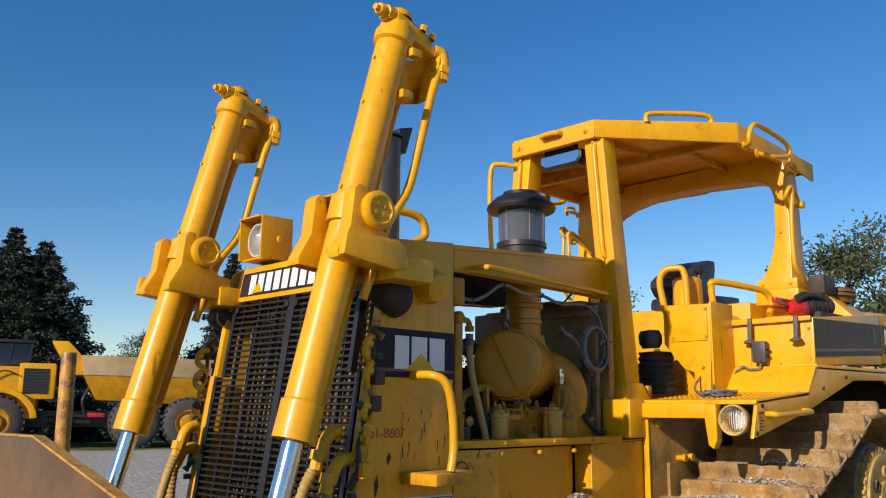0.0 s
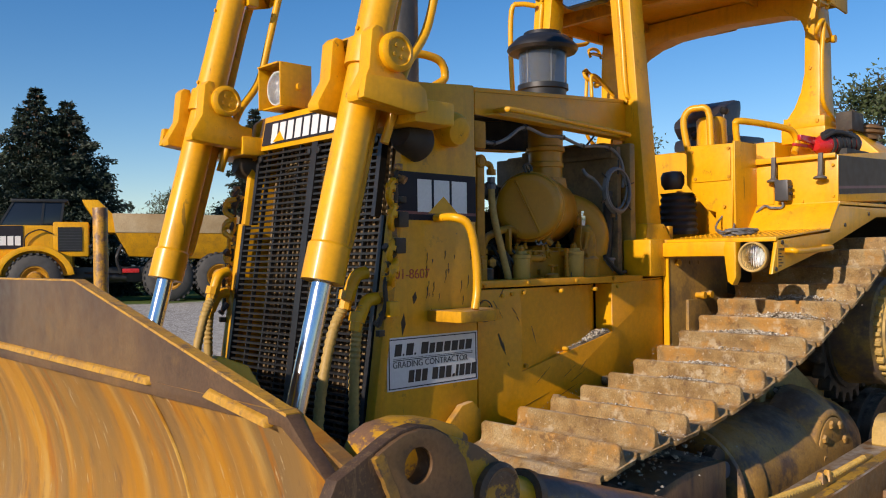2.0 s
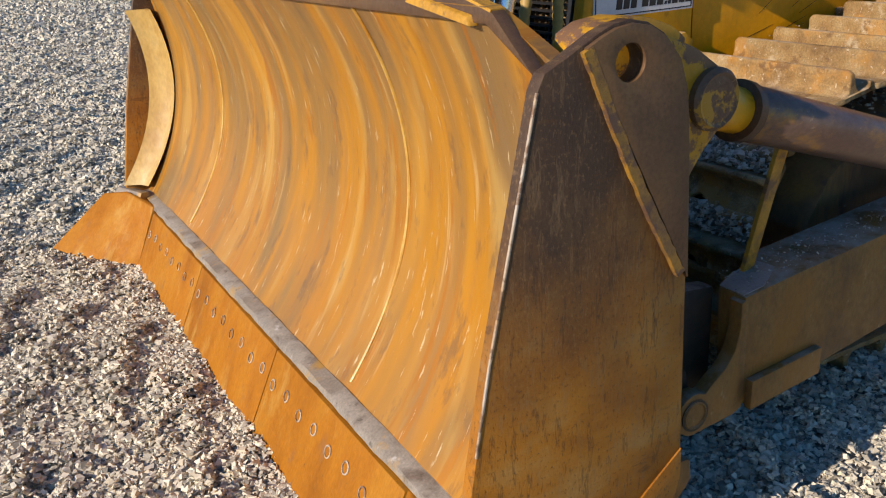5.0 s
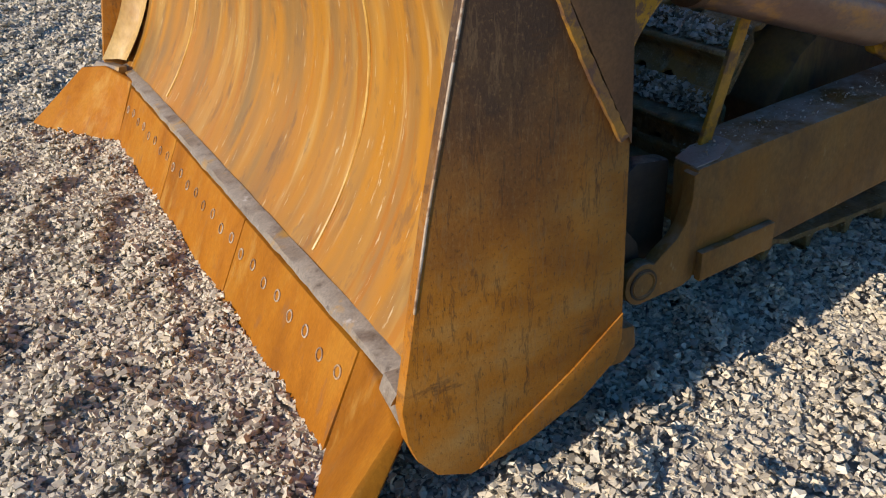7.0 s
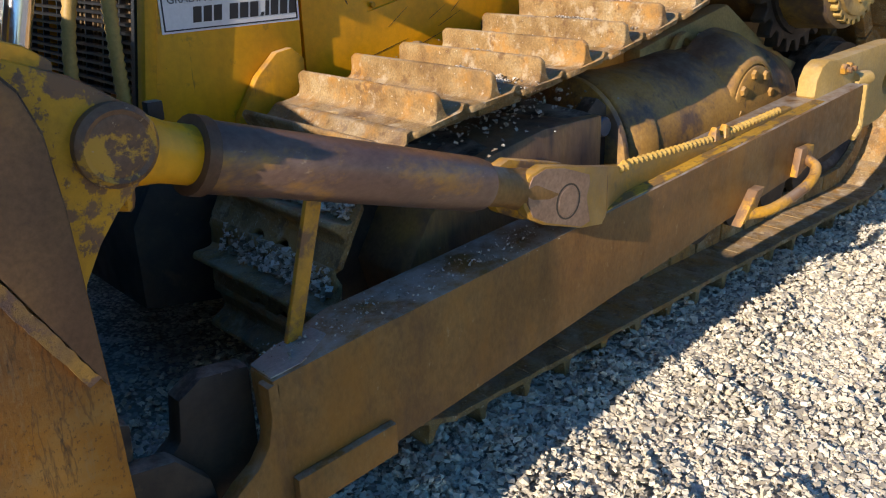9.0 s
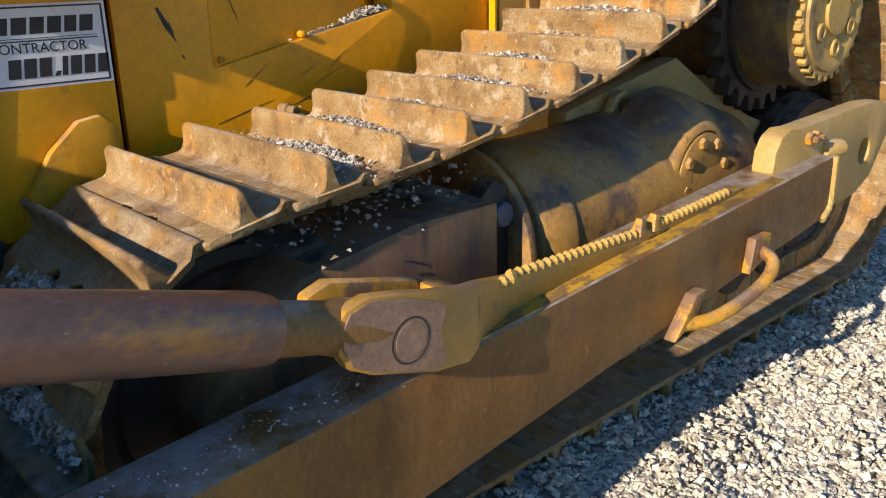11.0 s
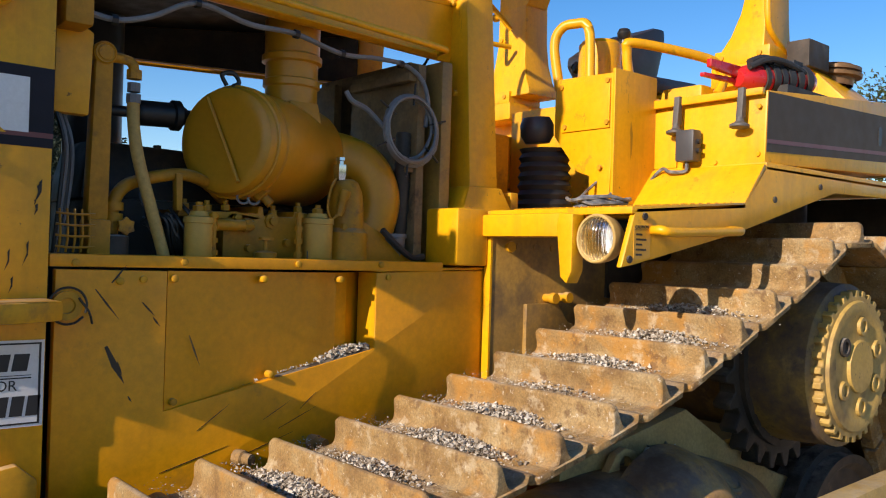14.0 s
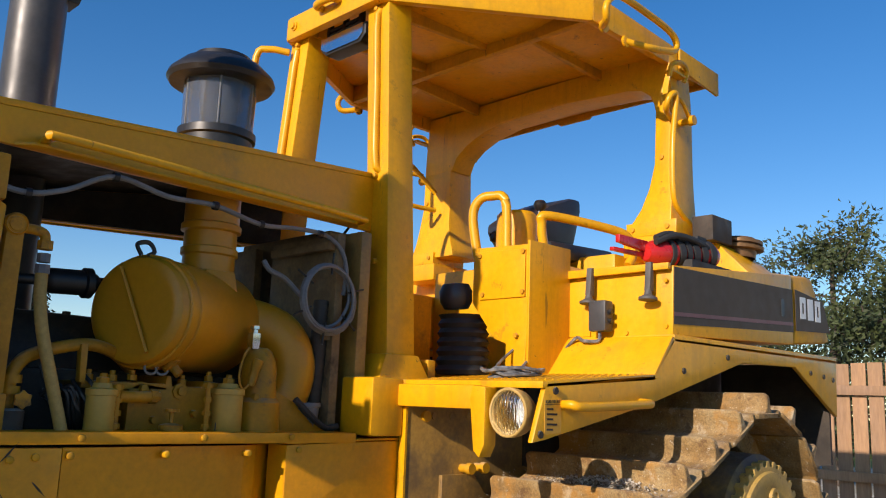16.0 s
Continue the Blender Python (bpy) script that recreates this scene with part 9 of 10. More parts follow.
tube(bm, [(3.17, -1.09, 2.44), (3.24, -1.10, 2.465), (3.36, -1.08, 2.475), (3.46, -1.09, 2.47), (3.53, -1.07, 2.45)], 0.016, 8)
box(bm, (3.27, -1.13, 2.445), (3.33, -1.07, 2.475)), box(bm, (3.40, -1.14, 2.45), (3.47, -1.08, 2.482))
tube(bm, [(3.15, -1.10, 2.42), (3.25, -1.13, 2.46), (3.40, -1.15, 2.45), (3.52, -1.14, 2.42), (3.55, -1.10, 2.36)], 0.012, 8)
box(bm, (3.30, -1.17, 2.328), (3.62, -1.02, 2.37))
part("strap", bm, rubber, fx_, "black rubber straps")


# ---- dump truck behind the yard ----
def build_truck():
    tr = empty("dump_truck", "yellow articulated dump truck with a tan rock body, parked", "dump truck")
    R = 0.93
    def wheel(x, y):
        bm = B()
        prof = [(0, 0.50), (0, 0.62), (0.03, 0.80), (0.10, 0.90), (0.2, R), (0.45, R), (0.55, 0.90), (0.62, 0.80), (0.65, 0.62), (0.65, 0.5)]
        lathe(bm, (x, y, R), (x, y - 1, R), prof, 40)
        w = part("wheel", bm, tyre, tr, "large treaded tyre", sharp=30)
        for k in range(26):
            for o, l in ((0.05, 0.30), (0.32, 0.28)):
                bm = B()
                box(bm, (-0.05, -l / 2, 0.90), (0.05, l / 2, 0.965), pose(x, y - o - l / 2, R, 0, 360 * k / 26 + (7 if o > 0.2 else 0), 0))
                part("tread_lug", bm, tyre, w)
        bm = B()
        lathe(bm, (x, y - 0.62, R), (x, y - 1, R), [(0, 0.50), (0.01, 0.44), (-0.06, 0.40), (-0.10, 0.30), (0.0, 0.26), (0.06, 0.24), (0.08, 0.16), (0.08, 0)], 28)
        part("rim", bm, paint_engine, w, "dirty yellow rim")
    for x in (0.0, 1.88, 6.55):
        wheel(x, -0.85)
        wheel(x, 1.5)
    bm = B()
    slab(bm, [(5.3, 1.05), (9.3, 1.05), (9.5, 1.3), (9.45, 2.2), (8.9, 2.62), (7.75, 2.92), (6.0, 2.92), (5.3, 2.6)], -1.12, 1.12, "y")
    bon = part("bonnet", bm, paint, tr, "yellow bonnet", bevel=0.06)
    bm = B()
    slab(bm, [(7.6, 1.15), (9.46, 1.15), (9.46, 1.75), (7.6, 1.75)], -1.45, -1.12, "y")
    part("front_wing", bm, paint, bon, bevel=0.05)
    bm = B()
    arch = [(6.55 + 1.35 * math.cos(t), 0.95 + 1.22 * math.sin(t)) for t in [0.12 + 2.9 * k / 14 for k in range(15)]]
    inner = [(6.55 + 1.12 * math.cos(t), 0.95 + 1.03 * math.sin(t)) for t in [0.12 + 2.9 * k / 14 for k in range(15)]]
    slab(bm, arch + inner[::-1], -1.50, -0.95, "y")
    part("mudguard", bm, paint, tr, bevel=0.02)
    # cab: glass body, dark frame, door
    bm = B()
    hull8(bm, [(5.75, -1.05, 2.8), (7.80, -1.05, 2.8), (7.80, 0.6, 2.8), (5.75, 0.6, 2.8)], [(5.60, -0.98, 3.78), (7.25, -0.98, 3.78), (7.25, 0.5, 3.78), (5.60, 0.5, 3.78)])
    cab = part("cab", bm, cab_glass, tr, "dark glazed cab", bevel=0.03)
    for xb, xt in ((5.72, 5.58), (6.35, 6.25), (7.80, 7.25)):
        bm = B()
        hull8(bm, [(xb - 0.04, -1.07, 2.8), (xb + 0.04, -1.07, 2.8), (xb + 0.04, -0.98, 2.8), (xb - 0.04, -0.98, 2.8)], [(xt - 0.04, -1.0, 3.80), (xt + 0.04, -1.0, 3.80), (xt + 0.04, -0.92, 3.80), (xt - 0.04, -0.92, 3.80)])
        part("pillar", bm, black, cab)
    bm = B()
    box(bm, (5.45, -1.05, 3.77), (7.35, 0.6, 3.89))
    part("cab_roof", bm, black, cab, "black cab roof", bevel=0.03)
    bm = B()
    slab(bm, [(6.95, 2.05), (7.90, 2.05), (7.90, 2.90), (6.95, 2.90)], -1.15, -1.135, "y")
    dr = part("door", bm, decal_black, cab, "black door panel with white blocks")
    for k in range(3):
        bm = B()
        slab(bm, [(7.02 + 0.24 * k, 2.18), (7.21 + 0.24 * k, 2.18), (7.21 + 0.24 * k, 2.52), (7.02 + 0.24 * k, 2.52)], -1.15, -1.155, "y")
        part("block_mark", bm, white, dr)
    # engine housing behind the cab with its louvred side
    bm = B()
    box(bm, (4.72, -1.14, 1.75), (5.95, 1.1, 3.05))
    eh = part("engine_housing", bm, paint, tr, "yellow engine housing", bevel=0.08)
    bm = B()
    box(bm, (4.95, -1.17, 1.95), (5.78, -1.13, 2.85))
    gl = part("cooling_grille", bm, black, eh)
    for k in range(8):
        bm = B()
        box(bm, (4.97, -1.19, 2.0 + 0.105 * k), (5.76, -1.17, 2.02 + 0.105 * k))
        part("louvre", bm, plastic_grey, gl)
    # rock body
    bm = B()
    hull8(bm, [(-1.0, -1.1, 1.55), (3.3, -1.1, 1.75), (3.3, 1.1, 1.75), (-1.0, 1.1, 1.55)], [(-1.9, -1.5, 2.60), (3.8, -1.5, 2.64), (3.8, 1.5, 2.64), (-1.9, 1.5, 2.60)])
    bed = part("body_lower", bm, paint_dirty, tr, "yellow sloping rock body", bevel=0.03)
    bm = B()
    hull8(bm, [(-1.95, -1.52, 2.60), (3.8, -1.52, 2.64), (3.8, 1.52, 2.64), (-1.95, 1.52, 2.60)], [(-2.0, -1.58, 3.30), (3.9, -1.58, 3.36), (3.9, 1.58, 3.36), (-2.0, 1.58, 3.30)])
    part("body_side", bm, surf("tan_scraped_body", [(0.34, 0.22, 0.10), (0.48, 0.34, 0.18), (0.58, 0.45, 0.28)], 0.9, 30, 0.3, (0.4, 0.6), 0.1, 0.1), bed, "tan scraped body side", bevel=0.02)
    bm = B()
    slab(bm, [(3.75, 2.64), (3.9, 3.36), (4.38, 3.86), (4.95, 3.86), (4.86, 3.70), (4.45, 3.0), (4.2, 2.64)], -1.45, 1.45, "y")
    part("headboard", bm, paint, bed, "yellow headboard", bevel=0.03)
    bm = B()
    box(bm, (-0.6, -0.6, 0.75), (5.6, 0.6, 1.35))
    part("chassis", bm, black, tr, bevel=0.03)
    bm = B()
    rod(bm, (1.5, -0.95, 1.5), (3.6, -0.95, 2.15), 0.10, n=14)
    part("hoist_ram", bm, black, tr)
    bm = B()
    rod(bm, (3.4, -0.7, 0.95), (4.9, -0.7, 1.0), 0.16, n=14)
    part("steering_ram", bm, black, tr)
    for pts in ([(4.1, -1.05, 1.2), (4.15, -1.1, 1.9), (4.45, -1.1, 2.2), (4.72, -1.08, 2.1)], [(3.6, -0.95, 1.1), (3.75, -1.0, 1.7), (3.55, -1.0, 2.2)], [(4.5, -1.05, 1.0), (4.35, -1.05, 1.6), (4.72, -1.05, 1.7)]):
        bm = B()
        tube(bm, pts, 0.07, 8)
        part("air_hose", bm, black, tr)
    bm = B()
    box(bm, (2.95, -1.12, 1.12), (3.55, -1.0, 1.28))
    part("tail_reflector", bm, red, tr, "red reflector", bevel=0.02)
    for pts in ([(6.9, -1.16, 2.0), (6.85, -1.25, 2.5), (6.4, -1.25, 2.75), (5.95, -1.2, 2.6)], [(8.3, -1.1, 2.7), (8.25, -1.12, 3.15), (7.95, -1.12, 3.3)], [(8.7, -1.1, 2.6), (8.65, -1.12, 3.05)]):
        bm = B()
        tube(bm, pts, 0.025, 6, 4)
        part("handrail", bm, black, tr)
    fwd = Vector((-0.93, 0.37, 0)).normalized()
    # the side with negative y in the truck's own frame faces the yard
    m = Matrix(((fwd.x, fwd.y, 0, 15.25), (fwd.y, -fwd.x, 0, 28.5), (0, 0, 1, 0.30), (0, 0, 0, 1)))
    return tr, m


def place(tr, m):
    """Moves a thing whose own frame may be left-handed by rewriting its meshes."""
    for o in tr.children_recursive:
        o.data.transform(m)
        if m.determinant() < 0:
            o.data.flip_normals()


place(*build_truck())


# ---- trees ----
def polar(az, d, z=0.0, eye=(-1.6, -3.1)):
    return Vector((eye[0] + d * math.cos(math.radians(az)), eye[1] + d * math.sin(math.radians(az)), z))


def tufts(name, centres, sizes, dirs, material, parent, seed, label=""):
    """A crown of many small leaf blades in one mesh."""
    rng = np.random.default_rng(seed)
    n = len(centres)
    c, s = np.asarray(centres), np.asarray(sizes)[:, None]
    d = np.asarray(dirs) + rng.normal(0, 0.5, (n, 3))
    d /= np.linalg.norm(d, axis=1)[:, None] + 1e-9
    q = np.cross(d, rng.normal(0, 1, (n, 3)))
    q /= np.linalg.norm(q, axis=1)[:, None] + 1e-9
    pts = np.stack([c - q * s * 0.28, c + d * s * 0.5 - q * s * 0.1, c + d * s, c + d * s * 0.45 + q * s * 0.30], 1).reshape(-1, 3)
    f = np.arange(4 * n).reshape(-1, 4)
    me = bpy.data.meshes.new(name)
    me.from_pydata(pts, [], f.tolist())
    me.materials.append(material)
    ob = new(name, me)
    ob.parent = parent
    if label:
        tagged(ob, label)
    return ob


def spruce(base, h, r, seed, label, leaders=((0, 0, 1.0),), shape=0.85):
    """A conifer of drooping, needle-clad boughs in whorls, with one or more leaders."""
    rng = random.Random(seed)
    t = empty("spruce_tree", label, "tree", group="spruces behind the yard")
    C, S, D, CC, CS, CD = [], [], [], [], [], []
    wood, limbs = B(), B()
    for dx, dy, part_h in leaders:
        hh, foot = h * part_h, base + Vector((dx, dy, 0))
        rod(wood, base, foot + Vector((0, 0, hh * 0.4)), 0.028 * h, 0.016 * h, n=10)
        rod(wood, foot + Vector((0, 0, hh * 0.4)), foot + Vector((0, 0, hh * 0.98)), 0.016 * h, 0.01, n=8)
        z = hh * 0.05
        while z < hh * 0.985:
            f = 1 - z / hh
            n = 7 + int(7 * f)
            for k in range(n):
                a = 2 * math.pi * (k + rng.random()) / n
                l = r * (f ** shape) * min(1, f / 0.2) ** 0.6 * rng.uniform(0.58, 1.2) + 0.06
                o = Vector((math.cos(a), math.sin(a), -0.16))
                p0 = foot + Vector((0, 0, z))
                if k % 2 == 0:
                    rod(limbs, p0, p0 + o * l * 0.85, 0.03 + 0.03 * f, 0.008, n=5, caps=False)
                for i in range(int(22 + 95 * l)):
                    u = 1 - 0.72 * rng.random() ** 1.3
                    w = 0.24 * l * (1.15 - u)
                    C.append(p0 + o * l * u + Vector((rng.gauss(0, w + 0.04), rng.gauss(0, w + 0.04), -0.10 * l * u * u + rng.uniform(-0.16, 0.05) * (0.5 + 0.4 * l) + 0.12 * l * max(0, u - 0.8))))
                    S.append(rng.uniform(0.11, 0.25))
                    D.append((o.x, o.y, -0.22))
                if f < 0.34:
                    for i in range(9):
                        u = rng.uniform(0.5, 1.0)
                        CC.append(p0 + o * l * u + Vector((rng.gauss(0, 0.07), rng.gauss(0, 0.07), -0.03)))
                        CS.append(rng.uniform(0.12, 0.2)), CD.append((0.1, 0, -1))
            z += h * 0.023 + 0.05
    part("trunk", wood, bark, t)
    part("limbs", limbs, bark, t)
    tufts("crown", C, S, D, needles, t, seed)
    tufts("cones", CC, CS, CD, cone_mat, t, seed + 50, "brown cones near the top")


cone_mat = surf("spruce_cones", [(0.10, 0.055, 0.03), (0.17, 0.095, 0.05)], 2, 9, 0.3, (0.7, 0.9), 0, 0, island=[(0.0, 0.6), (1.0, 1.2)])


def broadleaf(base, h, r, seed, label, name="oak_tree", dense=1.0, low=0.22):
    rng = random.Random(seed)
    t = empty(name, label, "tree", group="leafy trees behind the yard")
    bm = B()
    rod(bm, base, base + Vector((0.1, 0, h * 0.8)), 0.03 * h, 0.03, n=10)
    C, S, D = [], [], []
    nb = 26
    for k in range(nb):
        z = h * (low + (0.94 - low) * (k + rng.random()) / nb)
        f = math.sin(math.pi * min(1, max(0.08, (z / h - low + 0.12) / (1.08 - low))))
        a = 2.4 * k + rng.uniform(-0.4, 0.4)
        l = r * f * rng.uniform(0.65, 1.15)
        p0 = base + Vector((0.1 * z / h, 0, z * 0.86))
        tip = p0 + Vector((math.cos(a) * l, math.sin(a) * l, 0.14 * h * rng.uniform(0.1, 1)))
        rod(bm, p0, tip, 0.012 * h * (1.1 - z / h), 0.01, n=6, caps=False)
        for j in range(int(9 * dense)):
            u = rng.uniform(0.35, 1.05)
            q = p0.lerp(tip, u) + Vector((rng.gauss(0, 0.12 * r), rng.gauss(0, 0.12 * r), rng.gauss(0, 0.07 * r)))
            rod(bm, p0.lerp(tip, u * 0.9), q, 0.018, 0.006, n=4, caps=False)
            cr = rng.uniform(0.12, 0.26) * r
            for i in range(int(120 * dense)):
                v = Vector((rng.gauss(0, 1), rng.gauss(0, 1), rng.gauss(0, 0.7))) * cr * 0.5
                C.append(q + v)
                S.append(rng.uniform(0.09, 0.18) * (0.5 + r / 5))
                D.append((v.x, v.y, v.z + 0.1))
    part("trunk", bm, bark, t)
    tufts("crown", C, S, D, leaves, t, seed)


spruce(polar(71.6, 42, 0.3), 9.5, 3.5, 1, "broad dark green spruce with two tops behind the truck", leaders=((-0.62, 0.2, 1.0), (0.62, -0.2, 0.95)), shape=0.66)
spruce(polar(59.3, 46, 0.3), 9.7, 3.0, 3, "narrow dark spruce behind the yard")
broadleaf(polar(64.0, 52, 0.3), 6.2, 2.3, 4, "yellow-green leafy tree beyond the yard", "leafy_tree")
broadleaf(polar(60.6, 50, 0.3), 5.6, 2.2, 5, "yellow-green leafy tree beyond the yard", "leafy_tree")
broadleaf(polar(19.6, 24, 0.2), 6.9, 2.6, 6, "large oak with sparse olive leaves behind the fence", dense=0.72, low=0.12)
broadleaf(polar(15.0, 22, 0.2), 5.6, 2.6, 7, "green leafy tree behind the fence", "leafy_tree", dense=0.9, low=0.1)
broadleaf(polar(35.0, 30, 0.3), 6.4, 2.2, 8, "leafy tree far behind the machine", "leafy_tree", dense=0.8)
broadleaf(polar(41.5, 34, 0.3), 5.6, 1.7, 9, "leafy tree far behind the machine", "leafy_tree", dense=0.8)
broadleaf(polar(27.5, 27, 0.3), 4.6, 2.6, 10, "low leafy tree behind the machine", "leafy_tree", dense=0.8, low=0.1)


# ---- fence, building, post, shrub ----
def build_fence():
    fe = tagged(new("fence"), "tall cedar board fence with posts", "fence", kind="structure")
    X, H = 8.9, 2.36
    bm = B()
    box(bm, (0, -0.066, 0.02), (0.02, 0.066, H - 0.06))
    first = None
    rng = random.Random(6)
    y = -6.0
    while y < 6.5:
        m = pose(X + rng.uniform(-.004, .004), y, rng.uniform(-0.02, 0.03), 0, rng.uniform(-.3, .3), rng.uniform(-1.2, 1.2))
        if first is None:
            first = part("board", bm, fence_wood, fe, bevel=0.003, seg=1)
            first.matrix_local = m
        else:
            share(first, "board", m, fe)
        y += 0.155
    for z in (0.45, 1.25, 2.05):
        bm = B()
        box(bm, (X - 0.045, -6.1, z - 0.045), (X - 0.004, 6.5, z + 0.045))
        part("rail", bm, fence_wood, fe, bevel=0.003)
    for y in (-5.6, -3.2, -0.80, 1.6, 4.0, 6.4):
        bm = B()
        box(bm, (X - 0.17, y - 0.075, 0.0), (X - 0.05, y + 0.075, H + 0.03))
        part("post", bm, fence_wood, fe, bevel=0.006)


build_fence()


def build_building():
    b = empty("warehouse", "long low grey warehouse with a flat dark roof", "building")
    p, q = polar(84, 66, 0.3), polar(56, 78, 0.3)
    d = (q - p)
    L = d.length
    d.normalize()
    nrm = Vector((d.y, -d.x, 0))
    m = Matrix(((d.x, -nrm.x, 0, p.x), (d.y, -nrm.y, 0, p.y), (0, 0, 1, 0.3), (0, 0, 0, 1)))
    def bp(name, bm, mat, parent, label="", bevel=0.0):
        bmesh.ops.transform(bm, matrix=m, verts=bm.verts)
        return part(name, bm, mat, parent, label, bevel)
    bm = B()
    box(bm, (0, 0, 0), (L, 18, 4.5))
    w = bp("wall", bm, wall_grey, b, "pale grey wall")
    bm = B()
    box(bm, (-0.2, -0.25, 4.5), (L + 0.2, 18.2, 4.85))
    r = bp("roof", bm, plastic_grey, b, "dark flat roof edge")
    for k in range(9):
        bm = B()
        x = 2 + 3.6 * k
        box(bm, (x, -0.04, 1.9), (x + 2.9, 0.05, 3.2))
        wi = bp("window", bm, cab_glass, b)
        bm = B()
        for xx in (x - 0.06, x + 1.42, x + 2.9):
            box(bm, (xx, -0.07, 1.85), (xx + 0.06, 0.0, 3.25))
        bp("frame", bm, white, wi)
    bm = B()
    for x, h in ((6, 0.8), (14.0, 0.5), (15.3, 0.9)):
        lathe(bm, (x, 3, 4.8), (x, 3, 6), [(0, 0.18), (h, 0.18), (h, 0.3), (h + 0.15, 0.3), (h + 0.2, 0)], 10)
    bp("roof_vent", bm, plastic_grey, r)


build_building()

# leaning steel pole beyond the blade
pl = empty("steel_pole", "rusty yellow steel pole with a collar", "pole")
pb = polar(69.0, 7.4)
bm = B()
rod(bm, (pb.x, pb.y, 0.0), (pb.x - 0.02, pb.y, 2.22), 0.058, n=20)
part("shaft", bm, paint_worn, pl, "rusty yellow shaft", bevel=0.003)
bm = B()
lathe(bm, (pb.x, pb.y, 1.30), (pb.x, pb.y, 1.6), [(0, 0.058), (0, 0.075), (0.07, 0.075), (0.075, 0.058)], 20)
rod(bm, (pb.x + 0.05, pb.y - 0.03, 1.335), (pb.x + 0.13, pb.y - 0.08, 1.335), 0.012, n=8)
part("collar", bm, paint_worn, pl)

# shrub and rocks at the yard's edge
shrub = empty("shrub", "dry tan shrub at the edge of the yard", "shrub")
rng = random.Random(12)
base = polar(78.6, 33, 0.3)
C, S, D = [], [], []
for k in range(2600):
    v = Vector((rng.gauss(0, 0.8), rng.gauss(0, 0.6), abs(rng.gauss(0, 0.45))))
    C.append(base + v), S.append(rng.uniform(0.2, 0.4)), D.append((v.x * 0.4, v.y * 0.4, 1))
tufts("foliage", C, S, D, surf("dry_grass", [(0.30, 0.22, 0.10), (0.40, 0.31, 0.15)], 1, 8, 0.3, (0.8, 0.9), 0, 0), shrub, 13)

# ---- gravel ----
def scatter(n, seed, x0, x1, y0, y1, s0, s1, keep=lambda x, y: True):
    rng = np.random.default_rng(seed)
    x, y = rng.uniform(x0, x1, n), rng.uniform(y0, y1, n)
    x, y = x + rng.normal(0, 0.22, n), y + rng.normal(0, 0.22, n)
    ok = np.array([keep(a, b) for a, b in zip(x, y)])
    x, y = x[ok], y[ok]
    s = s0 + (s1 - s0) * rng.random(len(x)) ** 1.7
    lump = 0.4 * np.sin(x * 31.0 + 2.0 * np.sin(y * 17.0)) * np.sin(y * 27.0 + 1.7 * np.sin(x * 13.0)) + sum(np.sin(x * a + y * b + c) for a, b, c in ((9.1, 4.3, 0.4), (-5.7, 11.3, 1.9), (17.0, -9.0, 2.2), (3.1, -14.9, 0.7), (-21.0, 6.0, 4.0))) / 5
    z = s * 0.25 + np.clip(lump + 0.22, 0, 1) * 0.062 * rng.random(len(x)) ** 0.5
    z *= 1 - 0.55 * np.clip(1 - np.abs(x + 1.02) / 0.22, 0, 1) * (np.abs(y) < 2.0)
    z += np.array([rise(a, b) for a, b in zip(x, y)])
    return np.stack([x, y, z], 1), s


near = []
for args in ((66000, 1, -2.4, 4.6, -3.0, -1.15, 0.0075, 0.0165), (6000, 5, -3.2, 4.6, -3.6, -3.0, 0.007, 0.018), (56000, 2, -2.9, -0.7, -1.2, 2.4, 0.0085, 0.0175),
             (24000, 6, -3.6, 1.0, 2.4, 5.0, 0.013, 0.026), (6000, 3, -0.7, 1.6, -1.7, -0.3, 0.008, 0.018), (19000, 4, -3.8, 2.6, 5.0, 9.0, 0.016, 0.034), (9000, 11, -3.8, 3.6, 9.0, 14.0, 0.020, 0.042), (9000, 12, -4.5, 5.0, 14.0, 24.0, 0.030, 0.060), (7000, 9, -5.0, -2.6, -3.6, 6.0, 0.009, 0.024), (5000, 10, -4.5, 5.5, -4.6, -3.3, 0.009, 0.022), (5000, 8, -0.9, 4.6, -1.15, -0.5, 0.008, 0.016)):
    near.append(scatter(*args))
gravel = stones("gravel", np.concatenate([a for a, _ in near]), np.concatenate([b for _, b in near]), stone_mat, 7)
tagged(gravel, "loose angular grey and white crushed stone", "gravel", kind="stuff")


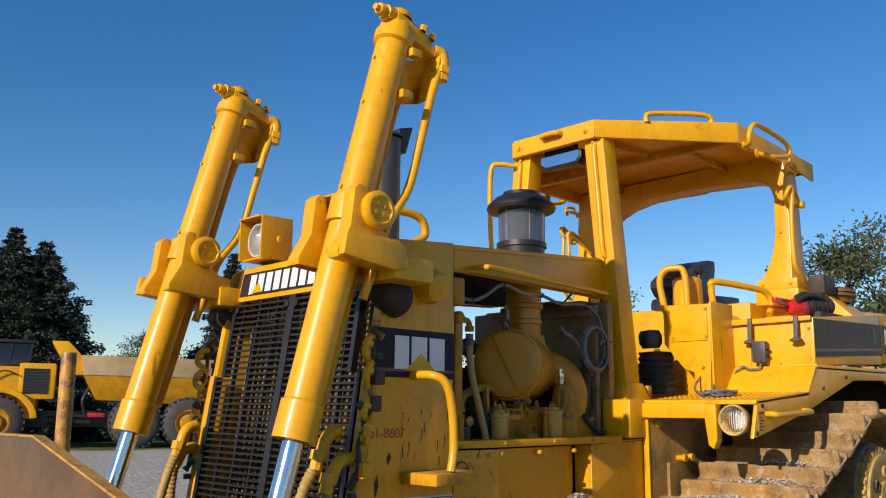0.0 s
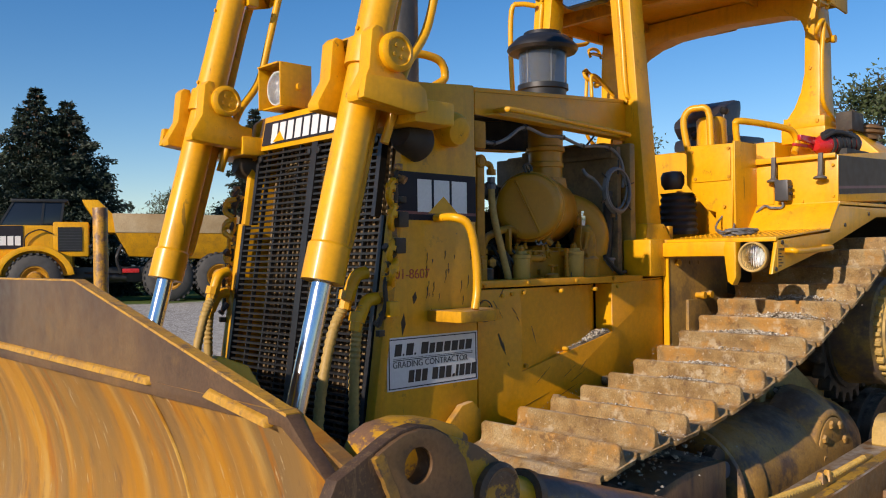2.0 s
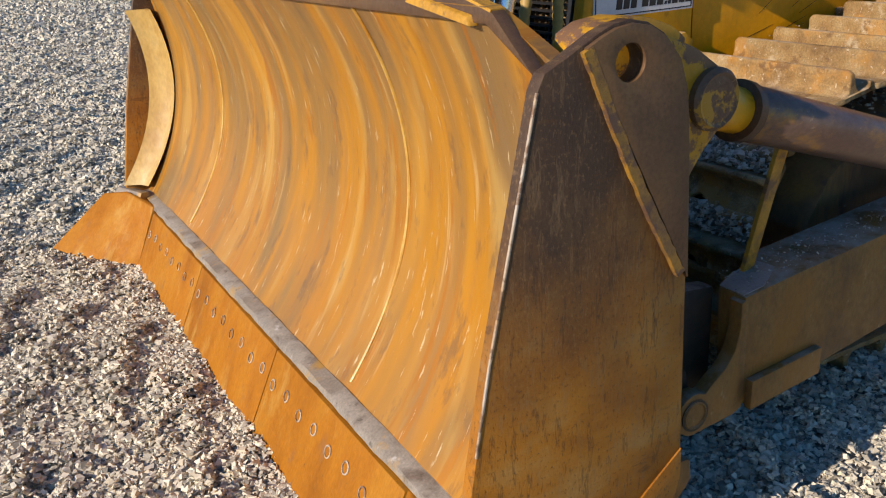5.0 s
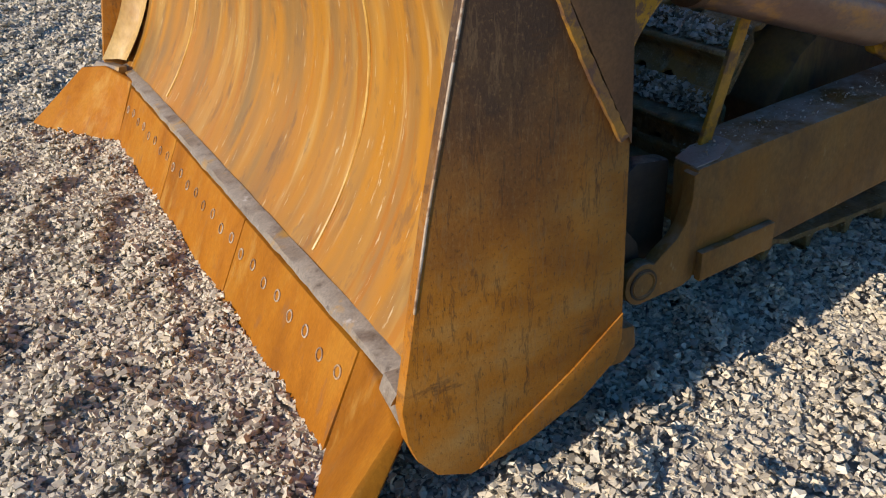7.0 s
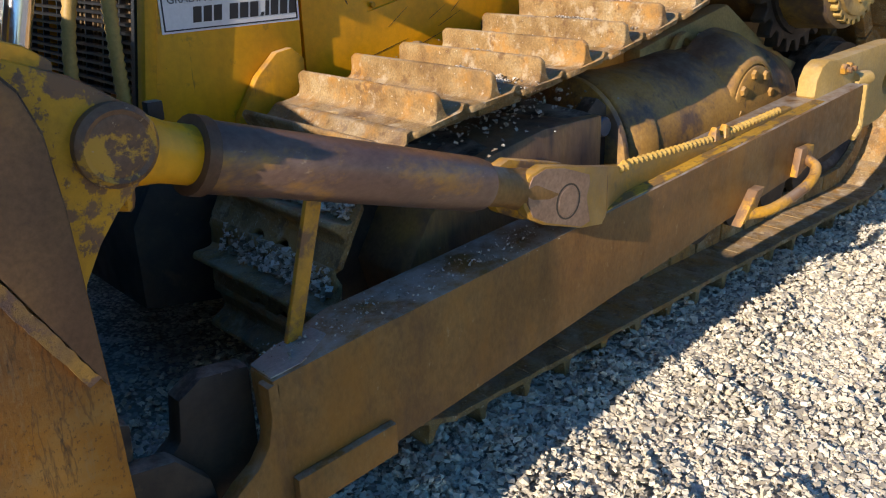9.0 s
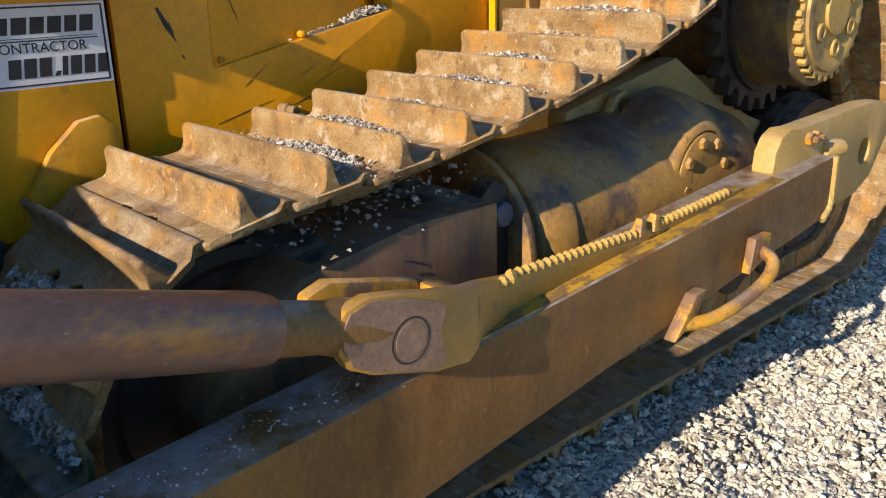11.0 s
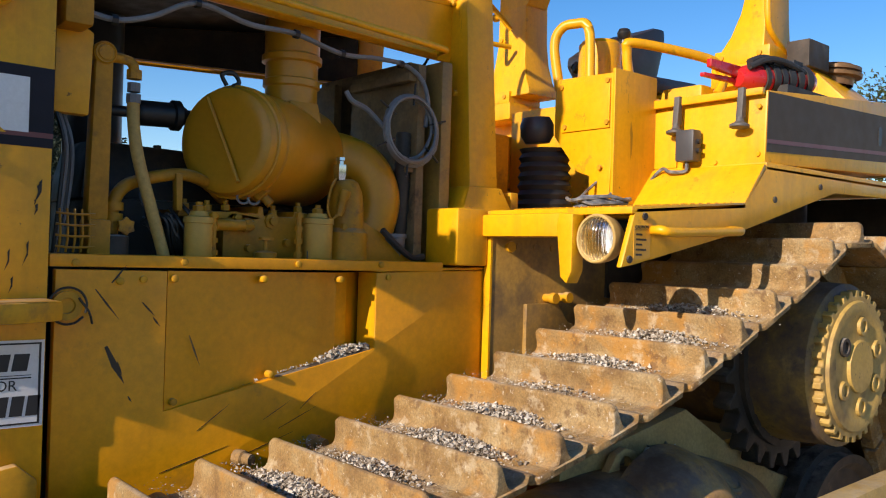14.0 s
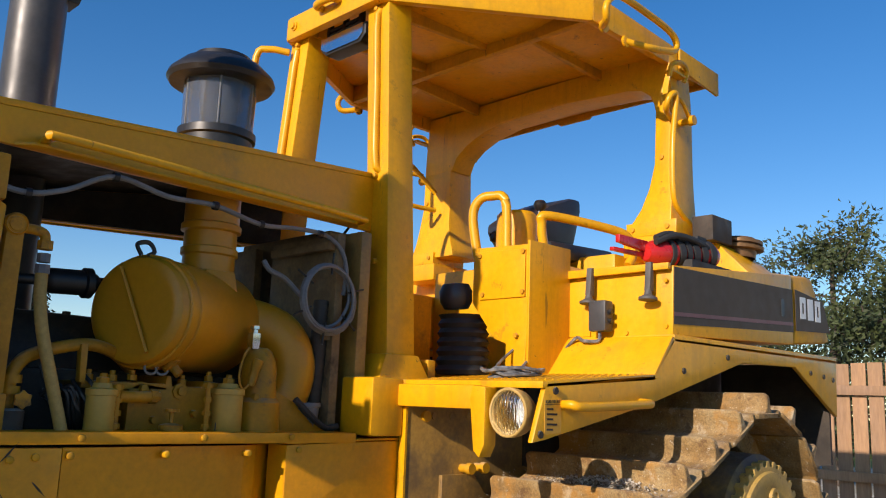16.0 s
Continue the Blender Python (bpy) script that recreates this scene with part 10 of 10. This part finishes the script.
# grit lying on the track shoes, the recess ledge and in the front idler's shoes
def grit():
    rng = np.random.default_rng(17)
    P, S = [], []
    def heap(c, ux, uy, lx, ly, h, n, s0=0.003, s1=0.009):
        for k in range(n):
            a, b = rng.normal(0, 0.33), rng.normal(0, 0.33)
            z = h * math.exp(-2.2 * (a * a + b * b)) * rng.random()
            q = Vector(c) + Vector(ux) * a * lx + Vector(uy) * b * ly + Vector((0, 0, z + 0.003))
            P.append(q), S.append(s0 + (s1 - s0) * rng.random() ** 2)
    for k in range(-14, 6):
        p = track_at(track_phase + k * track_pitch)
        if p.z < 1.0 or p.x < 0.9 or p.x > 2.9:
            continue
        d = (track_at(track_phase + k * track_pitch + 0.05) - track_at(track_phase + k * track_pitch - 0.05)).normalized() * -1
        c = p + d * rng.uniform(0.10, 0.14)
        yc = -1.03 + rng.uniform(-0.06, 0.10)
        heap((c.x, yc, c.z), d, (0, 1, 0), 0.085, 0.28, 0.030, int(rng.choice((200, 500, 900, 1300, 1700))), 0.0018, 0.0085)
        heap((c.x, yc + 0.1, c.z), d, (0, 1, 0), 0.11, 0.45, 0.004, 1300, 0.0010, 0.0032)
    heap((1.79, -0.525, 1.378), (1, 0, 0.2), (0, 1, 0), 0.14, 0.045, 0.022, 420, 0.002, 0.009)
    heap((1.58, -0.535, 1.336), (1, 0, 0.2), (0, 1, 0), 0.36, 0.02, 0.006, 120, 0.0015, 0.005)
    # stones wedged between the bars of the shoes that come up round the front idler
    for k in range(-40, 60):
        p = track_at(track_phase + k * track_pitch)
        if p.x > 0.62 or p.z < 0.42 or p.z > 1.0:
            continue
        d = (track_at(track_phase + k * track_pitch + 0.05) - track_at(track_phase + k * track_pitch - 0.05)).normalized() * -1
        out = Vector((-d.z, 0, d.x))
        for j in range(260):
            u, w = rng.uniform(0.02, 0.10), rng.normal(0, 0.15)
            q = p + d * u + out * (0.004 + 0.022 * rng.random() * (0.11 - u) / 0.09)
            P.append(Vector((q.x, -1.10 + max(-0.24, min(0.30, w)), q.z))), S.append(0.004 + 0.012 * rng.random() ** 2)
    heap((1.30, -1.08, 0.935), (1, 0, 0.08), (0, 1, 0), 0.5, 0.36, 0.01, 260, 0.003, 0.011)
    heap((2.75, -1.02, 1.03), (1, 0, 0), (0, 1, 0), 0.14, 0.10, 0.03, 40, 0.010, 0.030)
    for x in (0.15, 0.3, 0.45, 0.6, 0.75, 0.9):
        heap((x, -1.575, arm_top(x)), (1, 0, 0.07), (0, 1, 0), 0.20, 0.12, 0.002, 70, 0.0012, 0.0045)
    g = stones("grit", np.array(P), np.array(S), grit_mat, 19, 0.8)
    tagged(g, "pale crushed stone and dirt lying on the track", "grit", kind="stuff")


grit()
